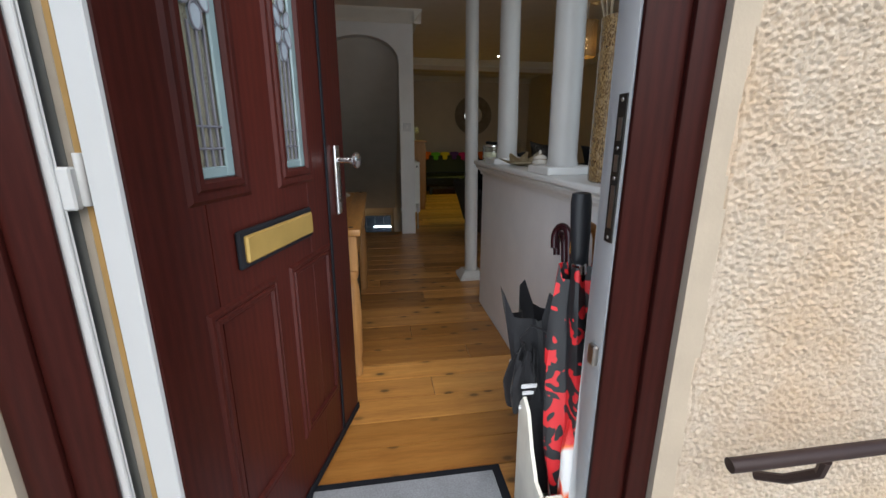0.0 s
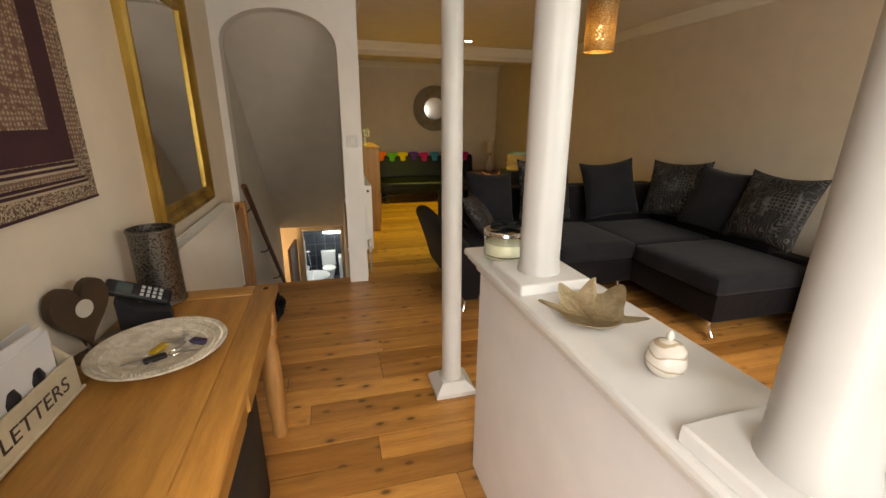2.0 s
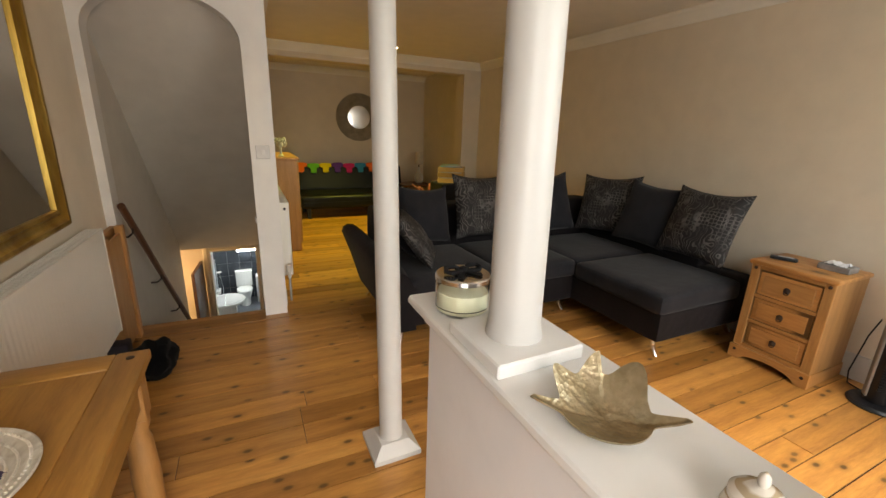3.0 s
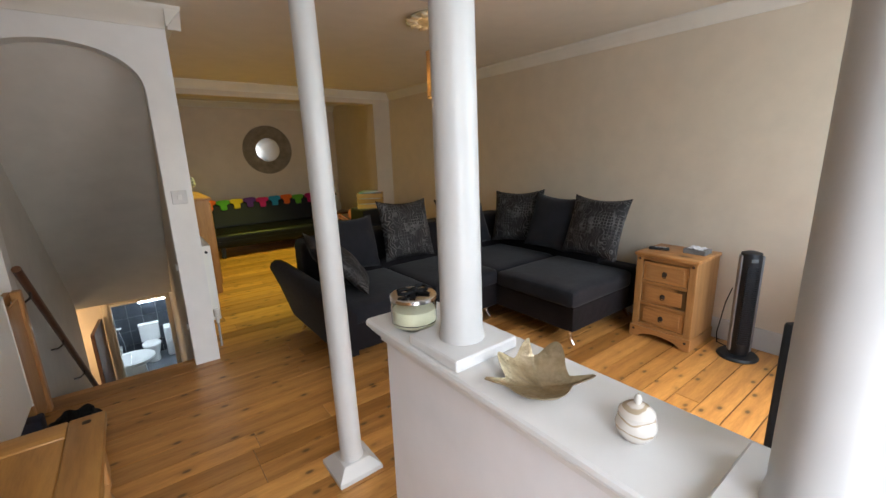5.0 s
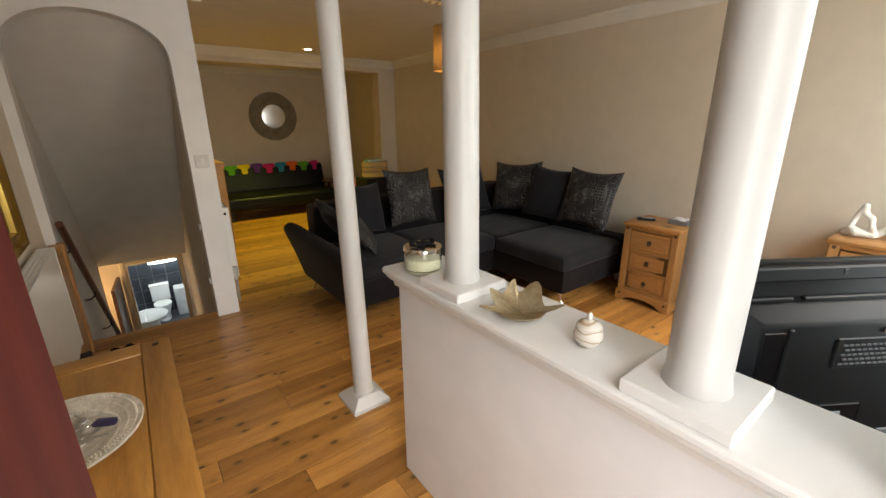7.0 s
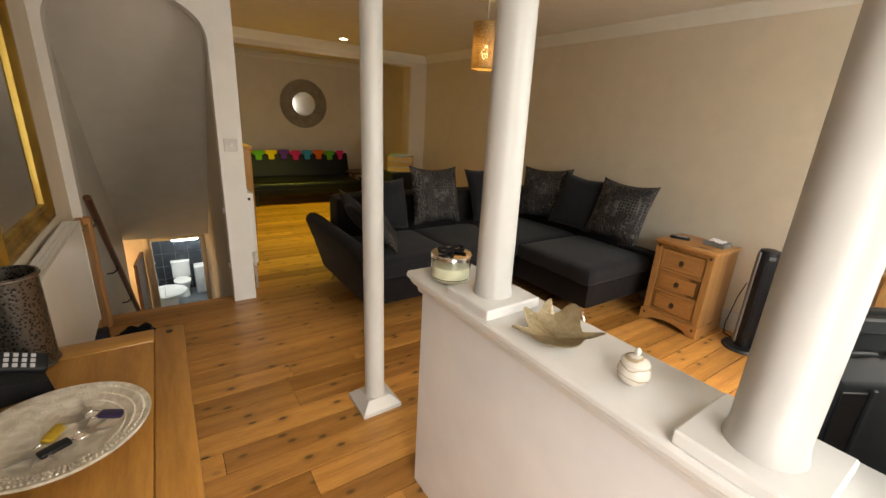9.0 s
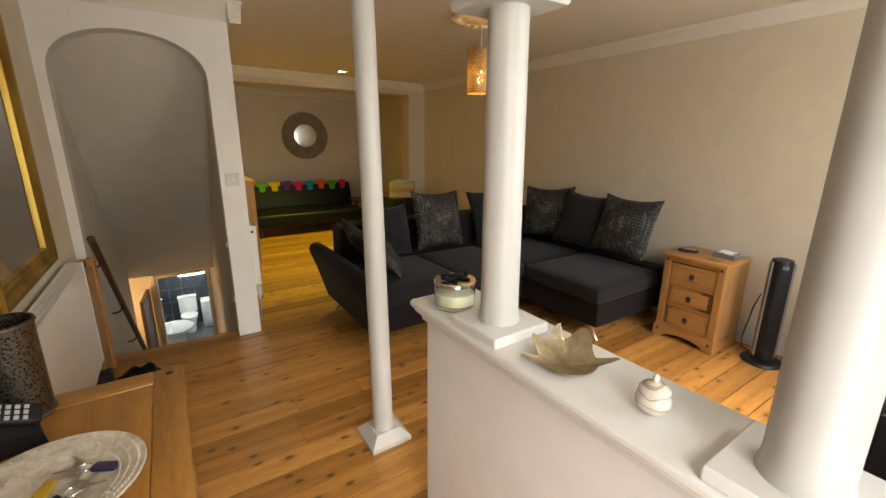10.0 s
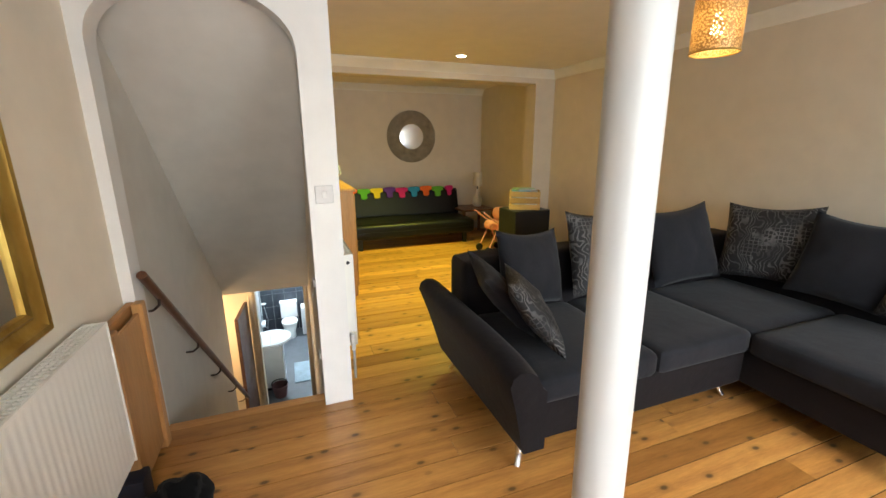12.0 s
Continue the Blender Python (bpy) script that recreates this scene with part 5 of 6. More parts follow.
SLOT = plain("vent_slot", (0.16, 0.17, 0.185), 0.5)
for g0, g1 in ((-0.18, 0.025), (0.048, 0.225)):
    for i in range(5):
        bm = bmesh.new()
        n = int((g1 - g0) / 0.014)
        for k in range(n):
            x = g0 + (k + 0.5 * (i % 2)) * 0.014
            box(bm, x, x + 0.009, -0.0585, -0.0555, 0.462 + i * 0.0118, 0.466 + i * 0.0118)
        part("vent_grille", bm, SLOT, vg)
part("lower_recess", boxm(-0.26, -0.085, -0.0545, -0.050, 0.16, 0.355, 0.004), LEATHER, tv, "dark socket recess")
part("rating_label", boxm(-0.24, -0.135, -0.0575, -0.0545, 0.24, 0.335, 0.001), plain("grey_label", (0.4, 0.42, 0.45), 0.5), tv, "pale rating label")
part("lower_vent", boxm(-0.02, 0.20, -0.0555, -0.050, 0.245, 0.275, 0.002), SLOT, tv)
part("screw_boss", lathe(bmesh.new(), [(0.007, 0), (0.008, 0.004), (0.004, 0.005)], 12), CHROME, tv).matrix_basis = Matrix.Translation((-0.085, -0.0525, 0.545)) @ Matrix.Rotation(radians(90), 4, "X")
part("neck", boxm(-0.06, 0.06, -0.03, 0.02, 0.012, 0.12, 0.01), BLACKP, tv)
part("foot", boxm(-0.25, 0.25, -0.11, 0.13, 0.0, 0.014, 0.006), BLACKP, tv)
stand = thing("tv_stand", "low black television stand", "tv stand", TVM)
part("top", boxm(-0.45, 0.45, -0.15, 0.17, 0.445, 0.47, 0.004), BLACKP, stand)
part("shelf", boxm(-0.43, 0.43, -0.14, 0.16, 0.05, 0.07, 0.003), BLACKP, stand)
for x in (-0.44, 0.42):
    part("side", boxm(x, x + 0.02, -0.14, 0.16, 0.0, 0.445, 0.003), BLACKP, stand)

# ---- pine bedside drawers, chest and ornaments ----


def iron_pull(parent, x, y, z):
    h = part("pull", lathe(bmesh.new(), [(0.018, 0), (0.019, 0.003), (0.012, 0.006), (0.006, 0.009)], 10), IRON, parent, "dark iron pull")
    h.matrix_basis = Matrix.Translation((x, y, z)) @ Matrix.Rotation(radians(-90), 4, "Y")
    part("ring", tube(bmesh.new(), [(0.0, 0.013 * math.sin(a), 0.013 * math.cos(a)) for a in [2 * math.pi * i / 12 for i in range(13)]], 0.003, 6), IRON, h).matrix_basis = Matrix.Translation((0.0, 0.0, 0.008)) @ Matrix.Rotation(radians(90), 4, "Y") @ Matrix.Translation((0, 0, -0.012))


def drawers(name, label, x0, x1, y0, y1, h, rows, cols, cat):
    """Front faces -x; carcass, overhanging top, arched plinth, recessed drawers."""
    c = thing(name, label, cat, Matrix.Translation((x0, (y0 + y1) / 2, 0)))
    w, d = (y1 - y0) / 2, x1 - x0
    part("top", boxm(-0.018, d, -w - 0.012, w + 0.012, h - 0.028, h, 0.008, 2), PINE, c)
    body = bmesh.new()
    box(body, 0.014, d - 0.004, -w, -w + 0.02, 0.0, h - 0.028, 0.003)
    box(body, 0.014, d - 0.004, w - 0.02, w, 0.0, h - 0.028, 0.003)
    box(body, d - 0.016, d - 0.004, -w + 0.02, w - 0.02, 0.06, h - 0.028)
    box(body, 0.03, d - 0.016, -w + 0.02, w - 0.02, 0.07, 0.085)
    part("carcass", body, PINE_Z, c)
    for s in (-1, 1):
        part("stile", boxm(0.0, 0.02, s * w - 0.05 * (s > 0), s * w + 0.05 * (s < 0), 0.09, h - 0.028, 0.003), PINE_Z, c)
    arc = [(-w - 0.008, 0.0), (-w - 0.008, 0.09), (w + 0.008, 0.09), (w + 0.008, 0.0), (w - 0.06, 0.0)]
    arc += [(w - 0.06 - (2 * w - 0.12) * i / 12, 0.012 + 0.038 * math.sin(math.pi * i / 12) ** 0.6) for i in range(13)] + [(-w + 0.06, 0.0)]
    part("plinth", prism(bmesh.new(), arc, "x", -0.014, 0.012), PINE, c)
    part("side_plinth", boxm(0.012, d - 0.004, -w - 0.008, -w, 0.0, 0.09, 0.003), PINE_X, c)
    top_z, bot_z = h - 0.055, 0.10
    rh = (top_z - bot_z) / rows
    part("front_rail", boxm(0.0, 0.02, -w + 0.05, w - 0.05, h - 0.055, h - 0.028, 0.002), PINE, c)
    cw = (2 * w - 0.1) / cols
    for i in range(rows):
        z0 = bot_z + i * rh
        part("front_rail", boxm(0.002, 0.02, -w + 0.05, w - 0.05, z0 - 0.008, z0 + 0.014, 0.002), PINE, c)
        for j in range(cols):
            ya = -w + 0.05 + j * cw
            dd = part("drawer", boxm(0.008, 0.028, ya + 0.006, ya + cw - 0.006, z0 + 0.016, z0 + rh - 0.012, 0.003), PINE, c)
            bm = bmesh.new()
            box(bm, 0.003, 0.009, ya + 0.03, ya + cw - 0.03, z0 + 0.036, z0 + rh - 0.032, 0.004)
            part("drawer_panel", bm, PINE, dd)
            iron_pull(dd, 0.003, ya + cw / 2, z0 + rh / 2)
    for s in (-1, 1):
        part("stud", lathe(bmesh.new(), [(0.010, 0), (0.010, 0.002), (0.005, 0.004)], 10), IRON, c).matrix_basis = Matrix.Translation((-0.0005, s * (w - 0.025), h - 0.05)) @ Matrix.Rotation(radians(-90), 4, "Y")
        part("stud", lathe(bmesh.new(), [(0.010, 0), (0.010, 0.002), (0.005, 0.004)], 10), IRON, c).matrix_basis = Matrix.Translation((-0.0145, s * (w - 0.025), 0.06)) @ Matrix.Rotation(radians(-90), 4, "Y")
    return c


drawers("bedside_drawers", "waxed pine three-drawer chest with iron pulls beside the sofa", 3.42, 3.81, 2.44, 2.865, 0.675, 3, 1, "drawers")
drawers("chest_of_drawers", "wide waxed pine chest of drawers with white figurines on top", 3.43, 3.82, 0.72, 1.63, 0.80, 3, 2, "chest")
rc = thing("remote_control", "small black remote control on the pine drawers", "remote", Matrix.Translation((3.58, 2.78, 0.675)) @ Matrix.Rotation(radians(20), 4, "Z"))
part("case", boxm(-0.025, 0.025, -0.07, 0.07, 0, 0.02, 0.008, 2), BLACKP, rc)
part("button_strip", boxm(-0.012, 0.012, -0.05, 0.03, 0.0202, 0.0215, 0.001), KEYCAP, rc)
tr = thing("tissue_box", "flat grey box with white tissue on the drawers", "box", Matrix.Translation((3.65, 2.54, 0.675)))
part("box", boxm(-0.06, 0.06, -0.075, 0.075, 0, 0.035, 0.004), plain("grey_print_card", (0.22, 0.21, 0.20), 0.6, 0, 0.5, 30), tr)
bm = bmesh.new()
bmesh.ops.create_grid(bm, x_segments=10, y_segments=10, size=0.05)
for v in bm.verts:
    v.co.z = 0.045 + 0.02 * noise.noise(v.co * 40) - 2.0 * (v.co.x ** 2 + v.co.y ** 2)
part("tissue", bm, PAPER, tr, "white tissue")

# abstract white figurines, each one plain mesh
PLASTER = plain("white_plaster", (0.72, 0.68, 0.60), 0.7, 0, 0.08)


def blob_chain(balls, label, at, yaw=0):
    bm = bmesh.new()
    for (x, y, z), r in balls:
        bmesh.ops.create_icosphere(bm, subdivisions=2, radius=r, matrix=Matrix.Translation((x, y, z)))
    for ((xa, ya, za), ra), ((xb, yb, zb), rb) in zip(balls, balls[1:]):
        tube(bm, [(xa, ya, za), ((xa + xb) / 2, (ya + yb) / 2, (za + zb) / 2), (xb, yb, zb)], (ra + rb) * 0.46, 10, 1.0)
    ob = solo("figurine", bm, PLASTER, label, "figurine", Matrix.Translation(at) @ Matrix.Rotation(radians(yaw), 4, "Z"), "white figurines", 1.3)
    ob.matrix_basis = ob.matrix_basis @ Matrix.Scale(1.12, 4)
    rm = ob.modifiers.new("fuse", "REMESH")
    rm.mode, rm.voxel_size, rm.use_smooth_shade = "VOXEL", 0.0045, True
    sm = ob.modifiers.new("soften", "SMOOTH")
    sm.iterations = 6
    return ob


blob_chain([((0.0, 0.055, 0.02), 0.02), ((-0.02, 0.02, 0.03), 0.026), ((0, -0.05, 0.022), 0.02), ((-0.02, -0.04, 0.06), 0.014), ((0, -0.03, 0.10), 0.016), ((0, 0.0, 0.125), 0.018), ((0, 0.005, 0.165), 0.016), ((0, 0.03, 0.10), 0.014), ((-0.02, 0.04, 0.05), 0.014)], "white abstract seated figurine with folded knees", (3.58, 1.535, 0.80))
blob_chain([((0, 0.12, 0.018), 0.018), ((0, 0.075, 0.055), 0.026), ((0, 0.02, 0.034), 0.034), ((0, -0.04, 0.036), 0.034), ((0, -0.075, 0.075), 0.030), ((0, -0.09, 0.115), 0.018), ((0, -0.085, 0.145), 0.020)], "white abstract reclining figurine", (3.60, 1.34, 0.80))
blob_chain([((0, 0.045, 0.022), 0.024), ((0, -0.045, 0.022), 0.024), ((0, -0.012, 0.05), 0.030), ((0, 0.0, 0.088), 0.020)], "small white abstract seated figurine", (3.60, 1.14, 0.80))
solo("speaker_box", boxm(-0.05, 0.05, -0.06, 0.06, 0, 0.09, 0.008), BLACKP, "small dark box on the pine chest", "box", Matrix.Translation((3.62, 0.96, 0.80)))

# ---- tower heater ----
hx = thing("tower_heater", "slim black tower heater with silver sides", "heater", Matrix.Translation((3.615, 2.20, 0.0)) @ Matrix.Rotation(radians(35), 4, "Z"))
part("foot", lathe(bmesh.new(), [(0.12, 0), (0.125, 0.008), (0.115, 0.022), (0.05, 0.028)], 32), BLACKP, hx)
part("column", lathe(bmesh.new(), [(0.058, 0.026), (0.062, 0.04), (0.062, 0.72), (0.058, 0.745), (0.03, 0.755)], 28), BLACKP, hx)
for s in (-1, 1):
    part("side_trim", boxm(-0.03, 0.012, s * 0.060 - 0.008, s * 0.060 + 0.008, 0.05, 0.73, 0.005), plain("silver_plastic", (0.30, 0.31, 0.33), 0.35, 0.6), hx, "silver side trim")
for i in range(36):
    part("grille_slat", boxm(-0.066, -0.050, -0.036, 0.036, 0.11 + i * 0.0155, 0.116 + i * 0.0155), BLACKP, hx)
part("display", boxm(-0.067, -0.055, -0.02, 0.02, 0.69, 0.715, 0.002), plain("grey_display", (0.12, 0.13, 0.14), 0.2), hx)
solo("power_cable", tube(bmesh.new(), [(3.70, 2.28, 0.006), (3.74, 2.37, 0.006), (3.808, 2.40, 0.05), (3.814, 2.37, 0.30), (3.818, 2.34, 0.42)], 0.004, 6), RUBBER, "black power cable running up the wall", "cable")

# ---- corner sofa ----
sofa = thing("corner_sofa", "charcoal corduroy corner sofa with a black-brown base and chrome feet", "sofa", Matrix.Translation((2.63, 3.90, 0.0)))
SX, SY = 2.6, 4.0


def soft(bm, x0, x1, y0, y1, z0, z1, r, puff=0.0, seed=1):
    """A rounded upholstered block."""
    b2 = bmesh.new()
    nx, ny = max(4, int((x1 - x0) / 0.05)), max(4, int((y1 - y0) / 0.05))
    bmesh.ops.create_cube(b2, size=1)
    bmesh.ops.subdivide_edges(b2, edges=b2.edges, cuts=13, use_grid_fill=True)
    hx_, hy_, hz_ = (x1 - x0) / 2, (y1 - y0) / 2, (z1 - z0) / 2
    for v in b2.verts:
        c = Vector([math.copysign(abs(2 * q) ** 0.8, q) for q in v.co])
        p = Vector((c.x * hx_, c.y * hy_, c.z * hz_))
        inner = Vector((max(-hx_ + r, min(hx_ - r, p.x)), max(-hy_ + r, min(hy_ - r, p.y)), max(-hz_ + r, min(hz_ - r, p.z))))
        d = p - inner
        if d.length > 0:
            p = inner + d.normalized() * min(d.length, r)
        if p.z > 0:
            p.z += puff * (1 - (p.x / hx_) ** 2) * (1 - (p.y / hy_) ** 2) + 0.003 * noise.noise(Vector((p.x * 9, p.y * 9, seed)))
        v.co = p + Vector(((x0 + x1) / 2, (y0 + y1) / 2, (z0 + z1) / 2))
    me = bpy.data.meshes.new("tmp")
    b2.to_mesh(me)
    b2.free()
    bm.from_mesh(me)
    bpy.data.meshes.remove(me)
    return bm


def L(x0, x1, y0, y1):
    return x0 - SX, x1 - SX, y0 - SY, y1 - SY


part("base", soft(bmesh.new(), *L(1.37, 2.83, 3.88, 4.86), 0.125, 0.335, 0.02), DARKFAB, sofa)
part("base", soft(bmesh.new(), *L(2.80, 3.74, 3.10, 4.86), 0.125, 0.33, 0.02), DARKFAB, sofa)
part("seat_cushion", soft(bmesh.new(), *L(1.42, 2.12, 3.85, 4.62), 0.325, 0.465, 0.04, 0.02, 2), GREYFAB, sofa)
part("seat_cushion", soft(bmesh.new(), *L(2.12, 2.80, 3.85, 4.62), 0.325, 0.465, 0.04, 0.02, 3), GREYFAB, sofa)
part("seat_cushion", soft(bmesh.new(), *L(2.77, 3.60, 3.085, 3.86), 0.315, 0.455, 0.04, 0.015, 4), GREYFAB, sofa)
part("seat_cushion", soft(bmesh.new(), *L(2.80, 3.60, 3.86, 4.62), 0.315, 0.455, 0.04, 0.015, 5), GREYFAB, sofa)
part("backrest", soft(bmesh.new(), *L(1.40, 3.74, 4.60, 4.87), 0.30, 0.80, 0.06), DARKFAB, sofa)
part("backrest", soft(bmesh.new(), *L(3.56, 3.745, 3.40, 4.70), 0.30, 0.74, 0.05), DARKFAB, sofa)
part("end_roll", soft(bmesh.new(), *L(3.55, 3.745, 3.08, 3.42), 0.13, 0.48, 0.05), DARKFAB, sofa)
# flared arm, lofted along y
bm = bmesh.new()
loops = []
ny = 16
for j in range(ny + 1):
    k = j / ny
    y = 3.83 + k * 1.04
    top = 0.56 + 0.05 * math.sin(math.pi * min(1, k * 1.6) * 0.5) + 0.05 * max(0, k - 0.55)
    f = min(1, k / 0.12)
    top = 0.45 + (top - 0.45) * (0.75 + 0.25 * math.sin(f * math.pi / 2))
    out = 1.335 - 0.085 * (top - 0.13) / 0.5 - 0.05 * k
    poly = [(1.345, 0.13), (1.335, 0.16), (1.335 + (out - 1.335) * 0.55, 0.13 + (top - 0.13) * 0.55), (out, top - 0.06), (out + 0.012, top - 0.02), (out + 0.045, top), (out + 0.09, top - 0.004),
            (out + 0.13, top - 0.03), (out + 0.16, top - 0.09), (1.45, 0.42), (1.45, 0.13)]
    loops.append([bm.verts.new((x - SX, y - SY, z)) for x, z in poly])
for a, b in zip(loops, loops[1:]):
    for i in range(len(a)):
        bm.faces.new((a[i], a[(i + 1) % len(a)], b[(i + 1) % len(b)], b[i]))
bm.faces.new(loops[0])
bm.faces.new(loops[-1][::-1])
part("arm", bm, DARKFAB, sofa, "", 1.0)


def sofa_foot(x, y, yaw):
    f = part("foot", tube(bmesh.new(), [(0, 0, 0.128), (0, -0.004, 0.09), (0, -0.014, 0.05), (0, -0.034, 0.018), (0, -0.045, 0.006)], 0.020, 12, 0.75), CHROME, sofa, "curved chrome foot")
    f.matrix_basis = Matrix.Translation((x - SX, y - SY, 0)) @ Matrix.Rotation(radians(yaw), 4, "Z")


for x, y, yaw in ((1.385, 3.93, -40), (2.76, 3.99, 30), (2.86, 3.17, 0), (1.42, 4.78, -140), (3.68, 3.2, 40), (3.68, 4.78, 140)):
    sofa_foot(x, y, yaw)

# scatter cushions
ZEB = Mat("black_silver_print", 0.75)
zc = ZEB.coord
zn = ZEB.noise(6, 2)
zw = ZEB.n("ShaderNodeTexWave", Vector=zc, Scale=12.0, Distortion=24.0, Detail=1.2, Detail_Scale=0.9)
zv = ZEB.n("ShaderNodeTexVoronoi", Vector=zc, Scale=40.0, Randomness=0.25)
zv.feature = "DISTANCE_TO_EDGE"
lines = ZEB.ramp(zw.outputs["Fac"], (0.70, (0, 0, 0)), (0.82, (1, 1, 1)))
scales = ZEB.ramp(zv.outputs["Distance"], (0.06, (1, 1, 1)), (0.13, (0, 0, 0)))
pat = ZEB.mix(ZEB.ramp(zn, (0.50, (0, 0, 0)), (0.53, (1, 1, 1))), lines, scales)
ZEB.base(ZEB.mix(ZEB.maths("MULTIPLY", pat, ZEB.ramp(ZEB.noise(9, 3), (0.35, (0.15, 0.15, 0.15)), (0.6, (1, 1, 1)))), (0.009, 0.008, 0.009), (0.105, 0.10, 0.10)))
ZEB.bump(pat, 0.3, 0.002)


def cushion(label, mat_, at, size, thick, facing, lean, roll=0.0, seed=0):
    """A square scatter cushion whose face looks along the compass angle 'facing'."""
    n = 18
    bm = bmesh.new()
    sheets = []
    for s in (1, -1):
        g = []
        for j in range(n + 1):
            row = []
            for i in range(n + 1):
                u, v = 2 * i / n - 1, 2 * j / n - 1
                puff = max(0.0, (1 - u * u) * (1 - v * v)) ** 0.42
                ed = 0.07 * (1 - v * v) * u, 0.07 * (1 - u * u) * v
                wr = 0.012 * noise.noise(Vector((u * 2.4, v * 2.4, seed + s))) + 0.006 * noise.noise(Vector((u * 7, v * 7, seed)))
                sag = -0.02 * (1 - u * u) * (v > 0) * v
                row.append(bm.verts.new(((u - ed[0]) * size / 2, s * puff * thick / 2 + wr * puff, (v - ed[1]) * size / 2 + sag)))
            g.append(row)
        for a, b in zip(g, g[1:]):
            for i in range(n):
                bm.faces.new((a[i], a[i + 1], b[i + 1], b[i]))
        sheets.append(g)
    bmesh.ops.remove_doubles(bm, verts=bm.verts, dist=0.0008)
    m = Matrix.Translation((at[0] + 0.04, at[1] - 0.10, at[2] + 0.035)) @ Matrix.Rotation(radians(facing), 4, "Z") @ Matrix.Rotation(radians(lean), 4, "X") @ Matrix.Rotation(radians(roll), 4, "Y")
    return solo("scatter_cushion", bm, mat_, label, "cushion", m, "sofa cushions", 1.4)


# facing 0: the face looks along -y; -90: along -x
ZL, GL = "black cushion with silver zebra print", "plain charcoal corduroy cushion"
cushion(ZL + ", leaning at the sofa end", ZEB.m, (3.42, 3.36, 0.775), 0.52, 0.17, -90, -20, 1, 1)
cushion(GL, GREYFAB, (3.45, 3.80, 0.76), 0.52, 0.17, -84, -20, 3, 2)
cushion(ZL, ZEB.m, (3.47, 4.27, 0.77), 0.53, 0.17, -72, -18, -3, 3)
cushion(GL + " in the sofa corner", GREYFAB, (2.95, 4.50, 0.755), 0.53, 0.18, -8, -18, -6, 4)
cushion(ZL, ZEB.m, (2.28, 4.50, 0.765), 0.53, 0.17, 4, -16, 2, 5)
cushion(GL, GREYFAB, (1.78, 4.53, 0.71), 0.46, 0.18, 10, -18, 4, 6)
cushion(ZL + ", resting on the arm", ZEB.m, (1.56, 4.16, 0.63), 0.44, 0.13, 66, -38, 5, 7)
cushion("plain black back of a scatter cushion on the arm", DARKFAB, (1.46, 4.32, 0.67), 0.42, 0.12, 72, -40, -8, 8)

# ---- pendant lamp, ceiling rose, downlight ----
PIERCE = Mat("pierced_gold_shade", 0.45, 0.5)
sv = PIERCE.n("ShaderNodeTexVoronoi", Vector=PIERCE.coord, Scale=120.0)
PIERCE.base(PIERCE.ramp(sv.outputs["Distance"], (0.3, (0.55, 0.40, 0.20)), (0.6, (0.25, 0.16, 0.07))))
PIERCE.b.inputs["Transmission Weight"].default_value = 0.0
trs = PIERCE.t.nodes.new("ShaderNodeBsdfTranslucent")
trs.inputs[0].default_value = (0.55, 0.33, 0.12, 1)
mx = PIERCE.t.nodes.new("ShaderNodeMixShader")
PIERCE.put(mx.inputs[0], PIERCE.ramp(sv.outputs["Distance"], (0.35, (0.16, 0.16, 0.16)), (0.55, (0.05, 0.05, 0.05))))
out = PIERCE.t.nodes["Material Output"]
PIERCE.t.links.new(PIERCE.b.outputs[0], mx.inputs[1])
PIERCE.t.links.new(trs.outputs[0], mx.inputs[2])
hole = PIERCE.t.nodes.new("ShaderNodeBsdfTransparent")
mx2 = PIERCE.t.nodes.new("ShaderNodeMixShader")
PIERCE.put(mx2.inputs[0], PIERCE.ramp(sv.outputs["Distance"], (0.20, (1, 1, 1)), (0.26, (0, 0, 0))))
PIERCE.t.links.new(mx.outputs[0], mx2.inputs[1])
PIERCE.t.links.new(hole.outputs[0], mx2.inputs[2])
PIERCE.t.links.new(mx2.outputs[0], out.inputs[0])
pn = thing("pendant_lamp", "pierced gold cylinder pendant shade with a glowing bulb", "lamp", Matrix.Translation((2.33, 3.85, CZ)))
part("shade", lathe(bmesh.new(), [(0.098, -0.52), (0.098, -0.22)], 44, (0, 0, 0), False), PIERCE.m, pn)
bm = bmesh.new()
for z in (-0.52, -0.22):
    part("shade_ring", tube(bmesh.new(), [(0.098 * math.cos(a), 0.098 * math.sin(a), z) for a in [2 * math.pi * i / 40 for i in range(41)]], 0.004, 6), BRASS, pn)
for i in range(3):
    a = 2 * math.pi * i / 3
    part("spoke", tube(bmesh.new(), [(0, 0, -0.23), (0.098 * math.cos(a), 0.098 * math.sin(a), -0.222)], 0.002, 5), BRASS, pn)
part("flex", tube(bmesh.new(), [(0, 0, -0.01), (0, 0, -0.30)], 0.004, 8), plain("white_flex", (0.6, 0.58, 0.52), 0.5), pn)
part("lampholder", lathe(bmesh.new(), [(0.012, -0.30), (0.019, -0.31), (0.019, -0.355), (0.013, -0.36)], 16), plain("lampholder_white", (0.6, 0.58, 0.5), 0.5), pn)
BULB = Mat("glowing_bulb", 0.4)
BULB.b.inputs["Emission Color"].default_value = (1.0, 0.72, 0.32, 1)
BULB.b.inputs["Emission Strength"].default_value = 4.5
bl = part("bulb", lathe(bmesh.new(), [(0.013, -0.36), (0.018, -0.38), (0.029, -0.41), (0.030, -0.425), (0.022, -0.446), (0.006, -0.455)], 20), BULB.m, pn, "warm glowing bulb")
bl.visible_shadow = False
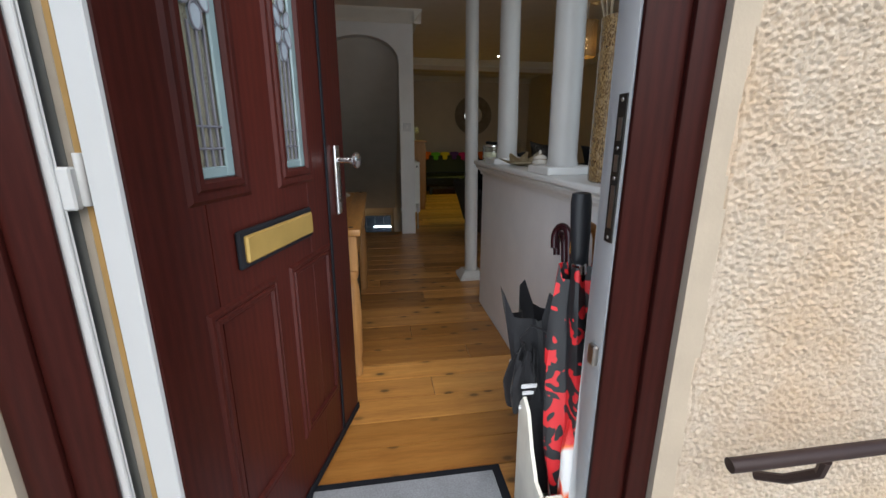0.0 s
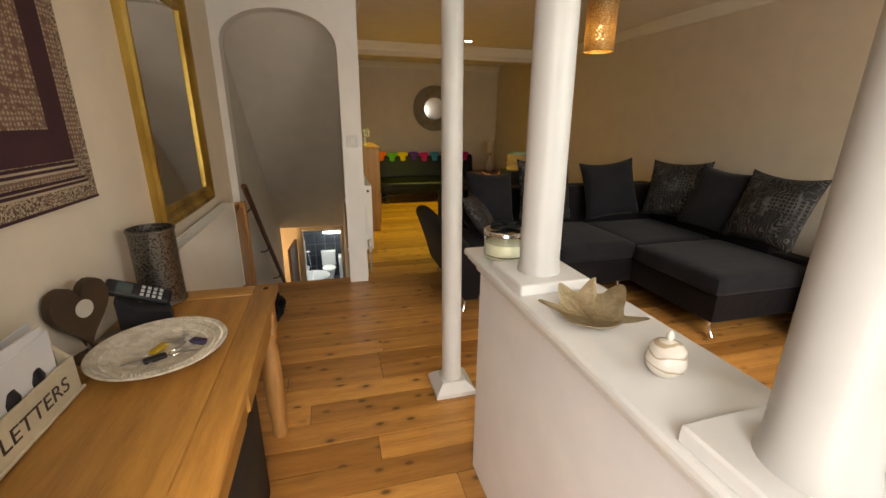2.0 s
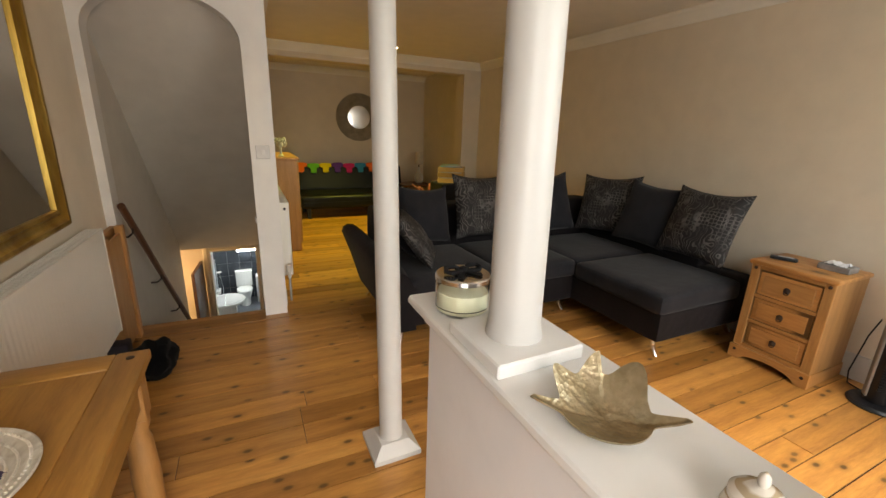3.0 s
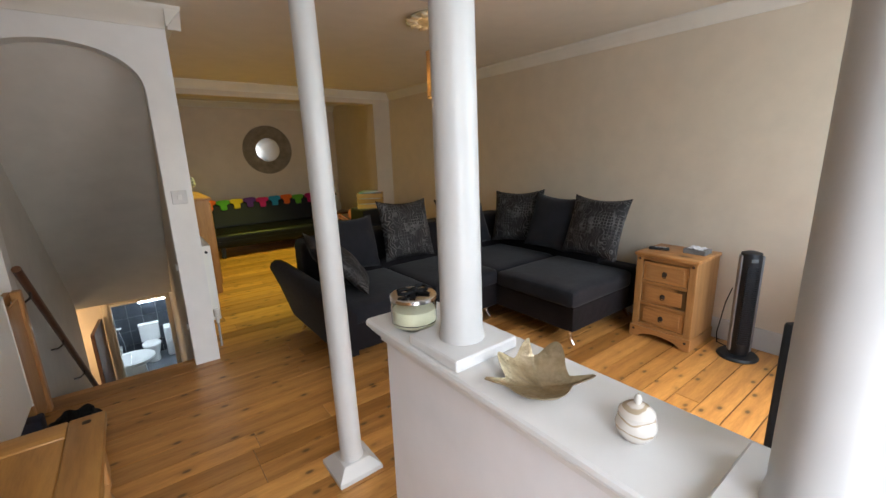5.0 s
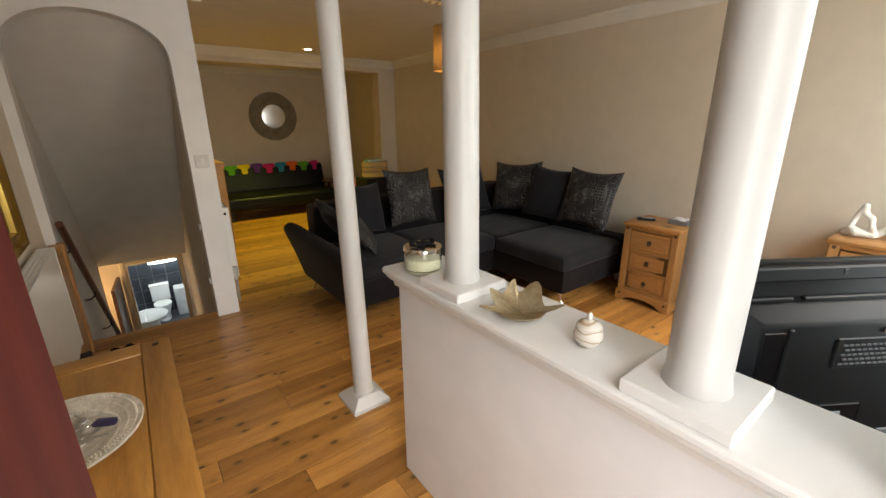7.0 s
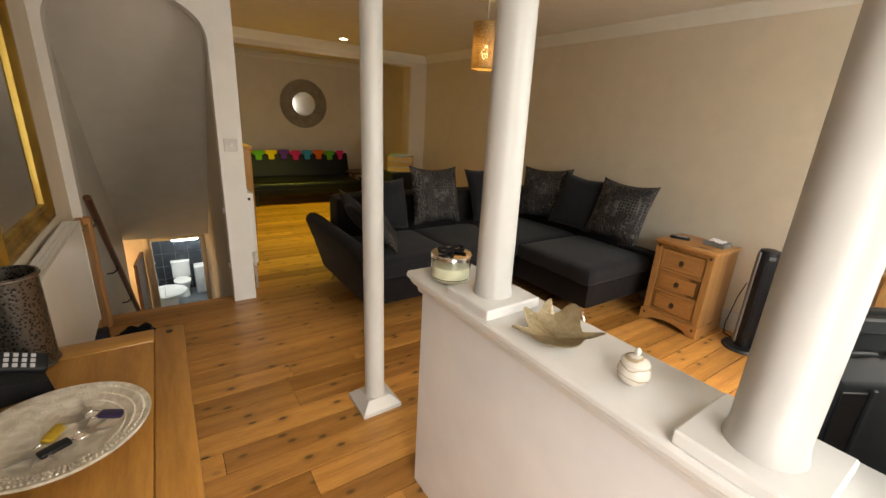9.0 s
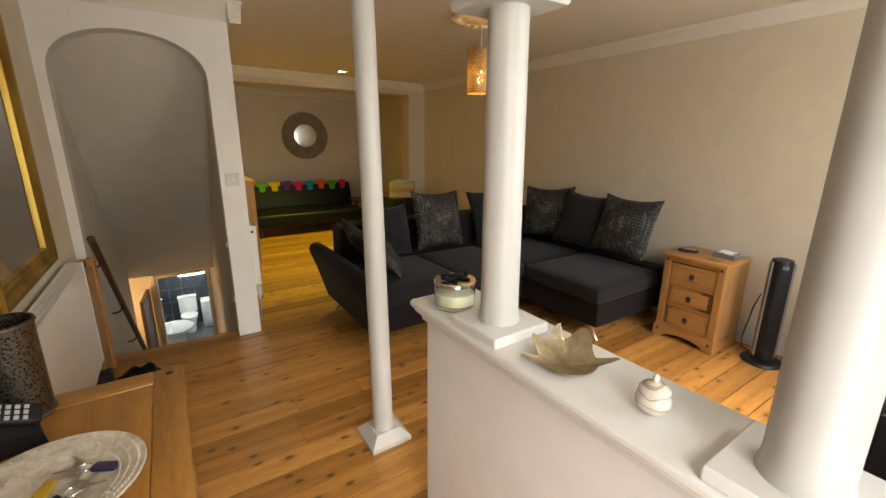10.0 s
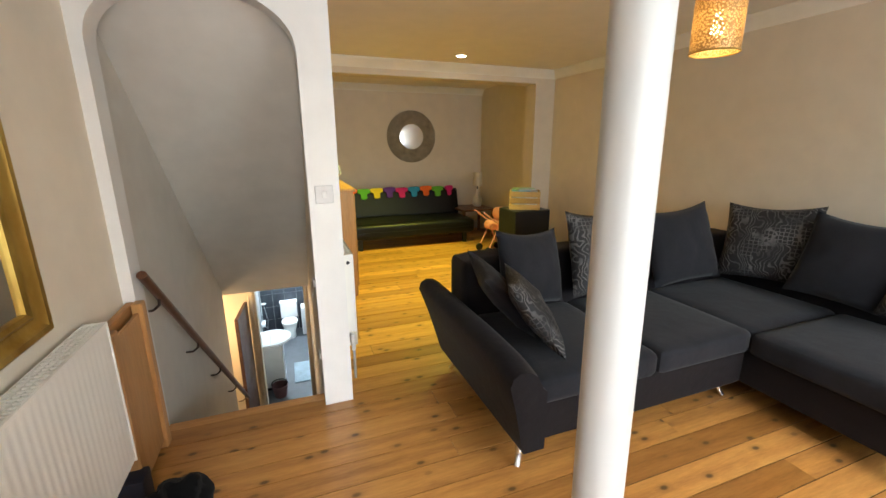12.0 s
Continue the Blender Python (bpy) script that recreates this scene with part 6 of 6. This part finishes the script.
rose = thing("ceiling_rose", "ornate plaster ceiling rose picked out in gold", "ceiling rose", Matrix.Translation((2.33, 3.85, CZ)))
ROSE = paint("cream_gold_plaster", (0.66, 0.55, 0.36), 0.5, 0.25, 0.3, 30)
part("disc", lathe(bmesh.new(), [(0.21, -0.001), (0.215, -0.012), (0.20, -0.02), (0.17, -0.016), (0.12, -0.028), (0.06, -0.034), (0.03, -0.045), (0.01, -0.046)], 48), ROSE, rose)
for i in range(16):
    a = 2 * math.pi * i / 16
    bm = bmesh.new()
    bmesh.ops.create_icosphere(bm, subdivisions=2, radius=1.0)
    for v in bm.verts:
        v.co = Vector((v.co.x * 0.045, v.co.y * 0.030, v.co.z * 0.016))
    ob = part("leaf", bm, ROSE, rose)
    ob.matrix_basis = Matrix.Rotation(a, 4, "Z") @ Matrix.Translation((0.19, 0, -0.022))
dlt = thing("downlight", "recessed white downlight in the ceiling, lit", "downlight", Matrix.Translation((2.33, 6.70, CZ)))
part("bezel", lathe(bmesh.new(), [(0.062, -0.001), (0.062, -0.006), (0.054, -0.010), (0.046, -0.006), (0.046, -0.001)], 28, (0, 0, 0), False), WHITE, dlt)
GLOW = Mat("downlight_glow", 0.4)
GLOW.b.inputs["Emission Color"].default_value = (1.0, 0.88, 0.66, 1)
GLOW.b.inputs["Emission Strength"].default_value = 15.0
part("lens", lathe(bmesh.new(), [(0.046, -0.002), (0.044, -0.005), (0.005, -0.006)], 24), GLOW.m, dlt, "glowing lens")

# ---- back room ----
# round mirror in a pleated rattan surround
wm = thing("round_mirror", "round mirror with a broad woven rattan surround", "mirror", Matrix.Translation((2.46, BY, 1.588)))
RATTAN = plain("grey_rattan", (0.34, 0.29, 0.22), 0.7, 0, 0.35, 120, 0.3, 0.5)
n = 90
for k in range(n):
    a = 2 * math.pi * k / n
    b = a + 0.30
    bm = tube(bmesh.new(), [(0.205 * math.cos(a), -0.02, 0.205 * math.sin(a)), (0.31 * math.cos((a + b) / 2), -0.03, 0.31 * math.sin((a + b) / 2)), (0.40 * math.cos(b), -0.015, 0.40 * math.sin(b))], 0.0085, 5)
    part("cane", bm, RATTAN, wm)
bm = bmesh.new()
for r in (0.205, 0.40):
    tube(bm, [(r * math.cos(a), -0.02, r * math.sin(a)) for a in [2 * math.pi * i / 48 for i in range(49)]], 0.010, 6)
part("hoop", bm, RATTAN, wm)
part("backing", lathe(bmesh.new(), [(0.395, 0.002), (0.395, 0.006)], 40), RATTAN, wm).matrix_basis = Matrix.Rotation(radians(90), 4, "X")
part("glass", lathe(bmesh.new(), [(0.2, 0.018), (0.2, 0.024), (0.19, 0.025)], 48), Mat("soft_mirror", 0.16, 1.0, (0.86, 0.87, 0.87)).m, wm, "round mirror glass", 0.1).matrix_basis = Matrix.Rotation(radians(90), 4, "X")

# futon sofa bed in black leatherette
ft = thing("sofa_bed", "black leatherette click-clack sofa bed against the back wall", "sofa bed", Matrix.Translation((2.2, 8.4, 0)))
part("seat", soft(bmesh.new(), -0.93, 0.93, -0.42, 0.30, 0.16, 0.38, 0.06, 0.01, 3), LEATHER, ft)
bb = part("backrest", soft(bmesh.new(), -0.93, 0.93, -0.08, 0.10, 0.0, 0.46, 0.06, 0.0, 4), LEATHER, ft)
bb.matrix_basis = Matrix.Translation((0, 0.26, 0.33)) @ Matrix.Rotation(radians(-14), 4, "X")
for s in (-0.31, 0.31):
    part("seam", boxm(s - 0.004, s + 0.004, -0.40, 0.22, 0.376, 0.392, 0.002), LEATHER, ft)
part("front_seam", boxm(-0.9, 0.9, -0.426, -0.416, 0.26, 0.27, 0.002), LEATHER, ft)
for x in (-0.8, 0.8):
    for y in (-0.3, 0.3):
        part("foot", boxm(x - 0.03, x + 0.03, y - 0.03, y + 0.03, 0, 0.165, 0.004), BLACKP, ft)

# foam puzzle pieces along its back
COL = {"orange": (0.75, 0.13, 0.01), "green": (0.10, 0.36, 0.02), "yellow": (0.70, 0.50, 0.01), "purple": (0.09, 0.02, 0.22), "magenta": (0.55, 0.01, 0.14), "blue": (0.02, 0.24, 0.42)}
FOAM = {k: plain(k + "_foam", v, 0.8, 0, 0.1, 80) for k, v in COL.items()}
seq = ["blue", "orange", "green", "yellow", "purple", "magenta", "blue", "orange", "green", "magenta"]
for i, cname in enumerate(seq):
    w = 0.055 if i == 0 else 0.098 if i < 9 else 0.07
    bm = bmesh.new()
    top = [(-w, 0.005), (-w * 0.97, 0.045), (-w * 0.5, 0.056), (0, 0.050), (w * 0.5, 0.057), (w * 0.97, 0.045), (w, 0.005), (w * 0.9, -0.012), (w * 0.46, -0.016), (w * 0.40, -0.045), (w * 0.52, -0.075), (w * 0.42, -0.10), (0, -0.106),
           (-w * 0.42, -0.10), (-w * 0.52, -0.075), (-w * 0.40, -0.045), (-w * 0.46, -0.016), (-w * 0.9, -0.012)]
    prism(bm, top, "y", -0.014, 0.014)
    bmesh.ops.bevel(bm, geom=[e for e in bm.edges if abs((e.verts[0].co - e.verts[1].co).y) < 0.001], offset=0.006, segments=2, profile=0.5, affect="EDGES")
    x = 1.27 + (0.0 if i == 0 else 0.11 + (i - 1) * 0.198)
    solo("foam_puzzle_piece", bm, FOAM[cname], cname + " foam puzzle mat piece draped over the sofa bed", "foam mat", Matrix.Translation((x, 8.66, 0.765 + 0.008 * math.sin(i * 2.1))) @ Matrix.Rotation(radians(-14), 4, "X"), "foam puzzle pieces")

# side table, lamp and toys at the back
stb = thing("side_table", "small dark wooden side table by the sofa bed", "side table", Matrix.Translation((3.33, 8.55, 0)))
part("top", boxm(-0.28, 0.28, -0.28, 0.28, 0.43, 0.46, 0.006), RAILWOOD, stb)
for x in (-0.25, 0.25):
    for y in (-0.25, 0.25):
        part("leg", boxm(x - 0.02, x + 0.02, y - 0.02, y + 0.02, 0, 0.43, 0.003), RAILWOOD, stb)
tl = thing("table_lamp", "white ceramic table lamp with a pale drum shade", "lamp", Matrix.Translation((3.45, 8.6, 0.46)))
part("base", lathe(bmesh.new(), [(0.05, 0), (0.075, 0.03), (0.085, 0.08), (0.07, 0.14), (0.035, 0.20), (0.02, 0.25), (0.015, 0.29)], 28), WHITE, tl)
part("stem", lathe(bmesh.new(), [(0.012, 0.29), (0.012, 0.35)], 12), IRON, tl)
part("shade", lathe(bmesh.new(), [(0.075, 0.34), (0.070, 0.56), (0.068, 0.56), (0.073, 0.34)], 28, (0, 0, 0), False), plain("linen_shade", (0.55, 0.48, 0.38), 0.9), tl)
PINK = plain("pink_plastic", (0.70, 0.30, 0.30), 0.5)
pr = thing("toy_pram", "pink toy doll's pram folded beside the sofa", "toy", Matrix.Translation((3.13, 7.4, 0)))
for s in (-0.14, 0.14):
    part("frame_bar", tube(bmesh.new(), [(-0.22, s, 0.58), (0.0, s, 0.42), (0.14, s, 0.05)], 0.010, 8), PINK, pr)
    part("frame_bar", tube(bmesh.new(), [(0.16, s, 0.5), (0.0, s, 0.35), (-0.14, s, 0.05)], 0.010, 8), PINK, pr)
    for x in (-0.14, 0.14):
        w_ = part("wheel", lathe(bmesh.new(), [(0.045, -0.012), (0.05, -0.008), (0.05, 0.008), (0.045, 0.012)], 18), BLACKP, pr)
        w_.matrix_basis = Matrix.Translation((x, s, 0.05)) @ Matrix.Rotation(radians(90), 4, "X")
part("hood", soft(bmesh.new(), 0.02, 0.22, -0.13, 0.13, 0.44, 0.62, 0.08), PINK, pr)
part("carry_seat", soft(bmesh.new(), -0.1, 0.14, -0.12, 0.12, 0.32, 0.44, 0.05), PINK, pr)

# crate on a dark cabinet
solo("low_cabinet", boxm(-0.24, 0.24, -0.20, 0.20, 0, 0.70, 0.01), BLACKP, "plain black low cabinet behind the sofa", "cabinet", Matrix.Translation((3.19, 6.72, 0)))
cr = thing("wooden_crate", "pale yellow slatted wooden crate with papers on the cabinet", "crate", Matrix.Translation((3.19, 6.72, 0.70)) @ Matrix.Rotation(radians(-32), 4, "Z") @ Matrix.Diagonal((0.72, 0.88, 0.95, 1.0)))
CRATEW = wood("pale_crate_wood", (0.62, 0.42, 0.16), (0.54, 0.34, 0.11), (0.42, 0.25, 0.07), "x", 0.6, False, 6.0)
for y in (-0.17, 0.16):
    for z in (0.005, 0.085, 0.165):
        part("slat", boxm(-0.25, 0.25, y, y + 0.01, z, z + 0.062, 0.002), CRATEW, cr)
for x in (-0.25, 0.24):
    for z in (0.005, 0.085, 0.165):
        part("end_slat", boxm(x, x + 0.01, -0.158, 0.158, z, z + 0.062, 0.002), CRATEW, cr)
for x in (-0.23, 0.21):
    for y in (-0.158, 0.138):
        part("corner_post", boxm(x, x + 0.02, y, y + 0.02, 0.0, 0.225, 0.002), CRATEW, cr)
part("bottom", boxm(-0.238, 0.238, -0.157, 0.157, 0.006, 0.014), CRATEW, cr)
for i, (c, dx) in enumerate((((0.2, 0.45, 0.5), -0.08), ((0.65, 0.65, 0.62), 0.02), ((0.4, 0.5, 0.3), -0.02))):
    solo("picture_book", boxm(-0.11, 0.11, -0.08, 0.08, 0, 0.011, 0.002), plain("book_cover_%d" % i, c, 0.5), "thin picture book lying on top of the crate", "book", Matrix.Translation((3.17 + dx * 0.5, 6.71, 0.917 + i * 0.0115)) @ Matrix.Rotation(radians(-30 + 12 * i), 4, "Z"), "books on the crate")
solo("crate_fill", boxm(-0.15, 0.15, -0.11, 0.11, 0, 0.201, 0.01), plain("paper_stack", (0.5, 0.46, 0.38), 0.8, 0, 0.3, 30), "stack of papers filling the crate", "papers", Matrix.Translation((3.19, 6.72, 0.7155)) @ Matrix.Rotation(radians(-32), 4, "Z"))

# pine sideboard with ornament against the stair wall
sb = thing("sideboard", "tall waxed pine cabinet against the stair wall", "cabinet", Matrix.Translation((0.776, 6.85, 0)))
part("top", boxm(0.0, 0.325, -0.56, 0.56, 1.03, 1.06, 0.006), PINE, sb)
part("carcass", boxm(0.016, 0.30, -0.54, 0.54, 0.0, 1.03, 0.004), PINE_Z, sb)
for y in (-0.52, 0.01):
    d_ = part("door", boxm(0.301, 0.316, y, y + 0.51, 0.10, 1.0, 0.004), PINE_Z, sb)
    part("knob", lathe(bmesh.new(), [(0.006, 0), (0.014, 0.012), (0.006, 0.02)], 12), IRON, d_).matrix_basis = Matrix.Translation((0.316, y + (0.46 if y < 0 else 0.05), 0.6)) @ Matrix.Rotation(radians(90), 4, "Y")
orn = thing("ornament", "small white flower ornament on the cabinet", "ornament", Matrix.Translation((0.93, 6.45, 1.06)))
part("stem", lathe(bmesh.new(), [(0.03, 0), (0.035, 0.01), (0.012, 0.03), (0.010, 0.12)], 16), WHITE, orn)
bm = bmesh.new()
ro = random.Random(2)
for i in range(14):
    bmesh.ops.create_icosphere(bm, subdivisions=1, radius=0.022, matrix=Matrix.Translation((ro.uniform(-0.05, 0.05), ro.uniform(-0.05, 0.05), 0.16 + ro.uniform(-0.04, 0.05))))
part("flowers", bm, WHITE, orn)
ws = thing("room_switch", "white light switch on the back room wall", "switch", Matrix.Translation((0.761, 6.06, 1.28)))
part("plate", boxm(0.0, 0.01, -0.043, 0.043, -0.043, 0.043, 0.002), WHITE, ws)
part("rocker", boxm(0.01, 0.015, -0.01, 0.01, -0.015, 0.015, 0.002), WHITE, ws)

# ---- bathroom at the foot of the stairs ----
setting("wall_bath_left", boxm(-0.40, -0.28, 8.17, 11.6, -2.5, -0.18), UPVC, "white bathroom wall", "wall")
setting("wall_bath_right", boxm(0.95, 1.07, 8.17, 11.6, -2.5, -0.18), UPVC, "white bathroom wall", "wall")
setting("ceiling_bath", boxm(-0.62, 1.07, 8.17, 11.6, -0.18, -0.08), UPVC, "white bathroom ceiling", "ceiling")
TILE = plain("slate_grey_tile", (0.045, 0.052, 0.065), 0.22, 0, 0.35, 20, 0.6)
wbk = setting("wall_bath_back", boxm(-0.62, 1.07, 11.46, 11.6, -2.5, -0.18), plain("pale_grout", (0.30, 0.30, 0.30), 0.8), "dark tiled bathroom end wall", "wall")
for i in range(6):
    for j in range(8):
        part("tile", boxm(-0.498 + i * 0.243, -0.498 + i * 0.243 + 0.236, 11.448, 11.4605, -2.498 + j * 0.29, -2.498 + j * 0.29 + 0.283, 0.003), TILE, wbk)
bf = paint("door_casing_paint", (0.66, 0.58, 0.44), 0.5, 0.06, 0.1)
dfr = tagged(new("door_frame_2"), "pine coloured bathroom door casing", "door frame", "", "structure")
for x0, x1 in ((-0.06, -0.025), (0.625, 0.660)):
    part("jamb", boxm(x0, x1, 8.035, 8.19, -2.5, -0.36, 0.004), bf, dfr)
part("head", boxm(-0.025, 0.625, 8.035, 8.19, -0.40, -0.365, 0.004), bf, dfr)
for x0, x1 in ((-0.115, -0.055), (0.575, 0.628)):
    part("architrave", boxm(x0, x1, 8.022, 8.0495, -2.5, -0.31, 0.006, 2), bf, dfr)
d2 = tagged(new("door_2"), "dark brown door standing open in the lower hall", "door", "", "structure")
d2.matrix_basis = Matrix.Translation((-0.145, 8.02, -2.49)) @ Matrix.Rotation(radians(-95), 4, "Z")
part("leaf", boxm(0, 0.60, -0.02, 0.02, 0, 1.97, 0.003), RAILWOOD, d2)
part("handle", tube(bmesh.new(), [(0.54, -0.025, 1.0), (0.54, -0.06, 1.0), (0.44, -0.06, 1.0)], 0.008, 8), CHROME, d2)
CER = plain("white_ceramic", (0.80, 0.80, 0.79), 0.12, 0, 0.03, 10, 0.6)
sk = thing("washbasin", "white washbasin on a white vanity unit", "washbasin", Matrix.Translation((0.03, 9.30, -2.5)))
part("vanity", boxm(-0.29, 0.16, -0.26, 0.26, 0.06, 0.78, 0.01), CER, sk)
part("plinth", boxm(-0.28, 0.12, -0.22, 0.22, 0.0, 0.06), BLACKP, sk)
part("ledge", boxm(-0.30, -0.02, -0.30, 0.30, 0.781, 0.838, 0.012, 2), CER, sk)
bm = bmesh.new()
rimp = [(0.28, 0.786), (0.31, 0.82), (0.305, 0.845), (0.27, 0.842), (0.23, 0.822), (0.12, 0.806), (0.01, 0.803)]
lathe(bm, rimp, 36, (0, 0, 0))
part("basin", bm, CER, sk)
part("tap", tube(bmesh.new(), [(-0.22, 0, 0.84), (-0.22, 0, 0.95), (-0.17, 0, 0.98), (-0.10, 0, 0.96)], 0.012, 10), CHROME, sk)
solo("soap_bottle", lathe(bmesh.new(), [(0.03, 0), (0.032, 0.02), (0.03, 0.12), (0.012, 0.15), (0.012, 0.19)], 18), WHITE, "white soap bottle on the washbasin", "bottle", Matrix.Translation((-0.20, 9.46, -1.66)))
wc = thing("toilet", "white close-coupled toilet against the dark tiles", "toilet", Matrix.Translation((0.29, 11.12, -2.5)) @ Matrix.Scale(0.88, 4))
part("cistern", boxm(-0.19, 0.19, 0.16, 0.34, 0.40, 0.78, 0.02, 2), CER, wc)
part("cistern_lid", boxm(-0.2, 0.2, 0.15, 0.345, 0.78, 0.81, 0.008, 2), CER, wc)
bm = lathe(bmesh.new(), [(0.12, 0), (0.13, 0.02), (0.12, 0.15), (0.17, 0.34), (0.18, 0.39), (0.10, 0.40)], 32)
for v in bm.verts:
    v.co.y = v.co.y * 1.35 - 0.06
part("pan", bm, CER, wc)
bm = lathe(bmesh.new(), [(0.182, 0.40), (0.186, 0.41), (0.18, 0.425), (0.05, 0.43)], 32)
for v in bm.verts:
    v.co.y = v.co.y * 1.35 - 0.06
part("seat_lid", bm, CER, wc)
solo("laundry_bin", boxm(-0.13, 0.13, -0.15, 0.15, 0, 0.62, 0.03, 2), plain("pale_grey_plastic", (0.6, 0.6, 0.6), 0.5), "pale grey laundry bin beside the toilet", "bin", Matrix.Translation((0.66, 11.2, -2.5)))
solo("bath_mat", soft(bmesh.new(), -0.24, 0.24, -0.35, 0.35, 0, 0.02, 0.01), cloth("pale_blue_towelling", (0.42, 0.52, 0.60), 300), "pale blue bath mat on the floor", "bath mat", Matrix.Translation((0.56, 9.5, -2.5)))
cl = thing("strip_light", "bright strip light on the dark tiled wall", "light", Matrix.Translation((0.44, 11.443, -1.33)) @ Matrix.Rotation(radians(90), 4, "X"))
LGLOW = Mat("cool_tube", 0.4)
LGLOW.b.inputs["Emission Color"].default_value = (0.85, 0.94, 1.0, 1)
LGLOW.b.inputs["Emission Strength"].default_value = 8.0
part("diffuser", boxm(-0.24, 0.24, -0.022, 0.022, 0.02, 0.06, 0.01), LGLOW.m, cl, "glowing diffuser").visible_shadow = False
part("housing", boxm(-0.26, 0.26, -0.03, 0.03, -0.006, 0.02, 0.004), WHITE, cl)

shw = thing("shower_mixer", "chrome and white shower riser on the bathroom wall", "shower", Matrix.Translation((-0.28, 11.1, -2.15)))
part("riser", tube(bmesh.new(), [(0.05, 0, 0.0), (0.05, 0, 0.75)], 0.010, 8), CHROME, shw)
for z in (0.03, 0.72):
    part("bracket", tube(bmesh.new(), [(0.0, 0, z), (0.05, 0, z)], 0.012, 8), CHROME, shw)
part("mixer", boxm(0.02, 0.10, -0.12, 0.12, -0.02, 0.05, 0.015, 2), CER, shw)
part("shower_head", lathe(bmesh.new(), [(0.012, 0.0), (0.05, 0.02), (0.052, 0.035), (0.03, 0.04)], 20, (0.10, 0, 0.42)), CER, shw)
part("hose", tube(bmesh.new(), [(0.07, 0, 0.0), (0.13, 0.06, -0.15), (0.15, 0.05, 0.05), (0.10, 0, 0.42)], 0.007, 6), CHROME, shw)

wb = thing("waste_basket", "small dark red basket with a black handle", "basket", Matrix.Translation((0.10, 8.86, -2.5)))
part("body", lathe(bmesh.new(), [(0.0, 0.0), (0.09, 0.0), (0.12, 0.20), (0.125, 0.205), (0.115, 0.205), (0.085, 0.01), (0.0, 0.01)], 24), plain("dark_red_wicker", (0.13, 0.035, 0.03), 0.7, 0, 0.3, 90, 1.0), wb)
part("handle", tube(bmesh.new(), [(0.12 * math.cos(math.pi * k / 10), 0.0, 0.20 + 0.10 * math.sin(math.pi * k / 10) ** 0.6) for k in range(11)], 0.009, 8), BLACKP, wb, "black carrying handle")

# ---- floorboards ----
rnd = random.Random(4)
floor = tagged(new("floor"), "varnished knotty pine floorboards", "floor", "", "structure")
PITCH = 0.1405
ys = [FY] + [3.118 + (k - 17) * PITCH + rnd.uniform(-0.006, 0.006) for k in range(0, 59) if FY + 0.05 < 3.118 + (k - 17) * PITCH < BY - 0.06] + [BY]
# board ends that show beside the slim column and the table
ends = {3.19: [0.20, 0.71, 2.1], 3.33: [0.71, 2.6], 3.47: [0.745, 1.13, 2.9], 3.05: [1.9], 2.91: [0.33, 2.4], 3.61: [1.6], 3.75: [2.3]}


def board(x0, x1, y0, y1):
    g = 0.0024
    cx, cy = (x0 + x1) / 2, (y0 + y1) / 2
    a, b = (x1 - x0) / 2 - g * 0.6, (y1 - y0) / 2 - g
    bm = bmesh.new()
    n = 6
    lo, mid, top = [], [], []
    for i in range(n + 1):
        x = -a + 2 * a * i / n
        w = 0.0012 * noise.noise(Vector((cx + x, cy * 3, 1)))
        top.append((x, -b + 0.0006 + w, 0.0, b - 0.0006 + w))
    va = [bm.verts.new((x, l - 0.0006, -0.004)) for x, l, z, r in top]
    vb = [bm.verts.new((x, l, 0)) for x, l, z, r in top]
    vc = [bm.verts.new((x, r, 0)) for x, l, z, r in top]
    vd = [bm.verts.new((x, r + 0.0006, -0.004)) for x, l, z, r in top]
    ve = [bm.verts.new((x, l - 0.0006, -0.026)) for x, l, z, r in top]
    vf = [bm.verts.new((x, r + 0.0006, -0.026)) for x, l, z, r in top]
    for p, q in ((ve, va), (va, vb), (vb, vc), (vc, vd), (vd, vf)):
        for i in range(n):
            bm.faces.new((p[i], p[i + 1], q[i + 1], q[i]))
    for i in (0, n):
        bm.faces.new((ve[i], va[i], vb[i], vc[i], vd[i], vf[i]))
    ob = part("plank", bm, PLANK, floor)
    ob.location = (cx, cy, rnd.uniform(-0.0022, 0.0))


for i, (y0, y1) in enumerate(zip(ys, ys[1:])):
    xs = LX if y1 < 4.70 else 0.76
    near = [v for k, v in ends.items() if abs(k - (y0 + y1) / 2) < 0.06]
    spots = [c for c in (near[0] if near else [rnd.uniform(0.3, 1.6) + (0.9 if i % 2 else 0), rnd.uniform(2.3, 3.3)]) if c > xs + 0.15]
    stops = [xs] + sorted(spots) + [RX]
    for a, b in zip(stops, stops[1:]):
        board(a, b, y0, y1)
setting("stair_nosing", boxm(LX, 0.63, 4.66, 4.735, -0.05, -0.001, 0.006), PINE_X, "pine nosing at the head of the stairs", "step")
RISE, GO = 2.5 / 12, 0.215
stairs = tagged(new("stairs"), "carpeted stairs going down to the lower hall", "stairs", "", "structure")
for i in range(11):
    part("step", boxm(LX + 0.005, 0.63, 4.735 + i * GO, 4.735 + (i + 1) * GO + 0.02, -2.5, -(i + 1) * RISE, 0.004), STAIRCARPET, stairs)
